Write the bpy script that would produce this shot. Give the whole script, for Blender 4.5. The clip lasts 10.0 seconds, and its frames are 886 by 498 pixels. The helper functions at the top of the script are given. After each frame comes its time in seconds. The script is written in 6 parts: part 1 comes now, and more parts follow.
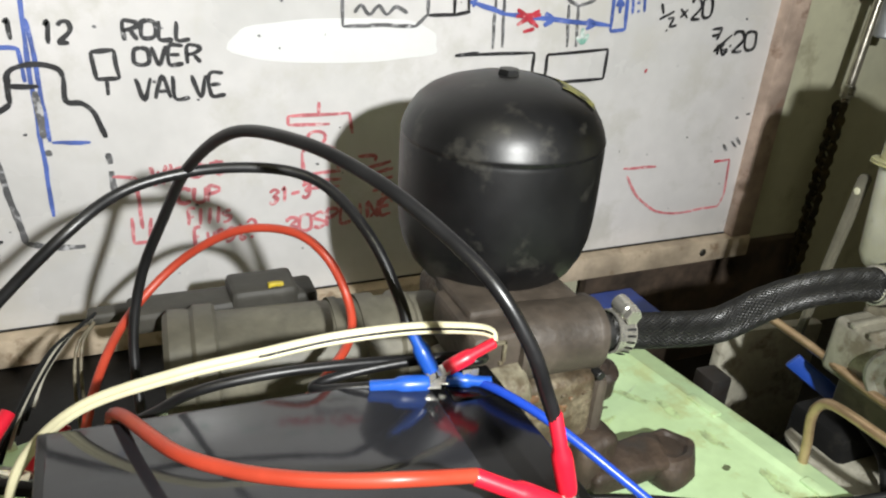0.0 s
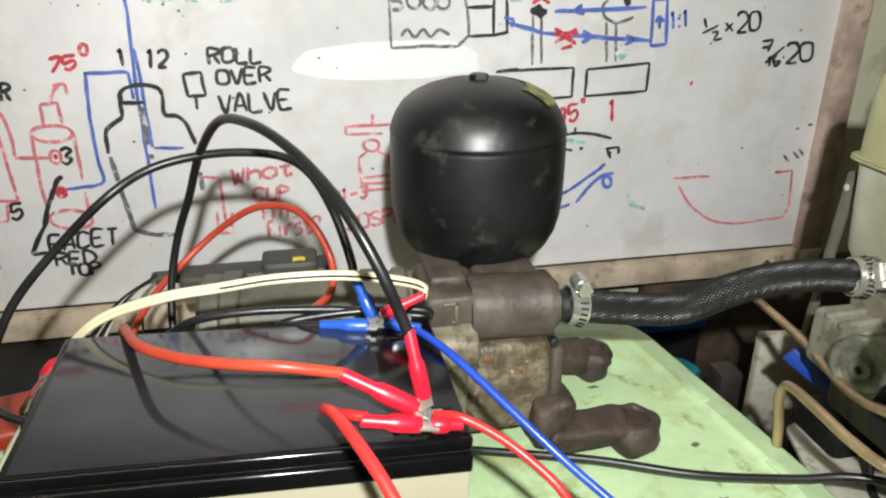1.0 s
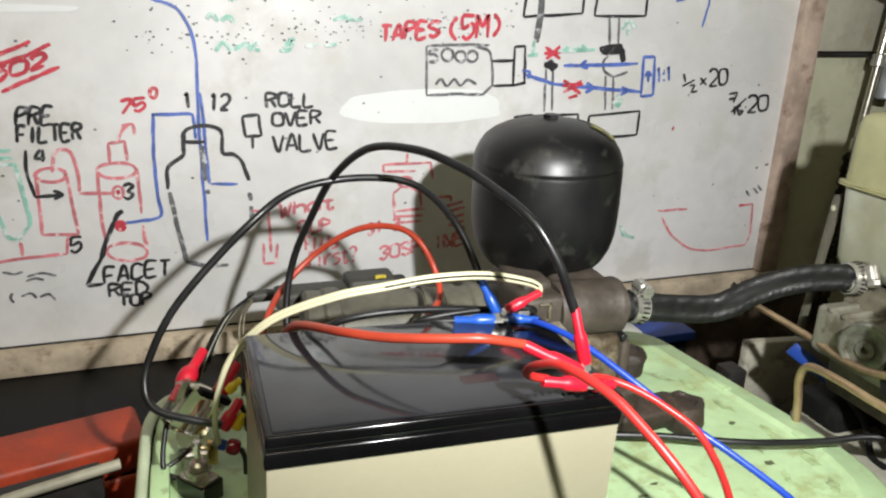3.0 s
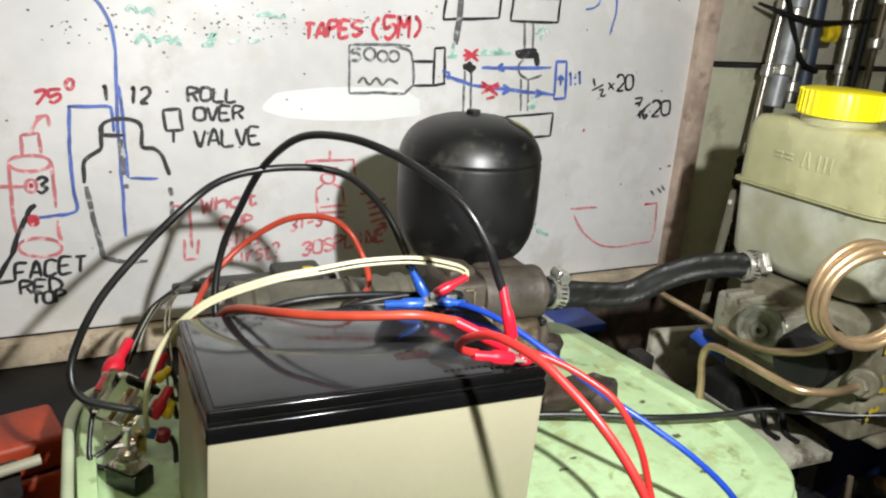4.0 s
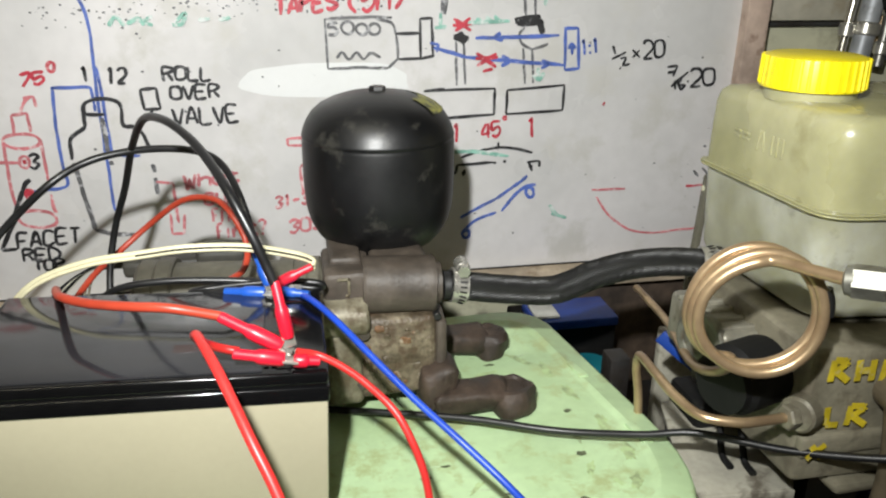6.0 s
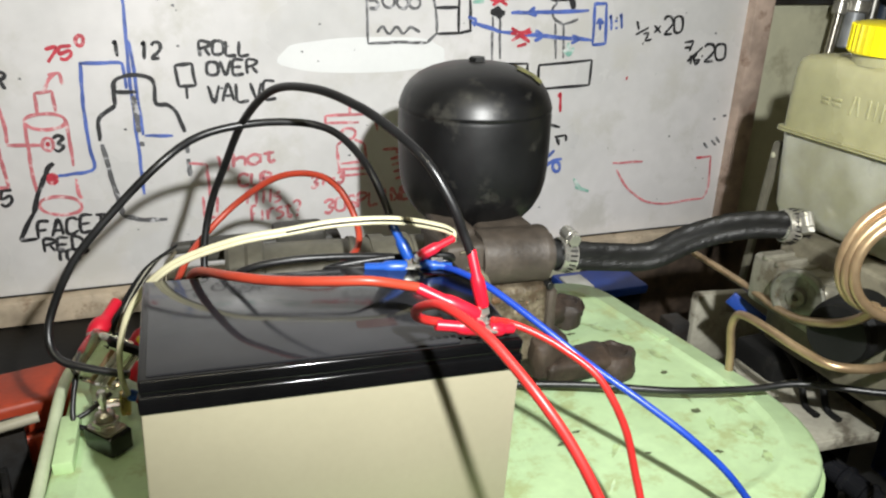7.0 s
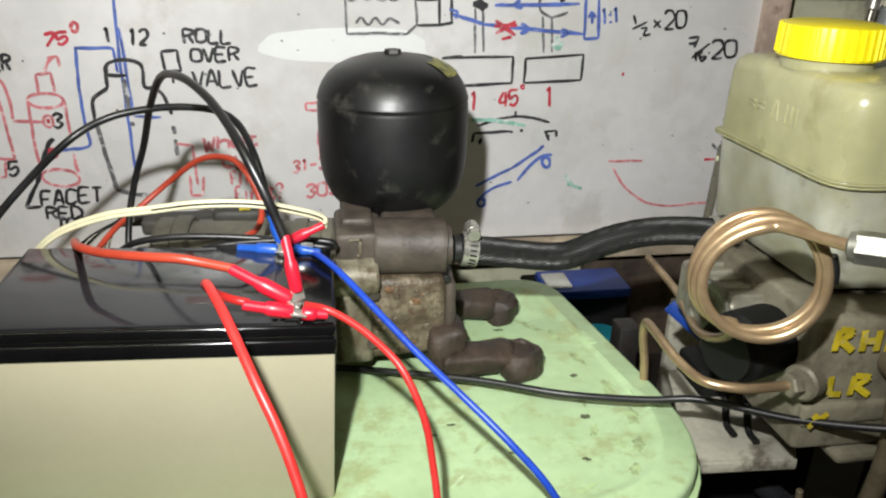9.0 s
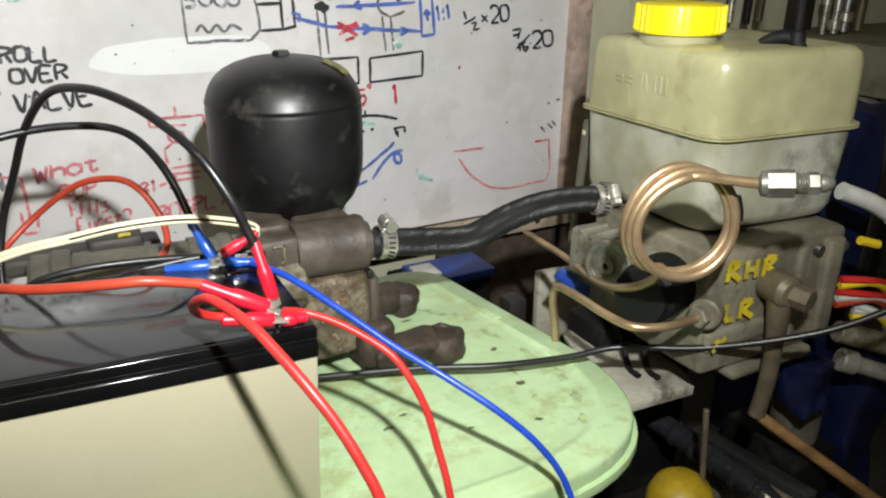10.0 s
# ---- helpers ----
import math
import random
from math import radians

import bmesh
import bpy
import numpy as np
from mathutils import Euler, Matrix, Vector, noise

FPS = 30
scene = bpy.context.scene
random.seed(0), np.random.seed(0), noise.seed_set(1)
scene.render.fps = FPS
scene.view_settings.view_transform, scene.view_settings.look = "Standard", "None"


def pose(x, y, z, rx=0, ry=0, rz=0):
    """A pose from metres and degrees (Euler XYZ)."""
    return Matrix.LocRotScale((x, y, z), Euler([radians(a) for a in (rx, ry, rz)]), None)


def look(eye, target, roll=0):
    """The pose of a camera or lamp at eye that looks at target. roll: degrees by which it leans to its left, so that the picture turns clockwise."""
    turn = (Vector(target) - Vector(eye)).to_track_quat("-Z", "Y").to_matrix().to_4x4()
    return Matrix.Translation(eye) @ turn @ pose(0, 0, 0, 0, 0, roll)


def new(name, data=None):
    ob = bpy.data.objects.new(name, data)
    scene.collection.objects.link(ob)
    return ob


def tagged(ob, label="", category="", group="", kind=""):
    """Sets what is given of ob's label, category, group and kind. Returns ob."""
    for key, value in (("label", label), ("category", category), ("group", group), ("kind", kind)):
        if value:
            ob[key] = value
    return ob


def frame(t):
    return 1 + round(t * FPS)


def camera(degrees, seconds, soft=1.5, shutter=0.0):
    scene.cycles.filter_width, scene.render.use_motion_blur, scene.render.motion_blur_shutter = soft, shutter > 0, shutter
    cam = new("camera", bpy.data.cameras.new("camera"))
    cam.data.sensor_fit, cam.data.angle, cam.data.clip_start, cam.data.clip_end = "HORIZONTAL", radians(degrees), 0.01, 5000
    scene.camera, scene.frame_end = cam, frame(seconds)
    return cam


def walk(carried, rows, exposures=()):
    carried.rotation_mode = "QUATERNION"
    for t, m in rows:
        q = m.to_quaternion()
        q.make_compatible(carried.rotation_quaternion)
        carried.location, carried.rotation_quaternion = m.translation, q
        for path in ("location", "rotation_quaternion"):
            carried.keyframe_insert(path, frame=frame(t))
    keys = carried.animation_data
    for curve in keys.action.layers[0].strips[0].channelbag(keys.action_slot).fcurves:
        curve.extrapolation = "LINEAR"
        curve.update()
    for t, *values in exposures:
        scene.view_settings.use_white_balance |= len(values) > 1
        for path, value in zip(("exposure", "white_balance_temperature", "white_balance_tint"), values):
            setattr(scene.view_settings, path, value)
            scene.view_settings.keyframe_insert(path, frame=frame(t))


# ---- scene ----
cam = camera(60.7, 10.0, soft=2.2)
# seconds, place in metres, turn in degrees
PATH = [
    (0.0, -0.119, -0.1213, 0.2584, 64.13, -3.8, -22.95),
    (0.2, -0.0957, -0.1363, 0.252, 63.45, -2.89, -19.04),
    (0.5, -0.0673, -0.1681, 0.25, 63.29, -0.39, -12.59),
    (0.7, -0.0616, -0.1908, 0.2613, 64.3, 0.11, -11.3),
    (1.0, -0.0521, -0.2075, 0.2611, 66.19, -0.08, -11.24),
    (1.2, -0.0446, -0.23, 0.2664, 66.6, 0.01, -11.25),
    (1.5, -0.0341, -0.2431, 0.2578, 67.17, 0.32, -10.09),
    (1.7, -0.0371, -0.2497, 0.258, 67.2, 0.41, -9.4),
    (2.0, -0.0647, -0.2471, 0.2524, 67.67, 0.34, -8.73),
    (2.2, -0.0926, -0.2455, 0.2573, 67.82, -0.27, -9.1),
    (3.3, -0.1885, -0.2472, 0.2623, 71.22, -2.24, -21.88),
    (3.5, -0.196, -0.2533, 0.2585, 71.41, -2.89, -23.08),
    (3.8, -0.1966, -0.2618, 0.2569, 71.21, -3.58, -24.63),
    (4.0, -0.1859, -0.26, 0.2555, 71.39, -3.65, -24.98),
    (4.2, -0.1618, -0.2592, 0.2557, 71.33, -3.46, -24.98),
    (4.5, -0.1023, -0.249, 0.254, 71.19, -2.73, -22.97),
    (4.7, -0.0627, -0.2494, 0.2566, 70.62, -2.41, -19.3),
    (5.0, -0.0208, -0.2508, 0.2504, 70.4, -2.23, -14.87),
    (5.2, -0.0006, -0.2596, 0.2553, 69.82, -1.76, -13.23),
    (6.3, -0.0179, -0.2858, 0.2612, 68.64, -0.5, -10.97),
    (6.5, -0.0408, -0.2793, 0.2568, 69.41, -1.07, -11.83),
    (6.8, -0.0987, -0.2587, 0.2544, 68.91, -1.77, -15.16),
    (7.0, -0.1277, -0.2544, 0.2508, 67.73, -1.54, -18.96),
    (7.2, -0.1527, -0.2582, 0.2494, 67.53, -1.72, -21.92),
    (7.5, -0.1536, -0.2554, 0.2505, 67.6, -2.03, -24.48),
    (7.7, -0.134, -0.2547, 0.251, 67.82, -2.39, -24.48),
    (8.0, -0.0655, -0.2564, 0.2539, 68.59, -2.06, -21.43),
    (8.2, -0.0259, -0.2669, 0.2605, 68.57, -2.33, -17.63),
    (8.5, 0.0078, -0.2807, 0.2586, 68.7, -2.7, -13.71),
    (8.7, 0.016, -0.2958, 0.2598, 67.43, -2.28, -11.14),
    (9.0, -0.0023, -0.2928, 0.2564, 66.78, -1.17, -9.03),
    (9.2, -0.015, -0.2865, 0.2588, 66.9, -1.15, -9.84),
    (9.5, -0.0411, -0.2682, 0.2518, 67.68, -0.73, -17.15),
    (9.7, -0.0607, -0.2733, 0.2574, 67.94, -0.59, -21.95),
    (10.0, -0.0865, -0.2769, 0.2475, 67.8, -0.33, -27.79),
]
# seconds, stops: the clip's own camera opens up a little early on and closes later
EXPOSURE = [(0.0, 0.13), (1.0, 0.07), (2.0, 0.02), (3.5, 0.05), (4.2, 0.1), (5.0, -0.08), (6.5, -0.06), (7.3, 0.03), (7.7, 0.03), (8.5, -0.1), (9.5, -0.1), (10.0, -0.06)]
walk(cam, [(row[0], pose(*row[1:])) for row in PATH], EXPOSURE)

# ---- light: a torch held beside the lens, and an added dim overhead fill ----
world = bpy.data.worlds.new("workshop_dusk")
scene.world = world
world.use_nodes = True
world.node_tree.nodes["Background"].inputs[0].default_value = (0.75, 0.8, 0.9, 1)
world.node_tree.nodes["Background"].inputs[1].default_value = 0.011

torch = new("torch_light", bpy.data.lights.new("torch_light", "SPOT"))
torch.data.energy = 22.0
torch.data.color = (0.97, 0.98, 0.955)
torch.data.shadow_soft_size = 0.007
torch.data.spot_size, torch.data.spot_blend = radians(120), 1.0
torch.matrix_world = look((-0.045, -0.285, 0.356), (0.085, 0.36, 0.14))

# unseen lamp, added as a weak yellowish fill for the whole room
fill_light = new("overhead_fill", bpy.data.lights.new("overhead_fill", "AREA"))
fill_light.data.energy = 6.0
fill_light.data.shape = "RECTANGLE"
fill_light.data.size, fill_light.data.size_y = 1.2, 0.12
fill_light.data.color = (1.0, 0.93, 0.66)
fill_light.matrix_world = pose(-0.6, -0.6, 1.42, 0, 0, 8)


# ---- materials ----
def material(name, base, rough=0.5, metal=0.0, vary=0.25, coarse=18.0, fine=220.0, bump=0.15, tint=None, spec=0.5,
             rough_vary=0.15, dirt=None, dirt_amount=0.0, dirt_scale=30.0, coat=0.0, sub=0.0, trans=0.0):
    """Base colour broken by a coarse and a fine noise, with dirt in patches and fine relief."""
    m = bpy.data.materials.new(name)
    m.use_nodes = True
    nodes, links = m.node_tree.nodes, m.node_tree.links
    shader = nodes["Principled BSDF"]
    coord = nodes.new("ShaderNodeTexCoord")
    big, small = nodes.new("ShaderNodeTexNoise"), nodes.new("ShaderNodeTexNoise")
    big.inputs["Scale"].default_value, big.inputs["Detail"].default_value = coarse, 5
    small.inputs["Scale"].default_value, small.inputs["Detail"].default_value = fine, 3
    links.new(coord.outputs["Object"], big.inputs["Vector"])
    links.new(coord.outputs["Object"], small.inputs["Vector"])
    ramp = nodes.new("ShaderNodeValToRGB")
    other = tint or tuple(c * (1 - vary) for c in base)
    ramp.color_ramp.elements[0].color = (*other, 1)
    ramp.color_ramp.elements[1].color = (*(min(1, c * (1 + vary * 0.4)) for c in base), 1)
    ramp.color_ramp.elements[0].position, ramp.color_ramp.elements[1].position = 0.36, 0.62
    links.new(big.outputs["Fac"], ramp.inputs["Fac"])
    grain = nodes.new("ShaderNodeMix")
    grain.data_type, grain.blend_type = "RGBA", "MULTIPLY"
    grain.inputs["Factor"].default_value = min(1, vary * 1.2)
    links.new(ramp.outputs["Color"], grain.inputs["A"])
    links.new(small.outputs["Fac"], grain.inputs["B"])
    colour = grain.outputs["Result"]
    if dirt:
        patch = nodes.new("ShaderNodeTexNoise")
        patch.inputs["Scale"].default_value, patch.inputs["Detail"].default_value = dirt_scale, 7
        patch.inputs["Roughness"].default_value = 0.65
        links.new(coord.outputs["Object"], patch.inputs["Vector"])
        mask = nodes.new("ShaderNodeMapRange")
        mask.inputs["From Min"].default_value = 0.6 - 0.25 * dirt_amount
        mask.inputs["From Max"].default_value = 0.7 - 0.2 * dirt_amount
        links.new(patch.outputs["Fac"], mask.inputs["Value"])
        soil = nodes.new("ShaderNodeMix")
        soil.data_type = "RGBA"
        soil.inputs["B"].default_value = (*dirt, 1)
        links.new(mask.outputs["Result"], soil.inputs["Factor"])
        links.new(colour, soil.inputs["A"])
        colour = soil.outputs["Result"]
    links.new(colour, shader.inputs["Base Color"])
    gloss = nodes.new("ShaderNodeMapRange")
    gloss.inputs["To Min"].default_value = max(0.03, rough - rough_vary)
    gloss.inputs["To Max"].default_value = min(1, rough + rough_vary)
    links.new(big.outputs["Fac"], gloss.inputs["Value"])
    links.new(gloss.outputs["Result"], shader.inputs["Roughness"])
    shader.inputs["Metallic"].default_value = metal
    shader.inputs["Specular IOR Level"].default_value = spec
    shader.inputs["Coat Weight"].default_value = coat
    shader.inputs["Coat Roughness"].default_value = 0.08
    if sub:
        shader.inputs["Subsurface Weight"].default_value = sub
        shader.inputs["Subsurface Radius"].default_value = (0.02, 0.018, 0.008)
        shader.inputs["Subsurface Scale"].default_value = 0.4
    if trans:
        shader.inputs["Transmission Weight"].default_value = trans
    if bump:
        relief = nodes.new("ShaderNodeBump")
        relief.inputs["Strength"].default_value = bump
        relief.inputs["Distance"].default_value = 0.0008
        links.new(small.outputs["Fac"], relief.inputs["Height"])
        links.new(relief.outputs["Normal"], shader.inputs["Normal"])
    return m


LID_GREEN = material("green_plastic", (0.48, 0.65, 0.375), 0.42, vary=0.17, coarse=16, fine=160, bump=0.14, tint=(0.41, 0.555, 0.3), dirt=(0.36, 0.43, 0.21), dirt_amount=0.3, dirt_scale=38)
LID_RIM = material("green_plastic_rim", (0.48, 0.66, 0.35), 0.4, vary=0.15, coarse=14, bump=0.1, dirt=(0.2, 0.24, 0.12), dirt_amount=0.15, dirt_scale=60)
BOARD_WHITE = material("whiteboard_enamel", (0.79, 0.77, 0.775), 0.3, vary=0.13, coarse=6, fine=70, bump=0.02, tint=(0.68, 0.672, 0.67), dirt=(0.63, 0.615, 0.59), dirt_amount=0.26, dirt_scale=13)
BOARD_CLEAN = material("whiteboard_wiped", (0.8, 0.81, 0.815), 0.3, vary=0.04, coarse=12, bump=0.02)
FRAME_WOOD = material("board_frame_wood", (0.55, 0.42, 0.345), 0.65, vary=0.35, coarse=24, fine=120, bump=0.4, dirt=(0.24, 0.16, 0.12), dirt_amount=0.15, dirt_scale=40)
WALL_PAINT = material("wall_paint", (0.56, 0.55, 0.4), 0.6, vary=0.14, coarse=6, fine=90, bump=0.15, dirt=(0.36, 0.34, 0.24), dirt_amount=0.1, dirt_scale=14)
WALL_TILE = material("wall_panel", (0.5, 0.47, 0.38), 0.7, vary=0.2, coarse=14, fine=140, bump=0.25, dirt=(0.34, 0.3, 0.22), dirt_amount=0.2)
CONCRETE = material("concrete", (0.3, 0.29, 0.27), 0.85, vary=0.3, coarse=4, fine=60, bump=0.4)
BENCH_WOOD = material("oily_bench_wood", (0.026, 0.02, 0.016), 0.55, vary=0.5, coarse=12, fine=120, bump=0.4, dirt=(0.02, 0.02, 0.02), dirt_amount=0.5)
CREAM_ABS = material("cream_battery_case", (0.345, 0.32, 0.225), 0.38, vary=0.06, coarse=8, fine=300, bump=0.05)
BLACK_ABS = material("black_battery_lid", (0.005, 0.005, 0.0056), 0.16, vary=0.3, coarse=30, bump=0.04, rough_vary=0.06, )
LID_TOP = material("glossy_battery_top", (0.023, 0.0235, 0.027), 0.1, vary=0.25, coarse=22, bump=0.02, rough_vary=0.05, spec=0.7)
BLACK_PAINT = material("black_steel_paint", (0.006, 0.0062, 0.007), 0.42, vary=0.4, coarse=26, fine=300, bump=0.06, dirt=(0.026, 0.025, 0.022), dirt_amount=0.1, dirt_scale=60, spec=0.5)
YELLOW_LABEL = material("worn_yellow_label", (0.28, 0.27, 0.05), 0.45, vary=0.4, coarse=60, dirt=(0.05, 0.05, 0.02), dirt_amount=0.4, dirt_scale=140)
PUMP_ALLOY = material("grimy_cast_alloy", (0.225, 0.185, 0.125), 0.55, metal=0.1, vary=0.7, tint=(0.1, 0.074, 0.045), coarse=70, fine=420, bump=0.9, dirt=(0.075, 0.05, 0.03), dirt_amount=0.35, dirt_scale=110)
PUMP_LIGHT = material("worn_bright_alloy", (0.27, 0.245, 0.175), 0.5, metal=0.2, vary=0.55, tint=(0.13, 0.11, 0.07), coarse=50, fine=340, bump=0.5, dirt=(0.09, 0.068, 0.042), dirt_amount=0.45, dirt_scale=80)
ALLOY = material("dull_grey_alloy", (0.31, 0.295, 0.24), 0.42, metal=0.35, vary=0.3, coarse=40, fine=260, bump=0.3, dirt=(0.15, 0.13, 0.095), dirt_amount=0.3, dirt_scale=50)
PUMP_BROWN = material("oily_brown_alloy", (0.088, 0.07, 0.055), 0.58, metal=0.05, vary=0.4, coarse=40, fine=260, bump=0.45, dirt=(0.055, 0.042, 0.032), dirt_amount=0.25, dirt_scale=60)
MOTOR_GREY = material("dirty_grey_motor", (0.15, 0.14, 0.105), 0.55, vary=0.4, coarse=24, bump=0.3, dirt=(0.07, 0.063, 0.046), dirt_amount=0.2)
RUBBER_BROWN = material("muddy_rubber", (0.066, 0.044, 0.031), 0.62, vary=0.5, coarse=60, fine=320, bump=0.7, dirt=(0.03, 0.024, 0.02), dirt_amount=0.25, dirt_scale=80)
BLACK_RUBBER = material("black_rubber", (0.012, 0.012, 0.012), 0.5, vary=0.3, coarse=40, bump=0.2)
BLACK_MATT = material("matt_black_plastic", (0.007, 0.007, 0.007), 0.66, vary=0.4, coarse=20, bump=0.2, dirt=(0.018, 0.017, 0.014), dirt_amount=0.15, spec=0.25)
STEEL = material("bright_steel", (0.66, 0.64, 0.58), 0.3, metal=0.72, vary=0.25, coarse=60, bump=0.1)
UNION = material("plated_union_steel", (0.27, 0.265, 0.225), 0.46, metal=0.6, vary=0.35, coarse=90, bump=0.12, dirt=(0.12, 0.1, 0.07), dirt_amount=0.2, dirt_scale=120)
DULL_STEEL = material("dull_steel", (0.4, 0.39, 0.36), 0.42, metal=0.9, vary=0.35, coarse=50, bump=0.2, dirt=(0.1, 0.09, 0.07), dirt_amount=0.3)
COPPER = material("brake_pipe_copper", (0.5, 0.365, 0.215), 0.34, metal=0.65, vary=0.3, coarse=40, fine=200, bump=0.08, tint=(0.42, 0.29, 0.17))
OLD_PIPE = material("dull_pipe", (0.17, 0.138, 0.09), 0.5, metal=0.35, vary=0.35, coarse=40, bump=0.15)
TANK = material("yellowed_tank_plastic", (0.46, 0.44, 0.26), 0.3, vary=0.22, tint=(0.33, 0.32, 0.175), coarse=12, fine=90, bump=0.06, dirt=(0.25, 0.235, 0.11), dirt_amount=0.25, dirt_scale=13, sub=0.25)
TANK_LOW = material("milky_tank_plastic", (0.43, 0.43, 0.36), 0.34, vary=0.25, tint=(0.31, 0.305, 0.21), coarse=20, fine=90, bump=0.06, dirt=(0.14, 0.14, 0.1), dirt_amount=0.25, dirt_scale=17, sub=0.25)
CAP_YELLOW = material("yellow_cap", (0.86, 0.72, 0.01), 0.38, vary=0.12, coarse=40, bump=0.1)
BLOCK_GREY = material("grey_cast_block", (0.235, 0.215, 0.155), 0.5, metal=0.2, vary=0.3, coarse=30, fine=240, bump=0.35, dirt=(0.12, 0.105, 0.075), dirt_amount=0.3, dirt_scale=40)
PAINT_YELLOW = material("yellow_paint_mark", (0.6, 0.46, 0.02), 0.55, vary=0.3, coarse=90, dirt=(0.36, 0.32, 0.16), dirt_amount=0.15, dirt_scale=160)
PLATE = material("dusty_grey_plate", (0.46, 0.44, 0.36), 0.55, vary=0.3, coarse=16, bump=0.2, dirt=(0.12, 0.105, 0.08), dirt_amount=0.3)
PALE_PIPE = material("pale_pipe", (0.4, 0.37, 0.28), 0.5, vary=0.25, coarse=30, bump=0.1)
TINNED = material("tinned_contact", (0.8, 0.78, 0.72), 0.3, metal=0.35, vary=0.2, coarse=120, bump=0.05)
BEAD = material("pale_worn_plastic", (0.56, 0.63, 0.43), 0.45, vary=0.15, coarse=30, bump=0.1)
DARK_GREY = material("dark_grey_grime", (0.048, 0.045, 0.037), 0.6, vary=0.4, coarse=40, bump=0.3)
CHROME = material("chrome", (0.68, 0.64, 0.56), 0.24, metal=0.85, vary=0.3, coarse=80, bump=0.05, rough_vary=0.08)
CASE_BLACK = material("black_tool_case", (0.0045, 0.0045, 0.005), 0.5, vary=0.4, coarse=20, bump=0.2, spec=0.3)
WIRE_RED = material("red_wire", (0.52, 0.024, 0.022), 0.38, vary=0.12, coarse=50, bump=0.05)
WIRE_ORANGE = material("orange_red_wire", (0.43, 0.05, 0.024), 0.42, vary=0.15, coarse=50, bump=0.05)
WIRE_BLACK = material("black_wire", (0.011, 0.011, 0.012), 0.38, vary=0.3, coarse=50, bump=0.06)
WIRE_BLUE = material("blue_wire", (0.014, 0.062, 0.46), 0.35, vary=0.15, coarse=50, bump=0.05)
WIRE_CREAM = material("cream_wire", (0.62, 0.58, 0.39), 0.42, vary=0.12, coarse=50, bump=0.05)
CRIMP_RED = material("red_crimp", (0.56, 0.011, 0.03), 0.34, vary=0.1, coarse=60, bump=0.04, sub=0.1)
CRIMP_BLUE = material("blue_crimp", (0.014, 0.085, 0.42), 0.32, vary=0.1, coarse=60, bump=0.04, sub=0.1)
YELLOW_WIRE = material("yellow_wire", (0.75, 0.55, 0.02), 0.4, vary=0.1)
BLUE_BAG = material("dark_blue_plastic", (0.007, 0.011, 0.045), 0.35, vary=0.4, coarse=30, bump=0.3)
BLUE_BRIGHT = material("bright_blue_plastic", (0.012, 0.055, 0.32), 0.4, vary=0.2, coarse=30, bump=0.1)
TEAL = material("teal_tub", (0.012, 0.2, 0.26), 0.4, vary=0.2, coarse=30)
PAPER = material("dusty_paper", (0.6, 0.6, 0.56), 0.7, vary=0.2, coarse=20, bump=0.1)
RED_PLASTIC = material("orange_red_plastic", (0.46, 0.055, 0.018), 0.5, vary=0.3, coarse=25, bump=0.15, dirt=(0.16, 0.05, 0.03), dirt_amount=0.2)
PLASTIC_CLEAR = material("clear_relay_plastic", (0.95, 0.92, 0.8), 0.06, vary=0.05, coarse=60, trans=1.0, bump=0, rough_vary=0.02)
INK_BLACK = material("black_marker", (0.03, 0.03, 0.034), 0.5, vary=0.4, coarse=90, dirt=(0.3, 0.3, 0.31), dirt_amount=0.05, dirt_scale=160)
INK_FAINT = material("faded_black_marker", (0.16, 0.16, 0.17), 0.5, vary=0.3, coarse=90, dirt=(0.5, 0.5, 0.52), dirt_amount=0.3, dirt_scale=180)
INK_BLUE = material("blue_marker", (0.1, 0.17, 0.55), 0.5, vary=0.3, coarse=90, dirt=(0.3, 0.35, 0.66), dirt_amount=0.05, dirt_scale=160)
INK_RED = material("red_marker", (0.62, 0.05, 0.08), 0.5, vary=0.25, coarse=90, dirt=(0.75, 0.4, 0.42), dirt_amount=0.1, dirt_scale=160)
INK_PINK = material("faded_red_marker", (0.7, 0.22, 0.25), 0.5, vary=0.25, coarse=90, dirt=(0.74, 0.6, 0.61), dirt_amount=0.25, dirt_scale=180)
INK_GREEN = material("faded_green_marker", (0.3, 0.6, 0.5), 0.5, vary=0.25, coarse=90, dirt=(0.68, 0.72, 0.71), dirt_amount=0.5, dirt_scale=130)


# ---- building helpers ----
def finish(name, bm, mat, sharp=38):
    bmesh.ops.recalc_face_normals(bm, faces=bm.faces)
    mesh = bpy.data.meshes.new(name)
    bm.to_mesh(mesh)
    bm.free()
    for f in mesh.polygons:
        f.use_smooth = True
    mesh.set_sharp_from_angle(angle=radians(sharp))
    mesh.materials.append(mat)
    return mesh


def root_of(ob):
    while ob.parent:
        ob = ob.parent
    return ob


def thing(name, origin, label, category, group="", kind=""):
    """An empty at a thing's base, which carries its parts."""
    ob = new(name)
    ob.empty_display_size = 0.02
    ob.location = origin
    return tagged(ob, label, category, group, kind)


def part(name, bm, mat, parent, label="", sharp=38):
    """One mesh, given in world metres, under a thing or a part."""
    base = root_of(parent).location
    bmesh.ops.translate(bm, verts=bm.verts, vec=-Vector(base))
    ob = new(name, finish(name, bm, mat, sharp))
    ob.parent = parent
    return tagged(ob, label)


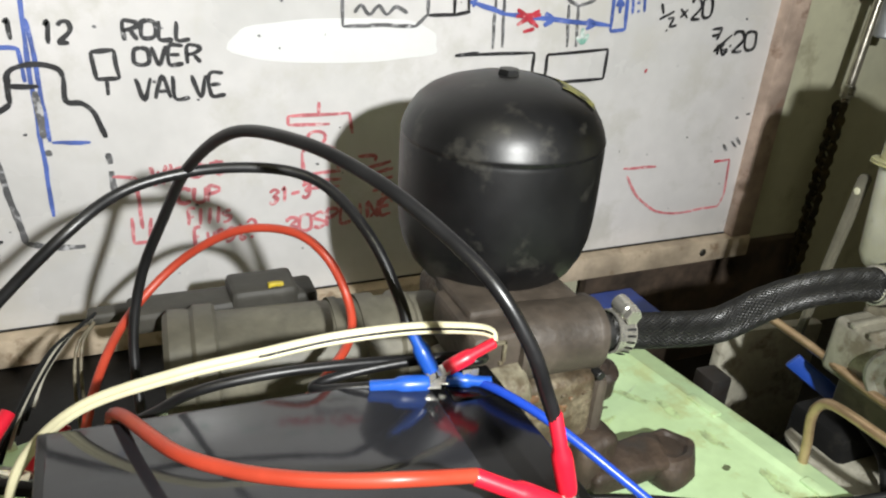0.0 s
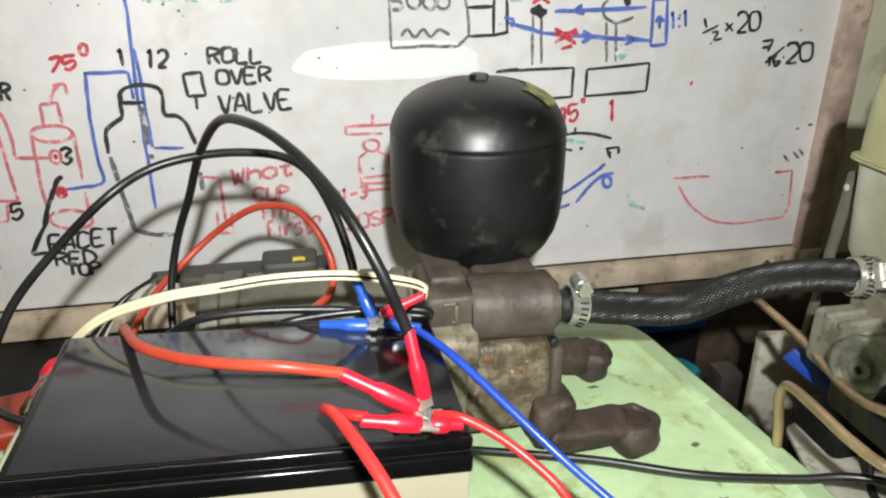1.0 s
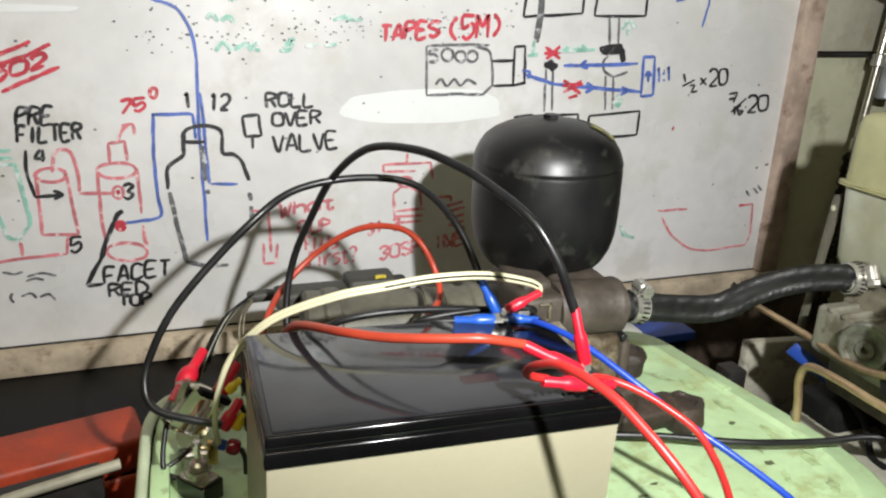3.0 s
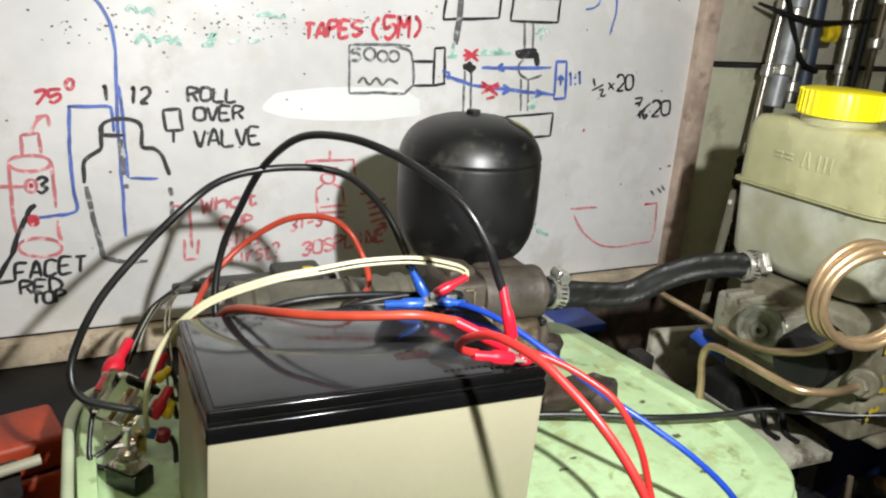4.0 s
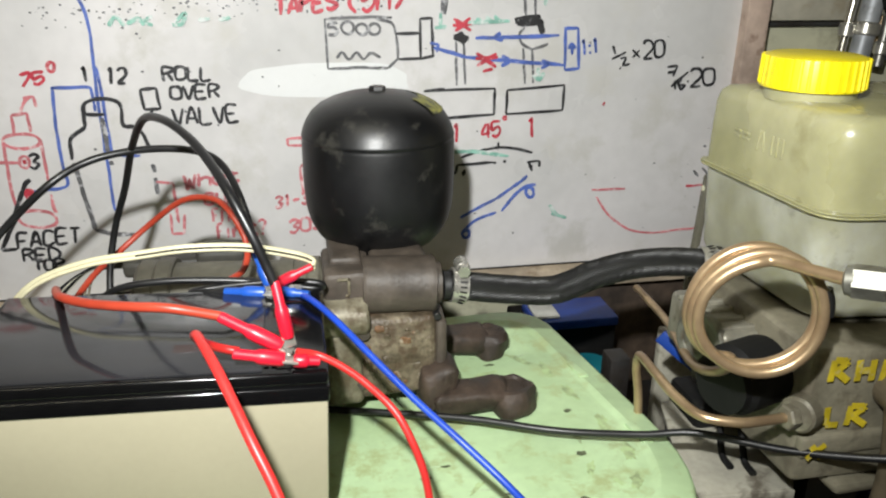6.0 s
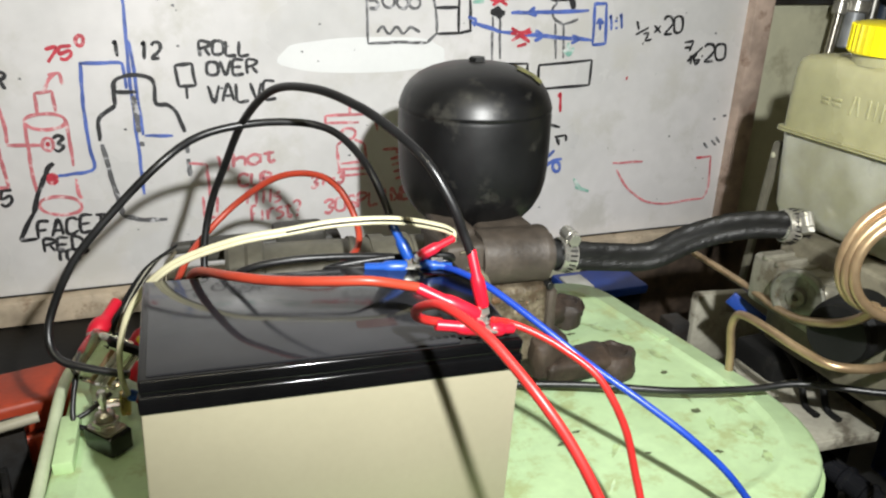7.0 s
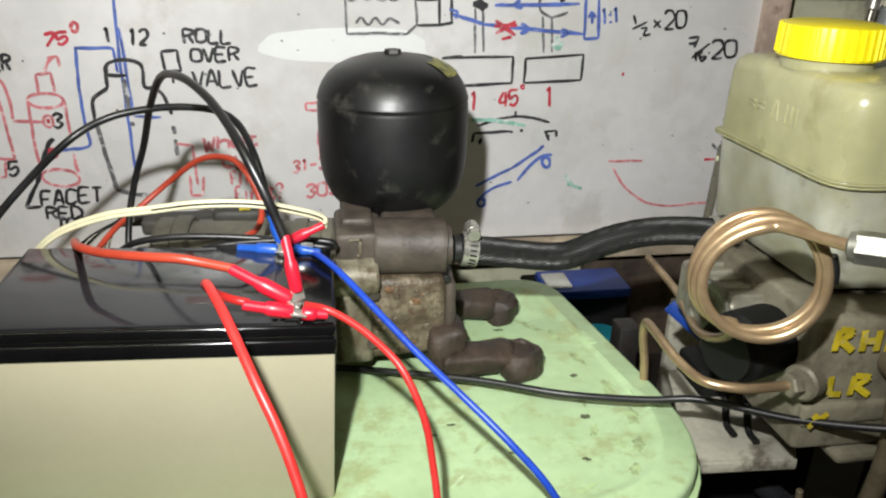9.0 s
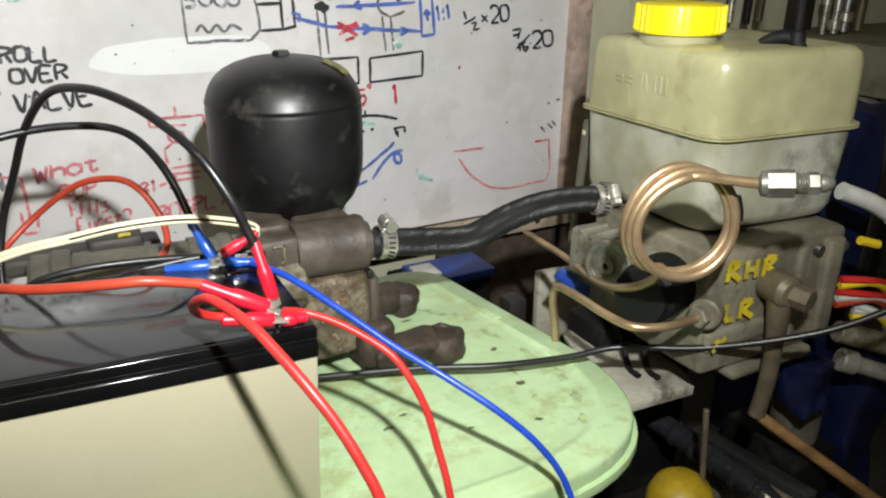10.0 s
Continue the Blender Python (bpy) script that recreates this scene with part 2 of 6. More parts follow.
def solo(name, bm, mat, label, category, group="", kind="", sharp=38):
    """A thing of one mesh, with its origin at its foot."""
    xs, ys, zs = zip(*(v.co for v in bm.verts))
    base = Vector(((min(xs) + max(xs)) / 2, (min(ys) + max(ys)) / 2, min(zs)))
    bmesh.ops.translate(bm, verts=bm.verts, vec=-base)
    ob = new(name, finish(name, bm, mat, sharp))
    ob.location = base
    return tagged(ob, label, category, group, kind)


def join(*bms):
    """Several shapes as one mesh."""
    out = bmesh.new()
    for b in bms:
        mesh = bpy.data.meshes.new("tmp")
        b.to_mesh(mesh)
        b.free()
        out.from_mesh(mesh)
        bpy.data.meshes.remove(mesh)
    return out


def block(lo, hi, bevel=0.001, seg=2, m=None):
    """A box between two corners, with rounded edges; m turns it about its middle."""
    bm = bmesh.new()
    lo, hi = Vector(lo), Vector(hi)
    bmesh.ops.create_cube(bm, size=1)
    bmesh.ops.scale(bm, verts=bm.verts, vec=hi - lo)
    if bevel:
        bmesh.ops.bevel(bm, geom=bm.edges[:], offset=bevel, segments=seg, affect="EDGES", profile=0.5)
    if m:
        bmesh.ops.transform(bm, verts=bm.verts, matrix=m)
    bmesh.ops.translate(bm, verts=bm.verts, vec=(lo + hi) / 2)
    return bm


def aim(a, b):
    """The turn and place that take +z at the origin to the way from a to b."""
    a, b = Vector(a), Vector(b)
    return Matrix.Translation(a) @ (b - a).to_track_quat("Z", "Y").to_matrix().to_4x4()


def lathe(profile, m=None, seg=32):
    """A turned shape from (radius, height) pairs."""
    bm = bmesh.new()
    rings = []
    for r, z in profile:
        if r < 1e-6:
            rings.append([bm.verts.new((0, 0, z))])
        else:
            rings.append([bm.verts.new((r * math.cos(2 * math.pi * i / seg), r * math.sin(2 * math.pi * i / seg), z)) for i in range(seg)])
    for a, b in zip(rings, rings[1:]):
        for i in range(seg):
            j = (i + 1) % seg
            if len(a) == 1 and len(b) > 1:
                bm.faces.new((a[0], b[j], b[i]))
            elif len(b) == 1 and len(a) > 1:
                bm.faces.new((a[i], a[j], b[0]))
            elif len(a) > 1:
                bm.faces.new((a[i], a[j], b[j], b[i]))
    if m:
        bmesh.ops.transform(bm, verts=bm.verts, matrix=m)
    return bm


def rod(a, b, r, seg=16, ease=0.0, r2=None):
    """A round bar from a to b, its ends eased."""
    length = (Vector(b) - Vector(a)).length
    r2 = r if r2 is None else r2
    e = ease or min(r, r2) * 0.15
    return lathe([(0, 0), (r - e, 0), (r, e), (r2, length - e), (r2 - e, length), (0, length)], aim(a, b), seg)


def hexbar(a, b, r):
    return rod(a, b, r, 6, r * 0.08)


def spline(points, steps=8):
    pts = [Vector(p) for p in points]
    pts = [2 * pts[0] - pts[1]] + pts + [2 * pts[-1] - pts[-2]]
    out = []
    for a, b, c, d in zip(pts, pts[1:], pts[2:], pts[3:]):
        for k in range(steps):
            s = k / steps
            out.append(0.5 * (2 * b + (c - a) * s + (2 * a - 5 * b + 4 * c - d) * s * s + (3 * b - a - 3 * c + d) * s ** 3))
    out.append(pts[-2])
    return out


def tube(points, r, seg=10, steps=8, radii=None):
    """A round tube along a smooth line through the points."""
    path = spline(points, steps)
    bm = bmesh.new()
    tangent = (path[1] - path[0]).normalized()
    side = tangent.orthogonal().normalized()
    rings = []
    for i, p in enumerate(path):
        t = (path[min(i + 1, len(path) - 1)] - path[max(i - 1, 0)]).normalized()
        side = (side - t * side.dot(t)).normalized()
        up = t.cross(side)
        rr = radii(i / (len(path) - 1)) if radii else r
        rings.append([bm.verts.new(p + rr * (math.cos(2 * math.pi * k / seg) * side + math.sin(2 * math.pi * k / seg) * up)) for k in range(seg)])
    for a, b in zip(rings, rings[1:]):
        for k in range(seg):
            j = (k + 1) % seg
            bm.faces.new((a[k], a[j], b[j], b[k]))
    bm.faces.new(rings[0])
    bm.faces.new(rings[-1])
    return bm


def rounded(x0, y0, x1, y1, radius, seg=8):
    """The outline of a rounded rectangle; radius may be one for each corner (x1y1, x0y1, x0y0, x1y0)."""
    radius = radius if isinstance(radius, tuple) else (radius,) * 4
    out = []
    for (cx, cy, sx, sy), r, start in zip(((x1, y1, -1, -1), (x0, y1, 1, -1), (x0, y0, 1, 1), (x1, y0, -1, 1)), radius, (0, 90, 180, 270)):
        for k in range(seg + 1):
            a = radians(start + 90 * k / seg)
            out.append((cx + sx * r + r * math.cos(a), cy + sy * r + r * math.sin(a)))
    return out


def loft(rings, close=True):
    """Skin over rings of equal length; the ends are closed."""
    bm = bmesh.new()
    made = [[bm.verts.new(p) for p in ring] for ring in rings]
    for a, b in zip(made, made[1:]):
        n = len(a)
        for i in range(n):
            j = (i + 1) % n
            bm.faces.new((a[i], a[j], b[j], b[i]))
    if close:
        bm.faces.new(made[0])
        bm.faces.new(made[-1])
    return bm


def slab(outline, levels, m=None):
    """Rings of one outline, shrunk by an inset at each height: levels of (height, inset)."""
    cx = sum(p[0] for p in outline) / len(outline)
    cy = sum(p[1] for p in outline) / len(outline)
    w = max(abs(p[0] - cx) for p in outline)
    h = max(abs(p[1] - cy) for p in outline)
    bm = loft([[(cx + (x - cx) * (1 - inset / w), cy + (y - cy) * (1 - inset / h), z) for x, y in outline] for z, inset in levels])
    if m:
        bmesh.ops.transform(bm, verts=bm.verts, matrix=m)
    return bm


def plate(outline, lo, hi, axis="z", bevel=0.0008, m=None):
    """A flat plate of any outline, thick from lo to hi along an axis."""
    bm = bmesh.new()
    turn = {"z": lambda a, b, c: (a, b, c), "y": lambda a, b, c: (a, c, b), "x": lambda a, b, c: (c, a, b)}[axis]
    low = [bm.verts.new(turn(a, b, lo)) for a, b in outline]
    high = [bm.verts.new(turn(a, b, hi)) for a, b in outline]
    n = len(outline)
    for i in range(n):
        j = (i + 1) % n
        bm.faces.new((low[i], low[j], high[j], high[i]))
    bm.faces.new(low)
    bm.faces.new(high)
    if bevel:
        edges = [e for e in bm.edges if abs(e.verts[0].co["xyz".index(axis)] - e.verts[1].co["xyz".index(axis)]) < 1e-7]
        bmesh.ops.bevel(bm, geom=edges, offset=bevel, segments=2, affect="EDGES", profile=0.5)
    if m:
        bmesh.ops.transform(bm, verts=bm.verts, matrix=m)
    return bm


def roughen(bm, amount, scale, seed=0):
    """Uneven surface, for castings and mud."""
    while len(bm.verts) < 700:
        bmesh.ops.subdivide_edges(bm, edges=bm.edges[:], cuts=1, use_grid_fill=True)
    for v in bm.verts:
        p = v.co * scale + Vector((seed, seed * 1.7, 0))
        v.co += Vector((noise.noise(p), noise.noise(p + Vector((31, 7, 3))), noise.noise(p + Vector((5, 61, 9))))) * amount
    return bm


def round_poly(corners, r, seg=6):
    """An outline with its corners rounded; r may be one for each corner."""
    rs = r if isinstance(r, tuple) else (r,) * len(corners)
    out = []
    n = len(corners)
    for i in range(n):
        p, c, q = Vector(corners[i - 1]), Vector(corners[i]), Vector(corners[(i + 1) % n])
        a, b = (p - c).normalized() * rs[i], (q - c).normalized() * rs[i]
        for k in range(seg + 1):
            s = k / seg
            out.append(tuple(c + a * (1 - s) ** 2 + b * s ** 2))
    return out


# ---- the workshop: walls, floor, ceiling, bench ----
BOARD_Y = 0.3647
BENCH_Z = -0.17


def setting(name, bm, mat, label):
    return solo(name, bm, mat, label, "wall" if "wall" in name else name.split("_")[0], kind="structure")


setting("wall_north", block((-1.6, 0.395, -0.95), (1.9, 0.5, 1.6), 0.002), WALL_PAINT, "grubby cream-green painted workshop wall behind the whiteboard")
# the other sides are out of view, added to enclose and bounce the light
setting("wall_south", block((-1.6, -2.1, -0.95), (1.9, -2.0, 1.6), 0.002), WALL_PAINT, "unseen cream-green wall added to close the room")
setting("wall_west", block((-1.7, -2.0, -0.95), (-1.6, 0.395, 1.6), 0.002), WALL_PAINT, "unseen cream-green side wall added to close the room")
setting("wall_east", block((1.9, -2.0, -0.95), (2.0, 0.395, 1.6), 0.002), WALL_PAINT, "unseen cream-green side wall added to close the room")
setting("floor", block((-1.6, -2.0, -1.05), (1.9, 0.395, -0.95), 0.002), CONCRETE, "unseen concrete floor added to close the room")
setting("ceiling", block((-1.6, -2.0, 1.6), (1.9, 0.395, 1.7), 0.002), WALL_PAINT, "unseen painted ceiling added to close the room")
trim = setting("trim", block((0.43, 0.388, 0.199), (1.2, 0.3965, 0.2035), 0.001), BENCH_WOOD, "dark horizontal joint between two wall panels")
panels = thing("wall_panel", (0.6, 0.39, 0.2), "pale stained panels above the wall joint", "panel", kind="structure")
for x0, x1 in ((0.424, 0.556), (0.559, 0.70), (0.703, 0.86)):
    part("panel", block((x0, 0.3875, 0.2045), (x1, 0.3965, 0.42), 0.002), WALL_TILE, panels)

bench = thing("workbench", (0.1, 0.0, -0.95), "dark oily wooden workbench cluttered with parts", "workbench")
part("top", block((-1.1, -0.35, BENCH_Z - 0.04), (1.3, 0.394, BENCH_Z), 0.003), BENCH_WOOD, bench)
for x in (-1.0, 1.2):
    for y in (-0.28, 0.3):
        part("leg", block((x - 0.04, y - 0.04, -0.95), (x + 0.04, y + 0.04, BENCH_Z - 0.04), 0.003), BENCH_WOOD, bench)

# ---- whiteboard ----
RAIL_WOOD = material("bare_rail_wood", (0.58, 0.475, 0.355), 0.65, vary=0.3, coarse=30, fine=140, bump=0.4, dirt=(0.24, 0.17, 0.11), dirt_amount=0.15, dirt_scale=45)
board = thing("whiteboard", (0.0, 0.38, -0.04), "grubby white board covered in marker sketches, in a worn wooden frame", "whiteboard")
part("panel", block((-0.75, BOARD_Y, -0.021), (0.3955, 0.381, 0.75), 0.0005), BOARD_WHITE, board)
rail_lo = part("frame_rail", block((-0.77, 0.352, -0.041), (0.417, 0.386, -0.0205), 0.0015), RAIL_WOOD, board, "bare pinkish wooden strip along the foot")
part("frame_rail", block((-0.77, 0.352, 0.75), (0.417, 0.386, 0.772), 0.0015), FRAME_WOOD, board)
part("frame_stile", block((0.394, 0.3535, -0.0203), (0.4165, 0.386, 0.7498), 0.0018), FRAME_WOOD, board, "worn pinkish wooden edge strip")
part("frame_stile", block((-0.77, 0.3535, -0.0203), (-0.7485, 0.386, 0.7498), 0.0018), FRAME_WOOD, board)
part("joint", block((-0.7485, 0.3634, -0.0203), (0.3938, 0.3646, -0.0192), 0), BLACK_MATT, board, "dark grimy joint above the foot rail")
part("screw", lathe([(0, 0.0016), (0.002, 0.0015), (0.0036, 0.0006), (0.0038, 0)], aim((0.3616, 0.3521, -0.031), (0.3616, 0.35, -0.031)), 16), DULL_STEEL, rail_lo)


PATCHES = [0.0002]


def patch(cx, cz, rx, rz, seed):
    """A wiped patch of the board, with an uneven outline."""
    bm = bmesh.new()
    ring = []
    PATCHES[0] += 0.00003
    for i in range(40):
        a = 2 * math.pi * i / 40
        k = 1 + 0.16 * noise.noise(Vector((math.cos(a) * 1.6 + seed, math.sin(a) * 1.6, seed)))
        c, s = math.cos(a), math.sin(a)
        ring.append(bm.verts.new((cx + rx * k * math.copysign(abs(c) ** 0.7, c), BOARD_Y - PATCHES[0], cz + rz * k * math.copysign(abs(s) ** 0.7, s))))
    bm.faces.new(ring)
    return bm


part("wiped_patch", patch(0.022, 0.161, 0.07, 0.0135, 1), BOARD_CLEAN, board, "clean wiped patch on the grubby board")


def ribbon(bm, pts, width, lift, wobble=0.0):
    """One stroke of a marker on the board, through (x, z) points."""
    path = spline([(x, 0, z) for x, z in pts], 5) if len(pts) > 2 else [Vector((pts[0][0], 0, pts[0][1])).lerp(Vector((pts[1][0], 0, pts[1][1])), k / 4) for k in range(5)]
    left, right = [], []
    for i, p in enumerate(path):
        t = path[min(i + 1, len(path) - 1)] - path[max(i - 1, 0)]
        n = Vector((-t.z, 0, t.x)).normalized() if t.length > 1e-9 else Vector((0, 0, 1))
        w = width * (0.5 + 0.18 * noise.noise(p * 160))
        if i in (0, len(path) - 1):
            w *= 0.65
        p = p + Vector((noise.noise(p * 90 + Vector((9, 0, 0))), 0, noise.noise(p * 90 + Vector((0, 0, 17))))) * wobble
        left.append(bm.verts.new((p.x + n.x * w, BOARD_Y - lift, p.z + n.z * w)))
        right.append(bm.verts.new((p.x - n.x * w, BOARD_Y - lift, p.z - n.z * w)))
    for a, b, c, d in zip(left, left[1:], right[1:], right):
        bm.faces.new((a, b, c, d))


LIFT = [0.00055]


def sketch(name, ink, width, *strokes, label=""):
    """A marker drawing of several strokes, one part of the board."""
    whole = None
    for s in strokes:
        LIFT[0] += 0.000002
        bm = bmesh.new()
        ribbon(bm, s, width, LIFT[0], 0.0006)
        if whole:
            part("stroke", bm, ink, whole)
        else:
            whole = part(name, bm, ink, board, label)
    return whole


def ring(cx, cz, rx, rz, n=14):
    return [(cx + rx * math.cos(2 * math.pi * i / n), cz + rz * math.sin(2 * math.pi * i / n)) for i in range(n + 1)]


# hand-drawn capitals on a 4 by 6 grid: strokes apart by blanks, points by dashes
GLYPHS = {
    "A": "00-26-40 12-32", "C": "45-26-05-01-20-41", "D": "00-06-26-44-42-20-00", "E": "40-00-06-46 03-33", "F": "00-06-46 03-33",
    "I": "20-26", "L": "06-00-40", "M": "00-06-23-46-40", "N": "00-06-40-46", "O": "26-05-01-20-41-45-26", "P": "00-06-36-45-34-03",
    "R": "00-06-36-45-34-03 23-40", "S": "45-26-05-04-42-41-20-01", "T": "20-26 06-46", "U": "06-01-20-41-46", "V": "06-20-46",
    "W": "06-10-24-30-46", "h": "06-00 03-24-43-40", "a": "43-24-03-01-20-41 44-40", "t": "25-21-30-41 04-44", "i": "20-24", "r": "04-00 02-24-44",
    "s": "44-24-03-42-41-20-00", "f": "46-26-15-10 03-33", "l": "26-20", "?": "05-26-45-33-22 20-21", "0": "26-05-01-20-41-45-26", "1": "15-26-20",
    "2": "05-16-36-45-43-00 00-40", "3": "05-26-45-23-42-20-01", "4": "36-30 26-02-42", "5": "46-06-03-34-42-20-01", "7": "06-46-10", "6": "36-03-01-20-41-33-03",
    "(": "36-14-12-30", ")": "16-34-32-10", "x": "04-40 00-44", ":": "24-23 21-20", "-": "03-43", "/": "00-46", ".": "20-21", "%": "", " ": "",
}


def writing(name, ink, width, text, foot, end, top, label=""):
    """Hand lettering from its foot's two ends and its upper start, as (x, z) on the board."""
    foot, end, top = Vector(foot), Vector(end), Vector(top)
    along, up = (end - foot) / len(text), top - foot
    whole = None
    for i, ch in enumerate(text):
        bm = bmesh.new()
        for stroke in GLYPHS[ch].split():
            pts = []
            for pair in stroke.split("-"):
                u = 0.08 + 0.78 * int(pair[0]) / 4
                p = foot + along * (i + u) + up * (int(pair[1]) / 6 + 0.05 * noise.noise(Vector((i * 3.1, 2.0, foot.x * 50))))
                pts.append((p.x, p.y))
            LIFT[0] += 0.000002
            ribbon(bm, pts, width, LIFT[0], 0.0007)
        if whole:
            part("letter", bm, ink, whole)
        else:
            whole = part(name, bm, ink, board, label)
    return whole


writing("lettering", INK_BLACK, 0.0026, "ROLL", (-0.11, 0.1632), (-0.0707, 0.1637), (-0.11, 0.1738), "black marker word ROLL")
writing("lettering", INK_BLACK, 0.0026, "OVER", (-0.1057, 0.1483), (-0.0659, 0.1494), (-0.1053, 0.1587), "black marker word OVER")
writing("lettering", INK_BLACK, 0.0026, "VALVE", (-0.1064, 0.1269), (-0.052, 0.1288), (-0.1068, 0.1406), "black marker word VALVE")
writing("lettering", INK_BLACK, 0.0026, "1", (-0.1717, 0.1639), (-0.1637, 0.1638), (-0.1714, 0.1745), "black marker figure 1")
writing("lettering", INK_BLACK, 0.0026, "12", (-0.1528, 0.1615), (-0.1369, 0.1622), (-0.1521, 0.1735), "black marker figure 12")
writing("lettering", INK_RED, 0.0026, "75", (-0.2167, 0.161), (-0.1974, 0.1629), (-0.2159, 0.1701), "red marker figure 75")
sketch("degree_mark", INK_RED, 0.0026, [(-0.189, 0.1758), (-0.1897, 0.1736), (-0.1912, 0.1722), (-0.1928, 0.1722), (-0.1941, 0.1736), (-0.1944, 0.1758), (-0.1937, 0.178), (-0.1923, 0.1793), (-0.1906, 0.1793), (-0.1893, 0.178), (-0.189, 0.1758)])
writing("lettering", INK_BLACK, 0.0026, "3", (-0.2212, 0.0949), (-0.2125, 0.0948), (-0.2201, 0.1068), "black marker figure 3")
writing("lettering", INK_BLACK, 0.0026, "FACET", (-0.2426, 0.0268), (-0.1908, 0.03), (-0.2413, 0.0399), "black marker word FACET")
writing("lettering", INK_BLACK, 0.0026, "RED", (-0.2402, 0.0151), (-0.2096, 0.015), (-0.2392, 0.0255), "black marker word RED")
writing("lettering", INK_BLACK, 0.0026, "TOP", (-0.233, 0.006), (-0.2079, 0.0049), (-0.232, 0.0166), "black marker word TOP")
sketch("pipe_sketch", INK_BLUE, 0.0026, [(-0.1875, 0.2431), (-0.1709, 0.2368), (-0.1622, 0.2223), (-0.1595, 0.2041), (-0.16, 0.1833), (-0.1609, 0.149), (-0.1611, 0.1269), (-0.161, 0.0951), (-0.1612, 0.0563)], [(-0.1597, 0.1754), (-0.1584, 0.1706), (-0.1573, 0.1555), (-0.1572, 0.1223), (-0.1562, 0.104)], [(-0.1554, 0.1035), (-0.1348, 0.1025)], [(-0.2229, 0.0761), (-0.2089, 0.0769), (-0.1999, 0.0777), (-0.1943, 0.0819), (-0.196, 0.1015), (-0.1955, 0.1281), (-0.1937, 0.1561), (-0.1911, 0.1594), (-0.1684, 0.1595), (-0.1646, 0.1552), (-0.164, 0.1403)], label="blue marker pipework sketch")
sketch("bottle_sketch", INK_BLACK, 0.0032, [(-0.173, 0.1397), (-0.1731, 0.1436), (-0.17, 0.1475), (-0.1629, 0.1499), (-0.1527, 0.1497), (-0.1461, 0.1469), (-0.1443, 0.1425)], [(-0.1729, 0.1414), (-0.1738, 0.1282)], [(-0.1738, 0.1282), (-0.1819, 0.1223), (-0.1868, 0.1168), (-0.188, 0.1011)], [(-0.1443, 0.1425), (-0.1446, 0.1286), (-0.137, 0.127), (-0.1308, 0.1213), (-0.1274, 0.1119), (-0.1259, 0.1048)], [(-0.1731, 0.1379), (-0.1575, 0.1375)], label="black marker bottle sketch")
sketch("bottle_sketch", INK_FAINT, 0.0038, [(-0.1865, 0.0988), (-0.1843, 0.078), (-0.181, 0.0542), (-0.1786, 0.0395)], [(-0.1259, 0.0954), (-0.1253, 0.0883)], [(-0.1255, 0.0835), (-0.1253, 0.069)], [(-0.1602, 0.1349), (-0.1596, 0.1179), (-0.159, 0.1065)], [(-0.1582, 0.0995), (-0.158, 0.0958)], [(-0.1786, 0.0395), (-0.1638, 0.0351), (-0.1462, 0.0344)], label="fading grey marker bottle outline")
sketch("valve_sketch", INK_BLACK, 0.0028, [(-0.1283, 0.1564), (-0.1158, 0.1579)], [(-0.1158, 0.1579), (-0.1143, 0.1413)], [(-0.1143, 0.1413), (-0.1269, 0.1407)], [(-0.1269, 0.1407), (-0.1283, 0.1564)], [(-0.1217, 0.1406), (-0.1213, 0.131)], label="black marker valve box")
sketch("pump_sketch", INK_PINK, 0.0026, [(-0.2086, 0.1173), (-0.2117, 0.1138), (-0.2191, 0.1119), (-0.2279, 0.1123), (-0.2347, 0.1148), (-0.237, 0.1185), (-0.234, 0.1219), (-0.2268, 0.1238), (-0.218, 0.1234), (-0.2111, 0.121), (-0.2086, 0.1173)], [(-0.2369, 0.1193), (-0.237, 0.0994), (-0.2377, 0.0772), (-0.2367, 0.0635)], [(-0.2085, 0.119), (-0.2087, 0.1022), (-0.2088, 0.0829)], [(-0.2273, 0.1241), (-0.2267, 0.1386)], [(-0.2267, 0.1386), (-0.2152, 0.1399)], [(-0.2152, 0.1399), (-0.2149, 0.1253)], [(-0.221, 0.1384), (-0.2164, 0.148), (-0.211, 0.1526)], [(-0.216, 0.1518), (-0.2082, 0.1533)], [(-0.2082, 0.1533), (-0.207, 0.1448)], [(-0.2504, 0.1014), (-0.2277, 0.1006)], [(-0.2199, 0.1006), (-0.2209, 0.0978), (-0.223, 0.0961), (-0.2254, 0.0963), (-0.2272, 0.0982), (-0.2276, 0.101), (-0.2266, 0.1038), (-0.2245, 0.1055), (-0.2222, 0.1054), (-0.2204, 0.1035), (-0.2199, 0.1006)], [(-0.2084, 0.0728), (-0.2082, 0.0612), (-0.2062, 0.0563)], [(-0.207, 0.0507), (-0.2103, 0.0466), (-0.2182, 0.0446), (-0.2276, 0.0455), (-0.2348, 0.0489), (-0.2372, 0.0534), (-0.234, 0.0575), (-0.2263, 0.0595), (-0.217, 0.0587), (-0.2096, 0.0554), (-0.207, 0.0507)], label="faded red marker pump sketch")
sketch("pump_sketch", INK_RED, 0.004, [(-0.2219, 0.0738), (-0.2226, 0.0719), (-0.2238, 0.0709), (-0.2253, 0.071), (-0.2264, 0.0722), (-0.2266, 0.0741), (-0.226, 0.0759), (-0.2247, 0.077), (-0.2233, 0.0769), (-0.2222, 0.0757), (-0.2219, 0.0738)], [(-0.2262, 0.075), (-0.2224, 0.0733)], [(-0.2253, 0.1009), (-0.2222, 0.1012)], label="red marker dots")
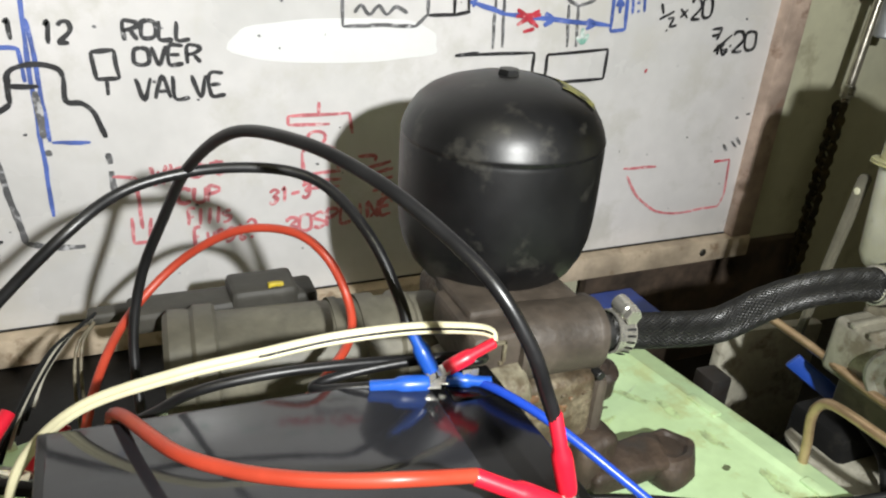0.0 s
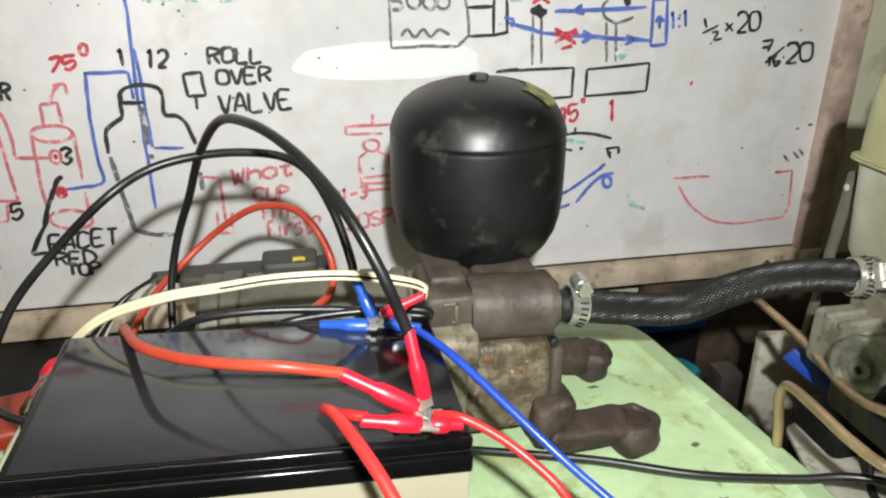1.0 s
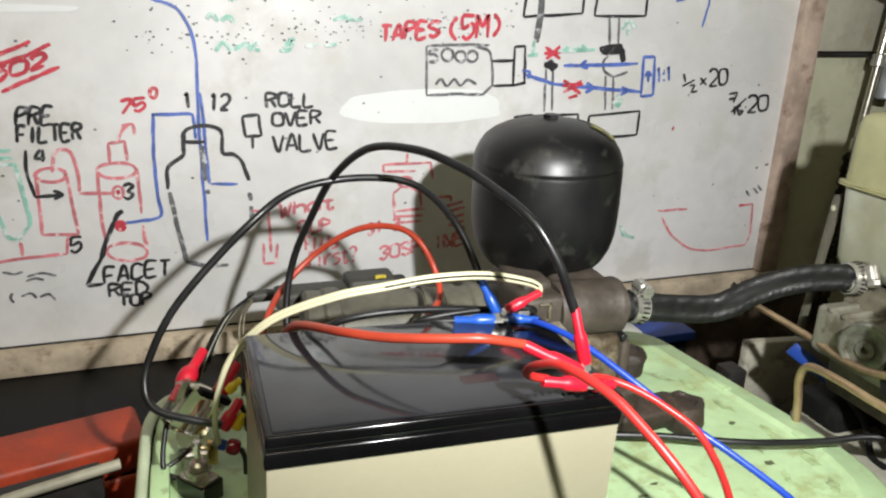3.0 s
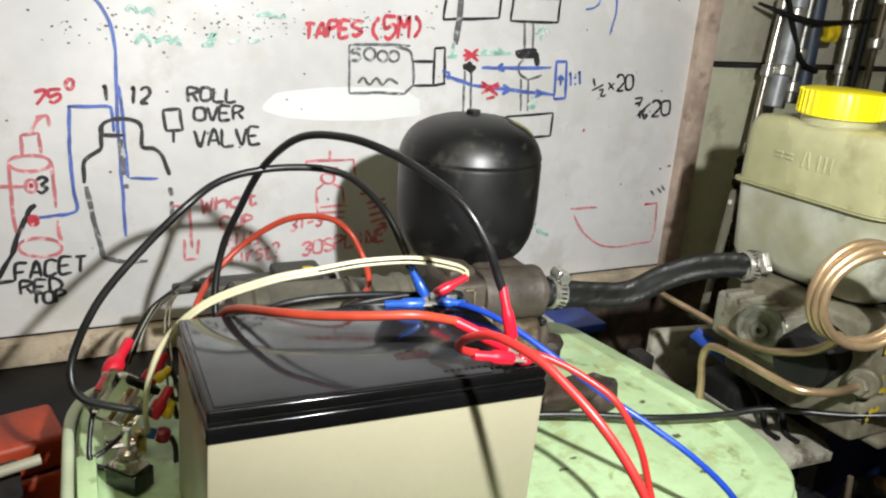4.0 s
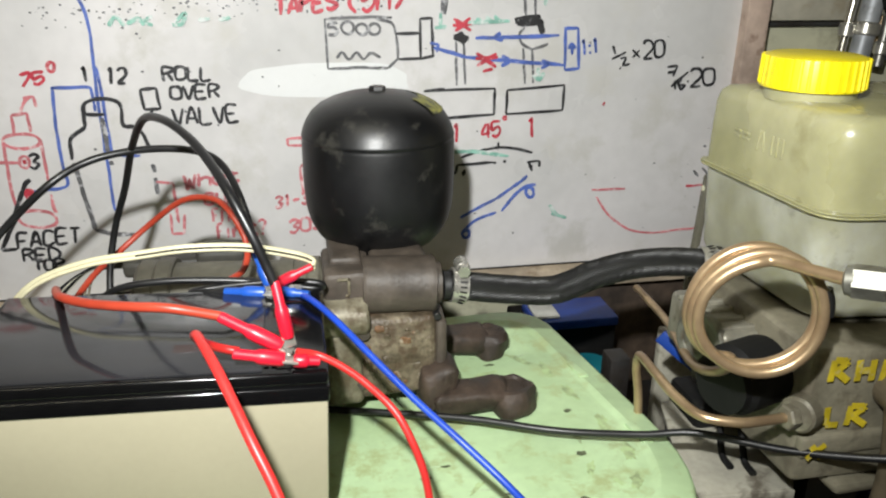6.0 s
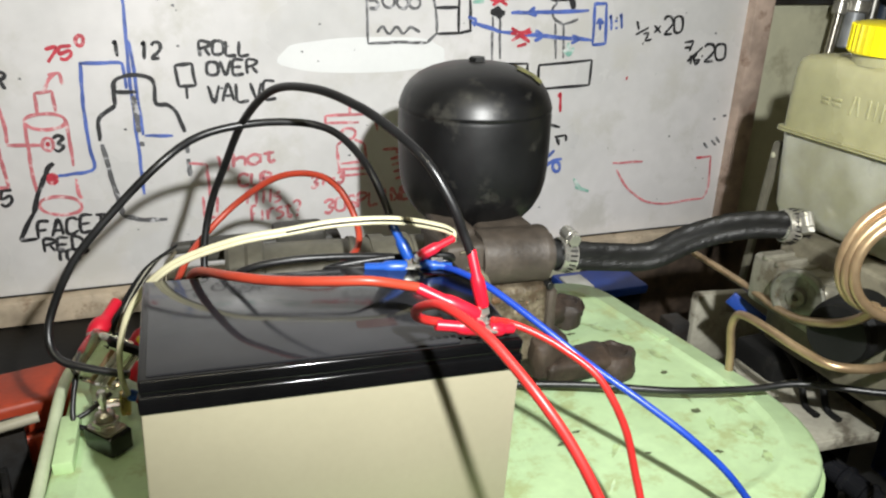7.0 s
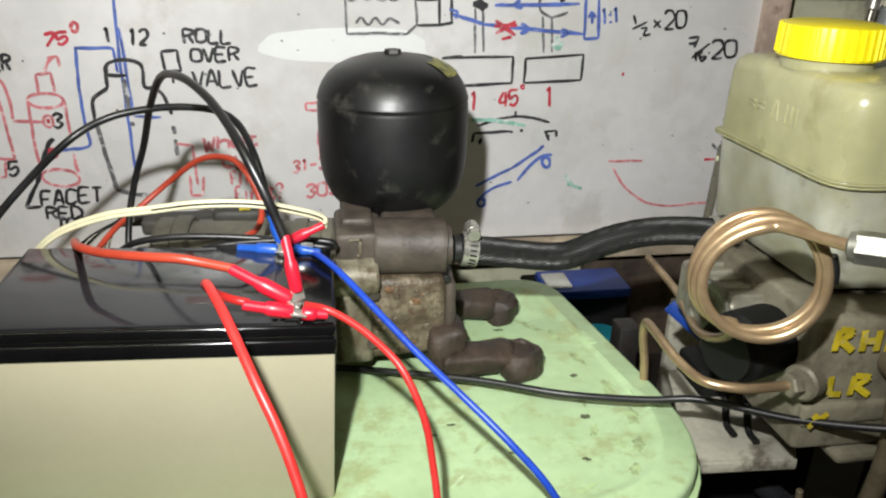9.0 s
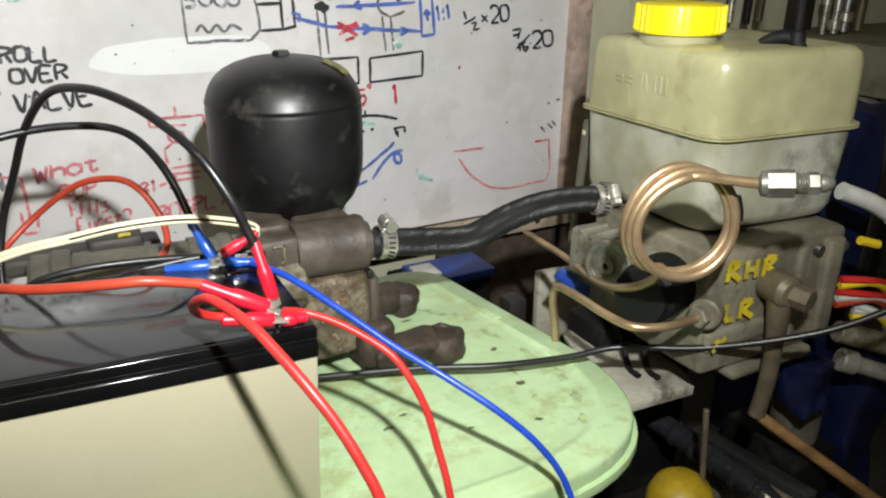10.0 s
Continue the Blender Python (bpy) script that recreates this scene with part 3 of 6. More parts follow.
sketch("pointer_line", INK_BLACK, 0.0036, [(-0.222, 0.086), (-0.2262, 0.0831), (-0.229, 0.0779)], [(-0.229, 0.0779), (-0.2359, 0.0634), (-0.2421, 0.0479)], [(-0.2421, 0.0479), (-0.2545, 0.0262)], [(-0.2545, 0.0262), (-0.2426, 0.0268)], label="black marker pointer")
writing("lettering", INK_BLACK, 0.0026, "PRE", (-0.2874, 0.1538), (-0.262, 0.1547), (-0.2845, 0.1662), "black marker word PRE")
writing("lettering", INK_BLACK, 0.0026, "FILTER", (-0.2879, 0.1411), (-0.2441, 0.1422), (-0.2864, 0.1529), "black marker word FILTER")
writing("lettering", INK_BLACK, 0.0026, "4", (-0.2786, 0.127), (-0.2697, 0.1271), (-0.2769, 0.136), "black marker figure 4")
writing("lettering", INK_BLACK, 0.0026, "5", (-0.2635, 0.0551), (-0.2541, 0.055), (-0.2614, 0.0673), "black marker figure 5")
sketch("filter_sketch", INK_PINK, 0.0026, [(-0.2581, 0.1161), (-0.2607, 0.113), (-0.2661, 0.1113), (-0.2725, 0.1116), (-0.2772, 0.1138), (-0.2785, 0.1169), (-0.276, 0.1199), (-0.2706, 0.1216), (-0.2643, 0.1214), (-0.2595, 0.1192), (-0.2581, 0.1161)], [(-0.2781, 0.1191), (-0.2793, 0.0914), (-0.2799, 0.0707)], [(-0.2799, 0.0707), (-0.255, 0.0693)], [(-0.2579, 0.1152), (-0.2565, 0.0903), (-0.255, 0.0693)], [(-0.2671, 0.1187), (-0.2647, 0.1317), (-0.2587, 0.1358), (-0.2521, 0.1312), (-0.2501, 0.1148), (-0.2509, 0.1028)], [(-0.2512, 0.1014), (-0.2282, 0.1004)], [(-0.3274, 0.0498), (-0.2951, 0.0531), (-0.265, 0.0542)], [(-0.265, 0.0542), (-0.2633, 0.0683)], [(-0.2955, 0.0659), (-0.2955, 0.055)], label="faded red marker filter sketch")
sketch("arrow", INK_BLACK, 0.0026, [(-0.2822, 0.1358), (-0.2839, 0.1207), (-0.2809, 0.1005)], [(-0.2809, 0.1005), (-0.2637, 0.1011)], [(-0.2681, 0.1045), (-0.2629, 0.1011), (-0.2684, 0.0982)], label="black marker arrow")
sketch("filter_sketch", INK_GREEN, 0.003, [(-0.3079, 0.126), (-0.3079, 0.0928), (-0.3039, 0.072)], [(-0.3079, 0.126), (-0.2909, 0.1262)], [(-0.2909, 0.1262), (-0.2872, 0.0872), (-0.2881, 0.0781)], [(-0.2881, 0.0781), (-0.2976, 0.0684), (-0.3039, 0.072)], [(-0.309, 0.1359), (-0.2921, 0.1362)], [(-0.3101, 0.1304), (-0.2921, 0.1306)], label="faded green marker filter outline")
writing("lettering", INK_RED, 0.003, "502", (-0.298, 0.1837), (-0.2605, 0.1964), (-0.2967, 0.1932), "red marker figure 502")
sketch("underline", INK_RED, 0.003, [(-0.2922, 0.1779), (-0.2751, 0.1855), (-0.2529, 0.195)], [(-0.2964, 0.1948), (-0.2756, 0.2022), (-0.2566, 0.2109)], [(-0.2949, 0.2018), (-0.2782, 0.2085), (-0.2689, 0.2131)])
sketch("scribble", INK_FAINT, 0.002, [(-0.3111, 0.0431), (-0.3038, 0.0411), (-0.2971, 0.0427)], [(-0.2949, 0.0386), (-0.2848, 0.04), (-0.2745, 0.0374)], [(-0.2965, 0.0349), (-0.2898, 0.0364), (-0.2837, 0.034)], [(-0.3069, 0.0257), (-0.3085, 0.0219), (-0.3067, 0.0178)], [(-0.3011, 0.0224), (-0.2943, 0.0239), (-0.2908, 0.0197)], [(-0.2884, 0.0205), (-0.2816, 0.0221), (-0.2782, 0.0168)], label="illegible faded grey scribble")
writing("lettering", INK_PINK, 0.0028, "What", (-0.1037, 0.0719), (-0.0559, 0.0773), (-0.1034, 0.084), "faded red marker word What")
writing("lettering", INK_PINK, 0.0026, "CUP", (-0.088, 0.0576), (-0.0601, 0.0573), (-0.0871, 0.0681), "faded red marker word CUP")
writing("lettering", INK_PINK, 0.0024, "FIlls", (-0.0831, 0.0415), (-0.0547, 0.0414), (-0.0822, 0.0532), "faded red marker word fills")
writing("lettering", INK_PINK, 0.0024, "first?", (-0.0817, 0.0259), (-0.038, 0.0274), (-0.081, 0.0398), "faded red marker word first with a question mark")
writing("lettering", INK_PINK, 0.0026, "30SPLINE", (-0.0186, 0.0267), (0.0615, 0.036), (-0.0185, 0.0391), "faded red marker note 30 SPLINE")
writing("lettering", INK_PINK, 0.0024, "31-3", (-0.0295, 0.0509), (0.0009, 0.0545), (-0.0289, 0.0613), "faded red marker figures")
sketch("piston_sketch", INK_PINK, 0.0024, [(-0.0148, 0.1068), (-0.0145, 0.1129)], [(-0.0145, 0.1129), (0.0274, 0.1129)], [(0.0274, 0.1129), (0.0301, 0.0982)], [(-0.0148, 0.1068), (0.014, 0.1065)], [(0.0112, 0.0965), (0.0099, 0.0937), (0.0067, 0.0921), (0.0028, 0.0924), (-0.0003, 0.0944), (-0.0014, 0.0973), (-0.0001, 0.1), (0.0031, 0.1016), (0.007, 0.1013), (0.0101, 0.0994), (0.0112, 0.0965)], [(-0.0051, 0.0879), (-0.0045, 0.0671)], [(-0.0051, 0.0879), (0.0013, 0.0923)], [(0.0101, 0.0917), (0.0183, 0.0871)], [(0.0183, 0.0871), (0.0204, 0.071)], [(-0.0044, 0.0711), (0.0214, 0.0719)], [(-0.0055, 0.0662), (0.0223, 0.0658)], [(-0.0038, 0.06), (0.0211, 0.0608)], [(0.0062, 0.1216), (0.0059, 0.1127)], label="faded red marker piston sketch")
sketch("spring_sketch", INK_PINK, 0.0028, [(0.0343, 0.0815), (0.0461, 0.0816), (0.047, 0.077)], [(0.0418, 0.0723), (0.059, 0.0761)], [(0.0428, 0.0671), (0.0606, 0.0708)], [(0.0437, 0.0609), (0.0606, 0.0646)], [(0.0457, 0.0545), (0.0605, 0.0583)], [(0.0444, 0.034), (0.0589, 0.0511)], [(0.052, 0.0507), (0.0594, 0.0521), (0.0605, 0.0446)], label="faded red marker spring sketch")
sketch("cup_sketch", INK_PINK, 0.0024, [(-0.1253, 0.0798), (-0.1117, 0.0777)], [(-0.1117, 0.0777), (-0.1114, 0.0599), (-0.111, 0.0421)], [(-0.1166, 0.0509), (-0.1172, 0.0321)], [(-0.1172, 0.0321), (-0.1075, 0.033)], [(-0.1075, 0.033), (-0.1054, 0.0497)], label="faded red marker cup sketch")
sketch("profile_sketch", INK_PINK, 0.0022, [(0.2699, 0.0469), (0.2844, 0.0271), (0.3074, 0.0114), (0.3296, 0.0066), (0.3552, 0.0078), (0.3776, 0.0088)], [(0.3776, 0.0088), (0.3816, 0.0211), (0.3789, 0.0538)], [(0.3789, 0.0538), (0.3628, 0.0526)], [(0.2644, 0.0538), (0.2984, 0.0534)], label="thin faded red profile curve")
sketch("red_dash", INK_RED, 0.003, [(0.3613, 0.0527), (0.3686, 0.0534)], [(0.2681, 0.1358), (0.2701, 0.1352)])
sketch("tally", INK_FAINT, 0.0022, [(0.3674, 0.0687), (0.373, 0.0622)], [(0.3759, 0.0711), (0.383, 0.0646)], [(0.3814, 0.0738), (0.387, 0.0673)], [(0.3744, 0.0921), (0.3774, 0.0919)], [(0.3851, 0.0945), (0.3895, 0.0948)], label="faint grey tally strokes")
sketch("wheel_box", INK_BLACK, 0.0026, [(0.1063, 0.1504), (0.1664, 0.1515)], [(0.1664, 0.1515), (0.1667, 0.1284)], [(0.1667, 0.1284), (0.1128, 0.126)], [(0.1778, 0.1495), (0.2303, 0.1527)], [(0.2303, 0.1527), (0.2303, 0.1303)], [(0.2303, 0.1303), (0.1776, 0.1283)], [(0.1776, 0.1283), (0.1778, 0.1495)], label="black marker wheel boxes")
sketch("car_sketch", INK_BLACK, 0.0026, [(0.137, 0.0902), (0.155, 0.0955), (0.1716, 0.0984), (0.1892, 0.0965), (0.2039, 0.0921)], [(0.1324, 0.0751), (0.1336, 0.0835)], [(0.1336, 0.0835), (0.1687, 0.0849)], [(0.1991, 0.0837), (0.2114, 0.0845)], [(0.2114, 0.0845), (0.2114, 0.0787)], [(0.2012, 0.0784), (0.2048, 0.0799)], [(0.1381, 0.076), (0.1418, 0.0754)], [(0.1677, 0.0838), (0.1703, 0.0848)], [(0.1767, 0.0847), (0.1798, 0.0852)], label="black marker car outline")
sketch("car_wheel", INK_BLACK, 0.0075, [(0.1392, 0.076), (0.1413, 0.0754)], [(0.2017, 0.0784), (0.2038, 0.0794)], [(0.1705, 0.0999), (0.1726, 0.0999)], label="black marker blobs")
sketch("arm_sketch", INK_BLUE, 0.003, [(0.1377, 0.0329), (0.1524, 0.0407), (0.1708, 0.0495)], [(0.1708, 0.0495), (0.1889, 0.0615), (0.2007, 0.0704)], [(0.1769, 0.0372), (0.1869, 0.0506), (0.1998, 0.0607), (0.209, 0.0615)], [(0.2074, 0.0545), (0.2068, 0.0516), (0.2051, 0.0498), (0.2027, 0.0499), (0.2006, 0.0518), (0.1997, 0.0547), (0.2002, 0.0576), (0.202, 0.0593), (0.2043, 0.0592), (0.2064, 0.0574), (0.2074, 0.0545)], [(0.1388, 0.0172), (0.1518, 0.0296), (0.1715, 0.0362)], [(0.1464, 0.0169), (0.1459, 0.0146), (0.1443, 0.0132), (0.1423, 0.0133), (0.1406, 0.0148), (0.1399, 0.0172), (0.1404, 0.0195), (0.142, 0.0208), (0.144, 0.0208), (0.1457, 0.0193), (0.1464, 0.0169)], label="blue marker linkage sketch")
writing("lettering", INK_RED, 0.0026, "1", (0.1277, 0.1042), (0.139, 0.1045), (0.1272, 0.1193), "red marker figure 1")
writing("lettering", INK_RED, 0.0026, "45", (0.1555, 0.1068), (0.1741, 0.1086), (0.1548, 0.1205), "red marker figure 45")
writing("lettering", INK_RED, 0.0026, "1", (0.1974, 0.1067), (0.209, 0.1071), (0.1962, 0.1231), "red marker figure 1")
sketch("degree_mark", INK_RED, 0.002, [(0.1783, 0.1248), (0.1776, 0.1235), (0.1761, 0.1235), (0.1752, 0.1248), (0.1759, 0.1261), (0.1775, 0.1261), (0.1783, 0.1248)])
sketch("tick", INK_GREEN, 0.0035, [(0.2233, 0.0413), (0.2309, 0.031), (0.2414, 0.0272)], [(0.2257, 0.0328), (0.2309, 0.031)], [(0.129, 0.096), (0.1498, 0.0951), (0.1683, 0.0922), (0.1817, 0.0899)], label="faded green marker strokes")
writing("lettering", INK_RED, 0.0032, "TAPES", (-0.0187, 0.2137), (0.0321, 0.2184), (-0.0169, 0.2262), "red marker word TAPES")
writing("lettering", INK_RED, 0.0032, "(5M)", (0.0389, 0.2149), (0.0885, 0.2188), (0.0392, 0.2332), "red marker note (5M)")
sketch("engine_sketch", INK_FAINT, 0.0024, [(0.0213, 0.2104), (0.0477, 0.2118), (0.0766, 0.2114)], [(0.0213, 0.2104), (0.0225, 0.1705)], [(0.0225, 0.1705), (0.0484, 0.1714), (0.0725, 0.1703)], [(0.0624, 0.2107), (0.0758, 0.2071), (0.0801, 0.1976)], [(0.0801, 0.1976), (0.0813, 0.1781)], [(0.0813, 0.1781), (0.0725, 0.1703)], [(0.0318, 0.2074), (0.0246, 0.2072)], [(0.0246, 0.2072), (0.0243, 0.2038), (0.0285, 0.204), (0.0315, 0.2014), (0.0296, 0.1982), (0.0238, 0.1982)], [(0.045, 0.2038), (0.0441, 0.201), (0.0416, 0.1993), (0.0384, 0.1993), (0.0358, 0.2009), (0.0347, 0.2037), (0.0356, 0.2064), (0.0381, 0.2082), (0.0412, 0.2082), (0.0439, 0.2066), (0.045, 0.2038)], [(0.056, 0.2021), (0.0552, 0.1996), (0.0529, 0.198), (0.05, 0.198), (0.0476, 0.1995), (0.0466, 0.202), (0.0474, 0.2045), (0.0496, 0.206), (0.0525, 0.2061), (0.0549, 0.2046), (0.056, 0.2021)], [(0.0665, 0.2022), (0.0657, 0.1997), (0.0634, 0.1981), (0.0605, 0.1981), (0.058, 0.1996), (0.057, 0.2021), (0.0578, 0.2046), (0.0601, 0.2062), (0.063, 0.2062), (0.0655, 0.2047), (0.0665, 0.2022)], [(0.0299, 0.1791), (0.0349, 0.1839), (0.0403, 0.1781), (0.0468, 0.1839), (0.0523, 0.1781), (0.0585, 0.183), (0.0667, 0.1791)], label="faded black marker engine sketch")
sketch("engine_sketch", INK_BLACK, 0.0026, [(0.0801, 0.1986), (0.1008, 0.1988)], [(0.0819, 0.1776), (0.104, 0.1781)], [(0.1, 0.2104), (0.1099, 0.2111)], [(0.1, 0.2104), (0.1006, 0.1776)], [(0.1099, 0.2111), (0.1111, 0.1801)], [(0.1006, 0.1776), (0.1123, 0.1801)], label="black marker gearbox sketch")
sketch("wheel_box", INK_BLACK, 0.0026, [(0.1087, 0.2561), (0.1065, 0.2349)], [(0.1065, 0.2349), (0.1615, 0.2382)], [(0.1615, 0.2382), (0.1623, 0.2585)], [(0.1752, 0.2581), (0.174, 0.2366)], [(0.174, 0.2366), (0.2251, 0.2372)], [(0.2251, 0.2372), (0.2252, 0.2587)], [(0.1752, 0.2576), (0.2246, 0.2587)], [(0.1031, 0.1503), (0.1213, 0.1521)], label="black marker wheel boxes")
sketch("shaft_sketch", INK_FAINT, 0.0024, [(0.1884, 0.2361), (0.192, 0.2111)], [(0.1981, 0.2364), (0.2004, 0.2127)], [(0.1311, 0.1932), (0.1321, 0.1545)], [(0.1374, 0.1932), (0.1396, 0.1555)], [(0.1907, 0.1854), (0.1937, 0.1548)], [(0.1989, 0.1843), (0.2011, 0.1552)], [(0.1989, 0.1843), (0.189, 0.1895), (0.1869, 0.1972), (0.1906, 0.2024)], [(0.1989, 0.1843), (0.2127, 0.1886)], label="fading black shaft sketch")
sketch("joint_sketch", INK_BLACK, 0.006, [(0.182, 0.2079), (0.1927, 0.2101), (0.205, 0.2103)], [(0.1841, 0.2059), (0.2054, 0.2072)], [(0.2039, 0.2092), (0.2078, 0.1974)], [(0.1292, 0.1951), (0.142, 0.1943)], [(0.1335, 0.1992), (0.1383, 0.1902)], label="black marker scribbled joints")
sketch("shaft_sketch", INK_FAINT, 0.006, [(0.1218, 0.2567), (0.1222, 0.2378), (0.1198, 0.2137)], label="smeared grey marker line")
sketch("flow_sketch", INK_BLUE, 0.0032, [(0.1118, 0.1866), (0.1245, 0.1831), (0.1393, 0.1786)], [(0.1393, 0.1786), (0.1723, 0.1755), (0.2291, 0.1705)], [(0.1478, 0.1943), (0.1823, 0.1946), (0.2225, 0.196)], [(0.1698, 0.1986), (0.1655, 0.1945), (0.1718, 0.1915)], [(0.1719, 0.1791), (0.1784, 0.1749), (0.1716, 0.1708)], [(0.2082, 0.1749), (0.2149, 0.1717), (0.2078, 0.168)], label="blue marker flow lines")
sketch("flow_box", INK_BLUE, 0.0028, [(0.2269, 0.2013), (0.2396, 0.202)], [(0.2396, 0.202), (0.2426, 0.1672)], [(0.2426, 0.1672), (0.2297, 0.1662)], [(0.2297, 0.1662), (0.2281, 0.2013)], [(0.2346, 0.1871), (0.2357, 0.1791)], [(0.2317, 0.1844), (0.2343, 0.1887), (0.2382, 0.1845)], [(0.1081, 0.191), (0.1161, 0.1891)], [(0.1161, 0.1891), (0.1143, 0.1831)], label="blue marker box")
writing("lettering", INK_BLUE, 0.0026, "1:1", (0.2448, 0.1791), (0.2603, 0.1807), (0.2431, 0.1909), "blue marker ratio 1:1")
sketch("cross_mark", INK_RED, 0.0034, [(0.1291, 0.2105), (0.1438, 0.2003)], [(0.1428, 0.2107), (0.1305, 0.2001)], [(0.1284, 0.205), (0.1444, 0.2058)], [(0.149, 0.1817), (0.1669, 0.1698)], [(0.1669, 0.1812), (0.15, 0.1709)], [(0.1483, 0.1771), (0.1684, 0.1781)], [(0.1552, 0.1662), (0.164, 0.1682)], label="red marker crosses")
sketch("flow_sketch", INK_GREEN, 0.0034, [(0.148, 0.2103), (0.1542, 0.2064)], [(0.1567, 0.2115), (0.1631, 0.2066)], [(0.1637, 0.2121), (0.1701, 0.2072)], [(0.1408, 0.2067), (0.1778, 0.2083)], [(0.1174, 0.2146), (0.1172, 0.2029)], [(0.1128, 0.2029), (0.1228, 0.204)], [(0.2086, 0.2206), (0.2086, 0.2307)], [(0.2019, 0.2255), (0.2083, 0.2327), (0.2165, 0.2268)], [(0.2052, 0.1685), (0.2052, 0.1578)], [(0.2003, 0.1622), (0.2065, 0.1578), (0.2108, 0.1642)], label="faded green marker arrows")
writing("lettering", INK_BLACK, 0.0024, "20", (0.3028, 0.1747), (0.3243, 0.1763), (0.3008, 0.1901), "black marker figure 20")
sketch("fraction", INK_BLACK, 0.0022, [(0.2734, 0.1867), (0.276, 0.1791)], [(0.2733, 0.1747), (0.2859, 0.1808)], [(0.2814, 0.1753), (0.2867, 0.1758), (0.2837, 0.1692)], [(0.2837, 0.1692), (0.2911, 0.1703)], [(0.2813, 0.167), (0.2821, 0.1664)], [(0.2918, 0.1824), (0.2998, 0.1758)], [(0.2987, 0.1824), (0.2929, 0.1758)], label="black marker fraction one half times")
writing("lettering", INK_BLACK, 0.0026, "20", (0.3512, 0.1486), (0.3778, 0.15), (0.3496, 0.1643), "black marker figure 20")
sketch("fraction", INK_BLACK, 0.0026, [(0.3275, 0.1667), (0.3372, 0.1683)], [(0.3372, 0.1683), (0.334, 0.1587)], [(0.3284, 0.1616), (0.3367, 0.1632)], [(0.3335, 0.1495), (0.3486, 0.162)], [(0.3368, 0.1552), (0.3377, 0.1465)], [(0.3431, 0.1563), (0.3404, 0.1517), (0.3434, 0.147), (0.3464, 0.1504), (0.3406, 0.1505)], [(0.3487, 0.1539), (0.3502, 0.1539)], label="black marker fraction seven sixteenths")
sketch("faded_words", INK_GREEN, 0.0032, [(-0.1499, 0.2296), (-0.1458, 0.2329), (-0.142, 0.2282)], [(-0.14, 0.2291), (-0.1338, 0.2313), (-0.1299, 0.2274)], [(-0.1453, 0.206), (-0.1388, 0.2128), (-0.133, 0.2066)], [(-0.1309, 0.2079), (-0.1224, 0.2115), (-0.1185, 0.2069)], [(-0.1119, 0.2134), (-0.1183, 0.2099), (-0.1121, 0.2066)], [(-0.0949, 0.2095), (-0.0869, 0.2156), (-0.0898, 0.2079), (-0.0972, 0.2073)], [(-0.0774, 0.2098), (-0.0685, 0.2117)], [(-0.0618, 0.2101), (-0.0527, 0.2121)], [(-0.0548, 0.2298), (-0.0412, 0.2341)], [(-0.048, 0.2313), (-0.032, 0.2301)], [(-0.1332, 0.2435), (-0.1229, 0.2459)], [(-0.1106, 0.2452), (-0.0938, 0.2472)], [(-0.0087, 0.2496), (0.0152, 0.252)], [(0.03, 0.2518), (0.055, 0.2537)], [(0.3068, 0.2638), (0.3408, 0.2663)], label="illegible wiped green lettering")
sketch("arc_sketch", INK_BLUE, 0.002, [(0.2704, 0.2632), (0.2694, 0.2571), (0.2636, 0.2528), (0.2548, 0.2509)], [(0.2887, 0.264), (0.29, 0.2486), (0.286, 0.2286)], label="thin blue marker arcs")

rng = random.Random(7)
specks = bmesh.new()
for i in range(420):
    cx, cz = rng.gauss(-0.12, 0.08), rng.gauss(0.275, 0.026)
    if i > 260:
        cx = rng.uniform(-0.2, 0.1)
        cz = 0.222 + 0.06 * (cx + 0.05) + rng.gauss(0, 0.006)
    if 190 < i <= 260:
        cx, cz = rng.uniform(-0.3, 0.38), rng.uniform(0.0, 0.3)
    r = rng.uniform(0.0003, 0.0011)
    specks.faces.new([specks.verts.new((cx + r * (1.6 if k % 2 else 1) * math.cos(k * 1.05), BOARD_Y - 0.0005, cz + r * math.sin(k * 1.05))) for k in range(6)])
tagged(part("ink_specks", specks, INK_FAINT, board, "scattered dark specks of old ink"), kind="stuff")
for cx, cz, rx, rz, sd in ((-0.15, 0.302, 0.075, 0.0035, 51), (-0.1, 0.287, 0.06, 0.0028, 53), (-0.2, 0.275, 0.05, 0.003, 57), (-0.03, 0.297, 0.045, 0.0025, 61), (-0.16, 0.262, 0.055, 0.0022, 63), (-0.29, 0.235, 0.05, 0.0026, 67)):
    part("wiped_streak", patch(cx, cz, rx, rz, sd), BOARD_CLEAN, board, "pale wiped streak")

# ---- green lid of the storage tub ----
BOW = math.tan(radians(2.28))
tub = thing("storage_tub", (-0.01, 0.09, BENCH_Z), "dusty storage tub standing on the bench", "storage tub")
part("body", slab(rounded(-0.185, -0.02, 0.165, 0.205, 0.03), [(BENCH_Z, 0.02), (BENCH_Z + 0.01, 0.014), (-0.02, 0.0), (-0.0165, 0.0)]), BLACK_MATT, tub)

LID = round_poly([(0.2085, -0.038), (0.168, 0.232), (-0.2, 0.21), (-0.2085, -0.038)], (0.11, 0.034, 0.04, 0.06), 12)
lid = thing("tub_lid", (-0.01, 0.09, -0.0165), "pale green plastic tub lid, scuffed and oil-spotted", "lid")


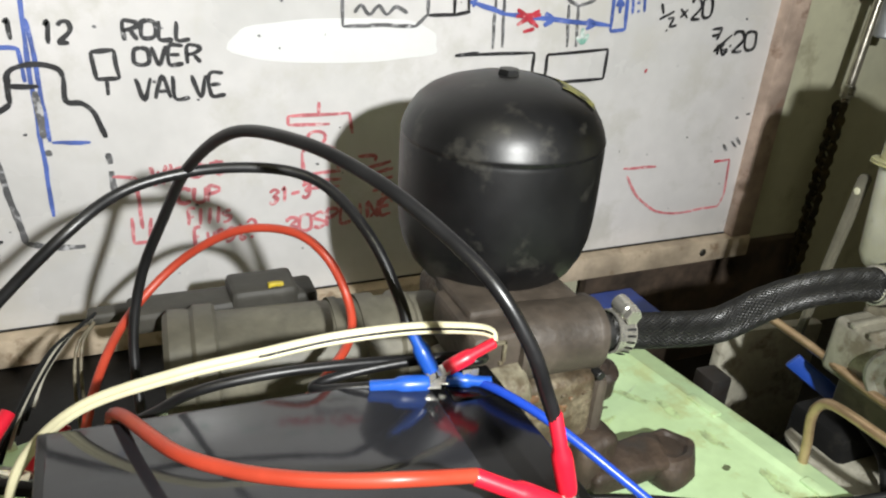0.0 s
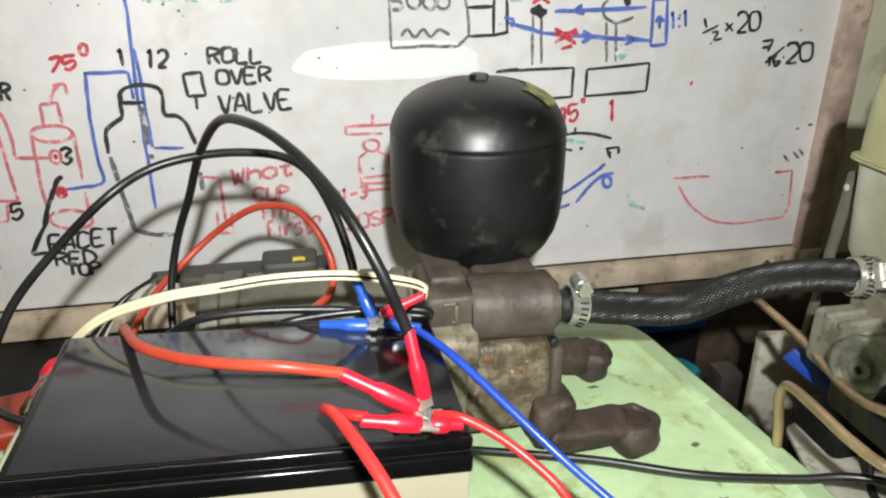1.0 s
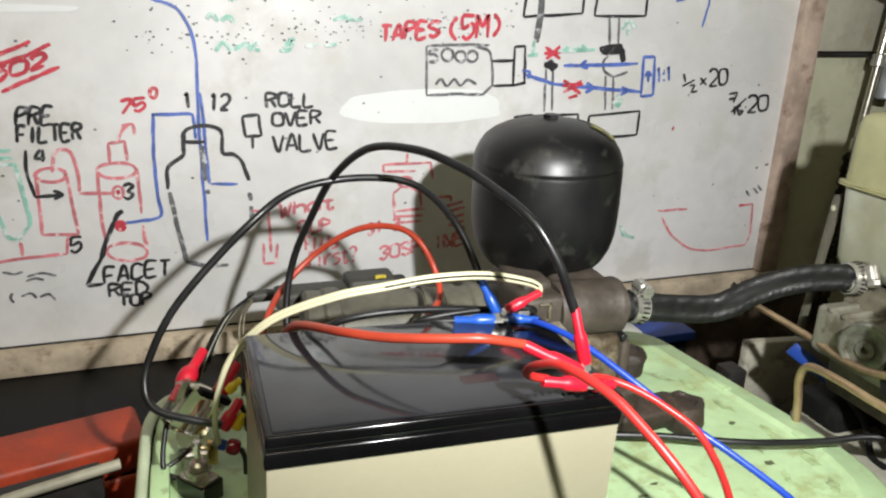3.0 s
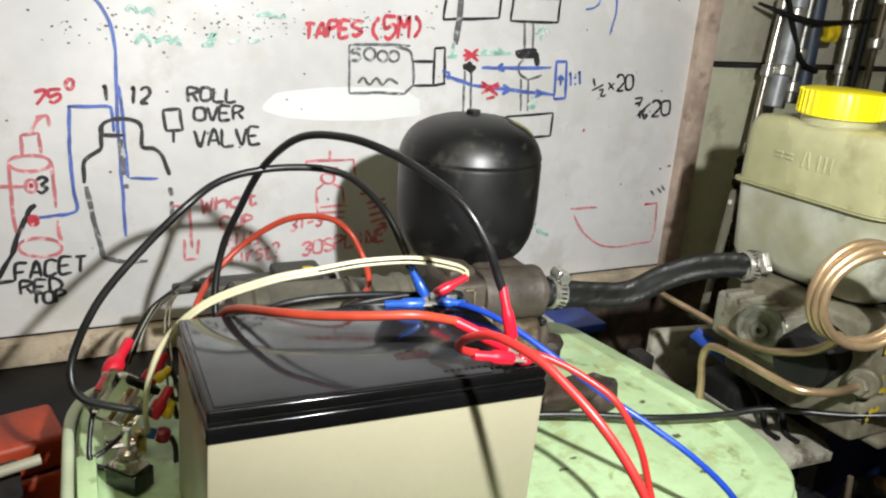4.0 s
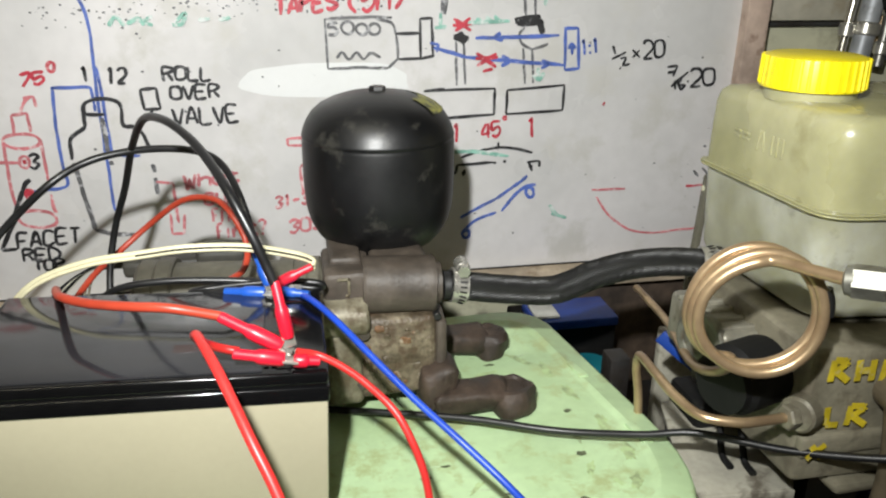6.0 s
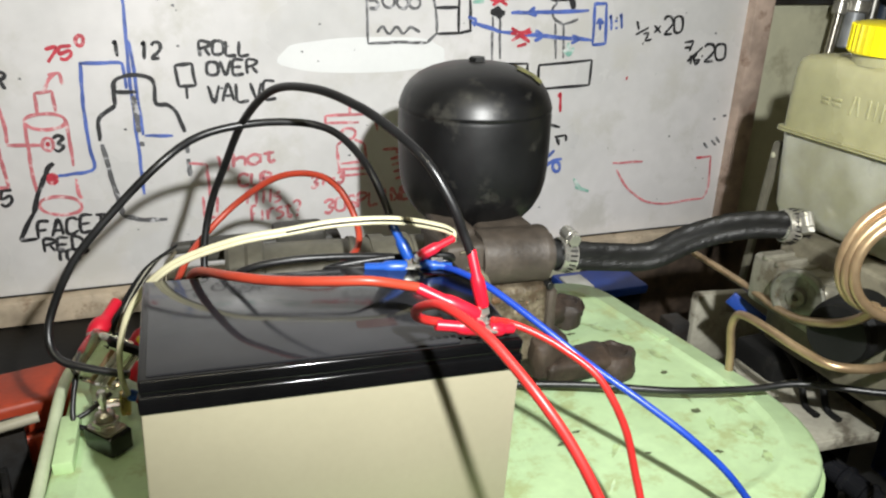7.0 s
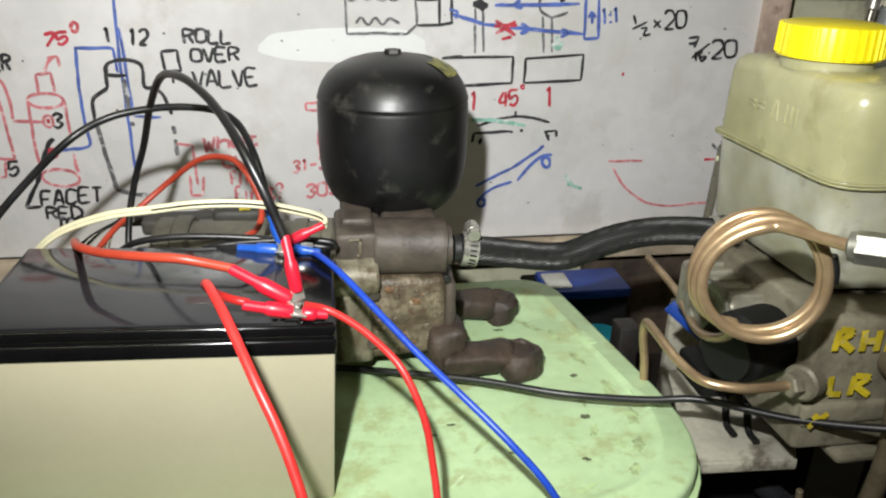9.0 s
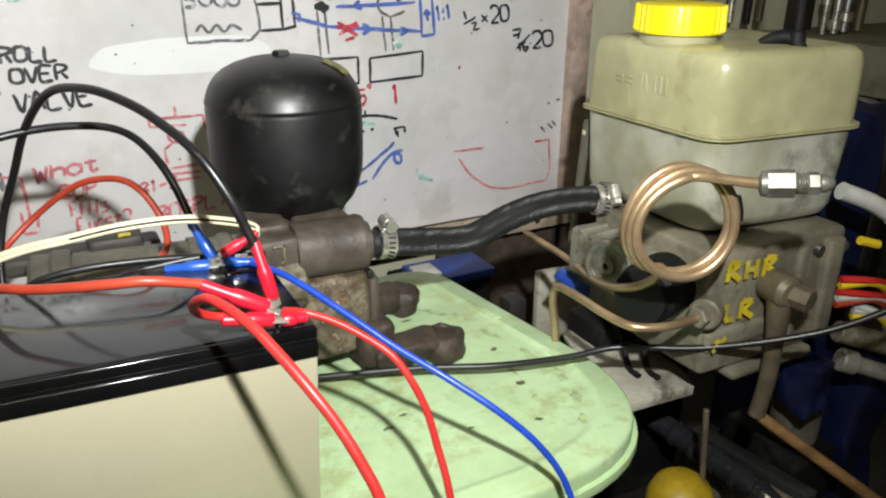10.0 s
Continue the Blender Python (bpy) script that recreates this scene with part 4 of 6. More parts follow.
def warp(bm):
    """The lid bows upwards towards its far end."""
    for x in (0.02, 0.0, -0.03, -0.07, -0.11, -0.15):
        bmesh.ops.bisect_plane(bm, geom=bm.verts[:] + bm.edges[:] + bm.faces[:], plane_co=(x, 0, 0), plane_no=(1, 0, 0))
    for v in bm.verts:
        v.co.z += BOW * max(0.0, -v.co.x)
    return bm


part("panel", warp(slab(LID, [(-0.0165, 0.003), (-0.0162, 0.0012), (-0.014, 0.0), (-0.0015, 0.0), (0.0005, 0.0008), (0.0012, 0.0025), (0.0012, 0.0135), (0.0018, 0.0148), (0.0018, 0.0165), (0.0004, 0.019), (0.0, 0.021)])), LID_GREEN, lid, sharp=50)
part("rim", warp(slab(LID, [(-0.0158, -0.0008), (-0.0158, -0.0024), (-0.013, -0.0028), (-0.0098, -0.0024), (-0.0092, -0.0004)])), LID_RIM, lid)
for x, y, a in ((0.1685, 0.135, 8), (0.1785, 0.06, 8)):
    part("tab", block((x - 0.003, y - 0.011, 0.0), (x + 0.004, y + 0.010, 0.0026), 0.0012, 2, pose(0, 0, 0, 0, 0, a)), LID_GREEN, lid)
BASE = BOW * 0.2
part("edge_bead", tube([(-0.203, -0.03, BASE + 0.001), (-0.2068, 0.0, BASE + 0.0015), (-0.2072, 0.06, BASE + 0.002), (-0.2068, 0.12, BASE + 0.002), (-0.2062, 0.16, BASE + 0.002), (-0.203, 0.182, BASE + 0.0015), (-0.194, 0.199, BASE + 0.001), (-0.18, 0.2065, BASE - 0.0002)], 0.0032, 12), BEAD, lid, "raised pale bead along the lid's end")
part("latch_block", block((-0.2025, 0.081, BASE - 0.001), (-0.193, 0.123, BASE + 0.0072), 0.0012, 2), LID_RIM, lid, "raised moulded block")
OIL = material("oil_stain", (0.14, 0.17, 0.085), 0.4, vary=0.4, coarse=120)
for x, y, w, h, s in ((0.0494, 0.0422, 0.006, 0.0022, 1), (0.062, 0.05, 0.004, 0.0016, 2), (0.112, 0.152, 0.006, 0.002, 3), (0.139, 0.048, 0.005, 0.003, 4), (0.128, 0.012, 0.004, 0.0022, 5), (0.09, 0.022, 0.003, 0.0015, 6), (0.146, 0.09, 0.004, 0.003, 7), (0.03, -0.02, 0.003, 0.002, 8)):
    bm = bmesh.new()
    pts = []
    for i in range(14):
        a = 2 * math.pi * i / 14
        k = 1 + 0.7 * noise.noise(Vector((math.cos(a) * 2, math.sin(a) * 2, s * 3.3)))
        pts.append(bm.verts.new((x + 0.62 * w * k * math.cos(a), y + 0.62 * h * k * math.sin(a), 0.0004)))
    bm.faces.new(pts)
    part("oil_spot", bm, OIL, lid, "dark oily speck")

SCUFF = material("scuffed_green_plastic", (0.56, 0.72, 0.44), 0.6, vary=0.25, coarse=120, bump=0.3)
GRIME = material("brown_grime", (0.4, 0.5, 0.26), 0.6, vary=0.3, coarse=140, bump=0.3, dirt=(0.42, 0.56, 0.28), dirt_amount=0.7, dirt_scale=160)
rng = random.Random(23)


def lid_mark(name, x, y, w, h, turn, mat, lift, label):
    """A thin uneven mark on the lid's flat panel."""
    bm = bmesh.new()
    pts = []
    for i in range(18):
        a = 2 * math.pi * i / 18
        k = 1 + 0.8 * noise.noise(Vector((math.cos(a) * 2.2, math.sin(a) * 2.2, x * 310 + y * 170)))
        u, v = w * k * math.cos(a), h * k * math.sin(a)
        pts.append(bm.verts.new((x + u * math.cos(turn) - v * math.sin(turn), y + u * math.sin(turn) + v * math.cos(turn), lift)))
    bm.faces.new(pts)
    part(name, bm, mat, lid, label)


for i in range(26):
    x, y = rng.uniform(0.015, 0.15), rng.uniform(-0.015, 0.2)
    if 0.15 - 0.07 * max(0, y - 0.05) > x:
        lid_mark("scuff", x, y, rng.uniform(0.003, 0.011), rng.uniform(0.0003, 0.0009), rng.uniform(-0.6, 1.9), SCUFF, 0.00025 + i * 0.000004, "pale scuff")
for x, y, w, h, a in ((0.135, 0.155, 0.011, 0.0025, 2.2), (0.122, 0.185, 0.008, 0.003, 0.5), (0.142, 0.065, 0.008, 0.002, 1.7), (0.14, 0.035, 0.007, 0.0022, 1.2), (0.15, 0.022, 0.005, 0.0016, 2.0), (0.105, 0.14, 0.008, 0.0024, 0.3), (0.1, 0.08, 0.006, 0.002, 0.1), (0.075, 0.03, 0.007, 0.0016, 0.8), (0.13, 0.105, 0.006, 0.0022, 1.0), (0.163, 0.075, 0.009, 0.003, 1.5), (0.166, 0.045, 0.008, 0.0035, 1.4), (0.16, 0.02, 0.007, 0.003, 1.1), (0.15, 0.0, 0.006, 0.0028, 0.9), (0.155, 0.11, 0.01, 0.003, 1.8), (0.12, -0.01, 0.006, 0.002, 0.4), (0.148, 0.14, 0.008, 0.003, 1.6)):
    lid_mark("grime_mark", x, y, w, h, a, GRIME, 0.00036 + w * 0.001, "brownish grime")

# ---- battery ----
battery = thing("battery", (0.0, 0.049, 0.0002), "sealed lead battery, cream case with glossy black lid", "battery")
battery.rotation_euler = (0, radians(2.28), 0)
part("case", block((-0.1522, 0.0, 0.0002), (0.0, 0.089, 0.0825), 0.0012, 2), CREAM_ABS, battery)
cover = part("lid", join(block((-0.1528, -0.0006, 0.0805), (0.0006, 0.0896, 0.0882), 0.0011, 3), block((-0.1516, 0.0004, 0.0878), (-0.0004, 0.0886, 0.0894), 0.0), block((-0.1524, -0.0002, 0.0891), (0.0002, 0.0892, 0.0950), 0.0013, 3)), BLACK_ABS, battery, "black plastic lid with a stepped edge")
part("vent_cover", block((-0.1495, 0.0025, 0.0948), (-0.0275, 0.0868, 0.0958), 0.0005, 2), LID_TOP, cover, "glossy dark cover panel")
for y in (0.0115, 0.0775):
    part("terminal_well", join(block((-0.022, y - 0.0075, 0.0935), (-0.004, y + 0.0075, 0.0956), 0.0008)), BLACK_ABS, cover)
for y in (0.0095, 0.0785):
    part("terminal", block((-0.0158, y - 0.0004, 0.0953), (-0.0095, y + 0.0004, 0.1015), 0.0002), STEEL, battery, "tinned spade terminal")
part("lettering", join(*[block((-0.05 + i * 0.0033, 0.0062, 0.09582), (-0.0478 + i * 0.0033, 0.0084, 0.09588), 0) for i in range(9)]), BLACK_ABS, cover, "tiny embossed bars of lettering")
part("dark_red_mark", join(block((-0.066, 0.022, 0.0958), (-0.049, 0.029, 0.09585), 0)), material("dark_red_surface", (0.034, 0.014, 0.018), 0.2), cover, "small dark red mark")

battery.location.x = -0.0036

# ---- pump with its accumulator ----
pump = thing("hydraulic_pump", (0.03, 0.16, 0.0012), "grimy cast alloy hydraulic pump on rubber mounts", "pump")
AX, AY = 0.0424, 0.1728
shell = part("accumulator", lathe([(0, 0.078), (0.016, 0.0782), (0.0175, 0.0812), (0.0215, 0.0842), (0.0288, 0.0878), (0.035, 0.0922), (0.0399, 0.098), (0.0436, 0.1055), (0.0456, 0.1135), (0.0464, 0.122), (0.0467, 0.133), (0.0467, 0.1545), (0.0464, 0.1562), (0.0462, 0.1572), (0.0465, 0.1578), (0.0467, 0.1584), (0.0466, 0.1592), (0.0462, 0.1602), (0.0454, 0.163), (0.0434, 0.1675), (0.0402, 0.1722), (0.0355, 0.1762), (0.0285, 0.1797), (0.0195, 0.1825), (0.01, 0.184), (0, 0.1845)], Matrix.Translation((AX, AY, 0)), 64), BLACK_PAINT, pump, "glossy black pressed steel pressure sphere")
part("filler_plug", lathe([(0.0052, 0.1835), (0.0052, 0.1858), (0.0046, 0.1868), (0.0, 0.187)], Matrix.Translation((AX, AY, 0)), 6), BLACK_PAINT, shell)


def label_on_dome():
    """A curved paper label that lies on the dome."""
    prof = [(0.0392, 0.1734), (0.0355, 0.1764), (0.0318, 0.1783), (0.0285, 0.1799), (0.024, 0.1813)]
    bm = bmesh.new()
    rows = []
    for r, z in prof:
        rows.append([bm.verts.new((AX + (r + 0.0003) * math.cos(radians(a)), AY + (r + 0.0003) * math.sin(radians(a)), z + 0.0003)) for a in range(-40, 92, 6)])
    for a, b in zip(rows, rows[1:]):
        for i in range(len(a) - 1):
            bm.faces.new((a[i], a[i + 1], b[i + 1], b[i]))
    return bm


part("label", label_on_dome(), YELLOW_LABEL, shell, "worn yellow paper label")
part("neck", lathe([(0.019, 0.0745), (0.019, 0.079), (0.017, 0.0805)], Matrix.Translation((AX, AY, 0)), 32), BLACK_RUBBER, pump)

FRONT = 0.1
body = part("pump_body", roughen(join(
    block((0.018, FRONT + 0.004, 0.014), (0.0675, 0.205, 0.066), 0.005, 3),
    block((0.0185, FRONT + 0.012, 0.06), (0.0665, 0.205, 0.0765), 0.005, 3)), 0.0018, 75, 2), PUMP_ALLOY, pump, "dirty cast alloy body")
part("outlet", roughen(join(lathe([(0.0, -0.034), (0.016, -0.034), (0.0168, -0.032), (0.0168, 0.004), (0.0172, 0.005), (0.0172, 0.008), (0.0155, 0.0085), (0.0125, 0.009), (0.0125, 0.012), (0, 0.012)], aim((0.0585, 0.118, 0.0805), (0.08, 0.118, 0.0797)), 28), block((0.031, 0.112, 0.079), (0.064, 0.16, 0.0965), 0.004, 3)), 0.0005, 150, 5), PUMP_BROWN, pump, "oily brown inlet boss")
part("valve_boss", roughen(join(rod((0.0, FRONT + 0.006, 0.068), (0.027, FRONT + 0.006, 0.068), 0.0112, 24), block((0.0015, FRONT, 0.012), (0.023, 0.15, 0.066), 0.004, 3)), 0.0008, 110, 9), PUMP_LIGHT, pump, "worn alloy valve housing")
web = part("web", roughen(join(block((0.003, FRONT + 0.006, 0.07), (0.0305, 0.15, 0.0945), 0.003, 2), block((0.007, FRONT + 0.02, 0.09), (0.0255, 0.16, 0.0985), 0.0025, 2)), 0.0006, 120, 12), PUMP_BROWN, pump, "oily brown casting web")
part("raised_mark", join(block((0.0105, FRONT + 0.0045, 0.0905), (0.0175, FRONT + 0.0068, 0.0918), 0.0003), block((0.016, FRONT + 0.0045, 0.082), (0.0175, FRONT + 0.0068, 0.0918), 0.0003), block((0.0148, FRONT + 0.0045, 0.0805), (0.0168, FRONT + 0.0068, 0.082), 0.0003)), PUMP_LIGHT, web, "bright worn raised casting mark")
part("step", roughen(block((0.0665, FRONT + 0.004, 0.018), (0.0735, 0.135, 0.062), 0.003, 2), 0.0009, 120, 8), PUMP_BROWN, pump, "oily brown side flange")
part("gasket", block((-0.004, FRONT + 0.006, 0.0165), (0.058, 0.2, 0.0215), 0.001), BLACK_RUBBER, pump)
part("shaft_hole", rod((0.0672, FRONT + 0.0032, 0.0645), (0.0672, FRONT + 0.009, 0.0645), 0.0023, 12), BLACK_RUBBER, pump)
for x, y, ang, r in ((0.1125, 0.099, -10, 0.0142), (0.1165, 0.17, 4, 0.0125)):
    arm = join(block((0.064, y - 0.0105, 0.0035), (x - 0.002, y + 0.0115, 0.0205), 0.006, 3), block((0.056, y - 0.006, 0.006), (0.079, y + 0.026, 0.034), 0.006, 3))
    part("mount_arm", roughen(arm, 0.0034, 85, x * 90), RUBBER_BROWN, pump, "mud-caked mounting arm")
    part("rubber_mount", roughen(lathe([(0, 0.0012), (r, 0.0012), (r + 0.001, 0.004), (r + 0.0005, 0.013), (r - 0.002, 0.0175), (r * 0.62, 0.0182), (r * 0.5, 0.0165), (0, 0.0165)], Matrix.Translation((x, y, 0)), 30), 0.0028, 95, x * 50), RUBBER_BROWN, pump, "muddy rubber mounting foot")
part("mount_arm", roughen(block((-0.1, 0.178, 0.006), (-0.07, 0.196, 0.03), 0.004, 3), 0.0012, 80, 3), RUBBER_BROWN, pump, "mud-caked mounting arm")

MX = aim((0.02, 0.178, 0.0465), (-0.1, 0.186, 0.048))
part("motor_case", roughen(lathe([(0, 0), (0.024, 0), (0.0265, 0.002), (0.0265, 0.016), (0.0285, 0.018), (0.0285, 0.024), (0.0265, 0.026), (0.0265, 0.088), (0.0265, 0.11), (0.0, 0.11)], MX, 40), 0.0003, 100, 4), MOTOR_GREY, pump, "dusty grey motor barrel")
part("motor_flange", join(lathe([(0, 0.1085), (0.029, 0.1085), (0.0302, 0.11), (0.0302, 0.118), (0.0285, 0.12), (0.029, 0.124), (0.029, 0.129), (0.0265, 0.1315), (0, 0.1315)], MX, 40)), MOTOR_GREY, pump, "dusty ribbed end cap")
part("motor_strap", join(lathe([(0.0266, 0.034), (0.0282, 0.034), (0.0282, 0.043), (0.0266, 0.043)], MX, 40), lathe([(0.0266, 0.052), (0.0278, 0.052), (0.0278, 0.056), (0.0266, 0.056)], MX, 40)), MOTOR_GREY, pump, "dull metal strap")
part("paint_dab", roughen(block((-0.06, 0.206, 0.0742), (-0.052, 0.2095, 0.0765), 0.0008), 0.0006, 300, 1), PAINT_YELLOW, pump, "dab of yellow paint")
part("connector", roughen(join(block((-0.125, 0.206, 0.058), (-0.035, 0.226, 0.0695), 0.003, 2), block((-0.078, 0.205, 0.06), (-0.045, 0.228, 0.0745), 0.003, 2), block((-0.142, 0.213, 0.0625), (-0.118, 0.222, 0.0688), 0.002, 2)), 0.0004, 90, 2), DARK_GREY, pump, "dusty dark grey cable connector")

RUST = material("rusty_grime", (0.17, 0.085, 0.035), 0.7, vary=0.5, coarse=120, fine=400, bump=0.5, dirt=(0.3, 0.26, 0.19), dirt_amount=0.35, dirt_scale=160)
rng = random.Random(5)
for i in range(24):
    x, z, s = rng.uniform(0.026, 0.062), rng.uniform(0.018, 0.062), rng.uniform(0.0014, 0.0036)
    crust = roughen(block((x - s, FRONT + 0.0034, z - s * 0.7), (x + s, FRONT + 0.0062, z + s * 0.7), 0.0009, 2), 0.0012, 230, i)
    part("grime_crust", crust, RUST if i % 4 == 0 else PUMP_ALLOY, body, "rusty crust of grime")
for x, z in ((0.0225, 0.026), (0.06, 0.026), (0.024, 0.058)):
    part("bolt_head", hexbar((x, FRONT + 0.006, z), (x, FRONT - 0.0005, z), 0.0036), PUMP_BROWN, pump, "oily hexagon bolt head")

# ---- braided hose with its clips ----
HOSE = [(0.073, 0.1182, 0.0775), (0.083, 0.118, 0.077), (0.112, 0.118, 0.0722), (0.142, 0.116, 0.0705), (0.167, 0.112, 0.081), (0.19, 0.108, 0.0872), (0.215, 0.1045, 0.0885), (0.238, 0.1, 0.087)]
hose = thing("braided_hose", (0.15, 0.11, 0.062), "black braided rubber hose between pump and tank", "hose")
core = part("hose_wall", tube(HOSE, 0.0084, 20, 10), BLACK_RUBBER, hose)


def braid():
    """Two crossed sets of thin cords wound round the hose."""
    path = spline(HOSE, 26)[14:-6]
    bm = bmesh.new()
    tangent = (path[1] - path[0]).normalized()
    side = tangent.orthogonal().normalized()
    frames = []
    for i, p in enumerate(path):
        t = (path[min(i + 1, len(path) - 1)] - path[max(i - 1, 0)]).normalized()
        side = (side - t * side.dot(t)).normalized()
        frames.append((p, side.copy(), t.cross(side), t))
    for way in (1, -1):
        for k in range(30):
            last = None
            for i, (p, s, u, t) in enumerate(frames):
                a = 2 * math.pi * k / 30 + way * i * 0.075
                radial = s * math.cos(a) + u * math.sin(a)
                across = (s * -math.sin(a) + u * math.cos(a)) * 0.0003 + t * (-0.00025 * way)
                r = 0.00842 + 0.00012 * math.sin(i * 0.9 + k + (0 if way > 0 else math.pi))
                c = p + radial * r
                now = (bm.verts.new(c - across), bm.verts.new(c + radial * 0.0003), bm.verts.new(c + across))
                if last:
                    bm.faces.new((last[0], last[1], now[1], now[0]))
                    bm.faces.new((last[1], last[2], now[2], now[1]))
                last = now
    return bm


BRAID = material("black_braid", (0.009, 0.009, 0.009), 0.42, vary=0.5, coarse=200, fine=500, bump=0.1, spec=0.5)
tagged(part("braid", braid(), BRAID, core, "woven black cord covering"), kind="stuff")


def clip(at, way, r, screw):
    """A worm-drive hose clip: band with slots, and a screw housing."""
    at, way, screw = Vector(at), Vector(way).normalized(), Vector(screw).normalized()
    c = thing("hose_clip", at - Vector((0, 0, r)), "bright worm-drive hose clip tightened round the hose", "hose clip", "clips on the hose")
    m = aim(at - way * 0.0048, at + way * 0.0048)
    band = part("band", lathe([(r, 0), (r + 0.0008, 0.0002), (r + 0.0008, 0.0094), (r, 0.0096)], m, 36), STEEL, c)
    slots = []
    for i in range(22):
        a = 2 * math.pi * i / 22
        q = m @ pose(0, 0, 0.0048, 0, 0, math.degrees(a)) @ pose(r + 0.0009, 0, 0, 0, 18, 0)
        slots.append(block((-0.0002, -0.0005, -0.003), (0.0002, 0.0005, 0.003), 0, 1, None))
        bmesh.ops.transform(slots[-1], verts=slots[-1].verts, matrix=q)
    part("slots", join(*slots), BLACK_MATT, band, "dark worm-thread slots")
    side = way.cross(screw).normalized()
    s = at + screw * (r + 0.0035)
    part("screw_housing", rod(s - side * 0.005, s + side * 0.005, 0.0044, 14), STEEL, c)
    part("screw_head", hexbar(s + side * 0.005, s + side * 0.0085, 0.0042), STEEL, c)
    return c


clip((0.0822, 0.118, 0.0772), (1, 0, -0.12), 0.0096, (0.12, -0.1, 1))
clip((0.2325, 0.101, 0.0873), (1, -0.18, -0.05), 0.0096, (0.2, -0.75, 0.5))
part("frayed_end", join(*[rod((0.2375, 0.1 + 0.0085 * math.cos(i * 0.21), 0.0868 + 0.0085 * math.sin(i * 0.21)), (0.241, 0.1 + 0.0112 * math.cos(i * 0.21), 0.0868 + 0.0112 * math.sin(i * 0.21)), 0.0003, 5) for i in range(30)]), BLACK_RUBBER, hose, "frayed cord ends")

# ---- fluid tank ----
tank = thing("fluid_tank", (0.295, 0.07, 0.08), "yellowed translucent plastic brake fluid tank", "fluid tank")
TANK_OUT = round_poly([(0.2415, 0.0185), (0.356, 0.007), (0.362, 0.128), (0.2375, 0.133)], (0.017, 0.017, 0.014, 0.01), 6)
part("upper_shell", slab(TANK_OUT, [(0.1455, 0.0006), (0.168, 0.0008), (0.182, 0.0012), (0.1878, 0.0026), (0.1908, 0.0058), (0.1919, 0.012)]), TANK, tank)
part("lower_shell", slab(TANK_OUT, [(0.0835, 0.02), (0.0842, 0.012), (0.0875, 0.0065), (0.094, 0.004), (0.12, 0.0025), (0.1435, 0.0012)]), TANK_LOW, tank, "milky lower half with fluid stains")
part("seam_flange", slab(TANK_OUT, [(0.1428, 0.0008), (0.143, -0.0022), (0.1437, -0.0026), (0.1441, -0.0024), (0.1443, -0.0012), (0.1447, -0.0012), (0.1449, -0.0024), (0.1455, -0.0024), (0.1458, 0.0008)]), TANK, tank)
cap = part("filler_cap", lathe([(0, 0.2155), (0.0228, 0.2155), (0.0255, 0.2145), (0.0259, 0.213), (0.0264, 0.2), (0.0264, 0.1985), (0.0235, 0.198)], Matrix.Translation((0.2665, 0.0815, -0.002)), 48), CAP_YELLOW, tank, "bright yellow screw cap with ribbed grip")
part("grip_ribs", join(*[rod((0.2665 + 0.0261 * math.cos(i * math.pi / 18), 0.0815 + 0.0268 * math.sin(i * math.pi / 18), 0.1975), (0.2665 + 0.0258 * math.cos(i * math.pi / 18), 0.0815 + 0.0264 * math.sin(i * math.pi / 18), 0.2125), 0.001, 6) for i in range(36)]), CAP_YELLOW, cap)
part("filler_neck", lathe([(0.0235, 0.19), (0.0235, 0.1985), (0.0225, 0.199)], Matrix.Translation((0.2665, 0.0815, 0)), 40), TANK, tank)
part("outlet_stub", rod((0.226, 0.1015, 0.087), (0.2375, 0.0995, 0.0868), 0.0078, 18), TANK_LOW, tank)
part("sensor_plug", join(tube([(0.2955, 0.0445, 0.1925), (0.299, 0.041, 0.1945), (0.304, 0.036, 0.196), (0.309, 0.03, 0.196)], 0.0035, 12, radii=lambda s: 0.0018 + 0.0022 * min(1, s * 1.6)), rod((0.3085, 0.03, 0.2), (0.309, 0.0285, 0.191), 0.0048, 14, 0.001)), BLACK_MATT, tank, "black level sensor plug")
part("sensor_clip", join(rod((0.3085, 0.027, 0.193), (0.309, 0.0175, 0.184), 0.0028, 10), rod((0.3065, 0.0165, 0.1835), (0.319, 0.0155, 0.183), 0.0018, 8)), BLACK_MATT, tank, "black clip hanging over the edge")
part("sensor_lead", tube([(0.3095, 0.03, 0.199), (0.312, 0.032, 0.21), (0.3135, 0.036, 0.235), (0.314, 0.045, 0.29)], 0.0022, 8), BLACK_MATT, tank, "black lead rising from the sensor")
for y, z0, z1, lean in ((0.1, 0.1655, 0.1672, 0), (0.1, 0.1685, 0.1702, 0), (0.0915, 0.1655, 0.1672, 0), (0.0915, 0.1685, 0.1702, 0), (0.0805, 0.1625, 0.1735, 9), (0.0765, 0.1625, 0.1735, -9), (0.069, 0.1625, 0.173, 0), (0.0645, 0.1625, 0.173, 0), (0.06, 0.1625, 0.173, 0)):
    wide = 0.0032 if z1 - z0 < 0.004 else 0.0007
    part("embossed_mark", block((0.2388 + (0.1 - y) * 0.033, y - wide, z0), (0.2412 + (0.1 - y) * 0.033, y + wide, z1), 0.0002, 2, pose(0, 0, 0, lean, 0, 0)), TANK, tank, "raised moulded bar of lettering")

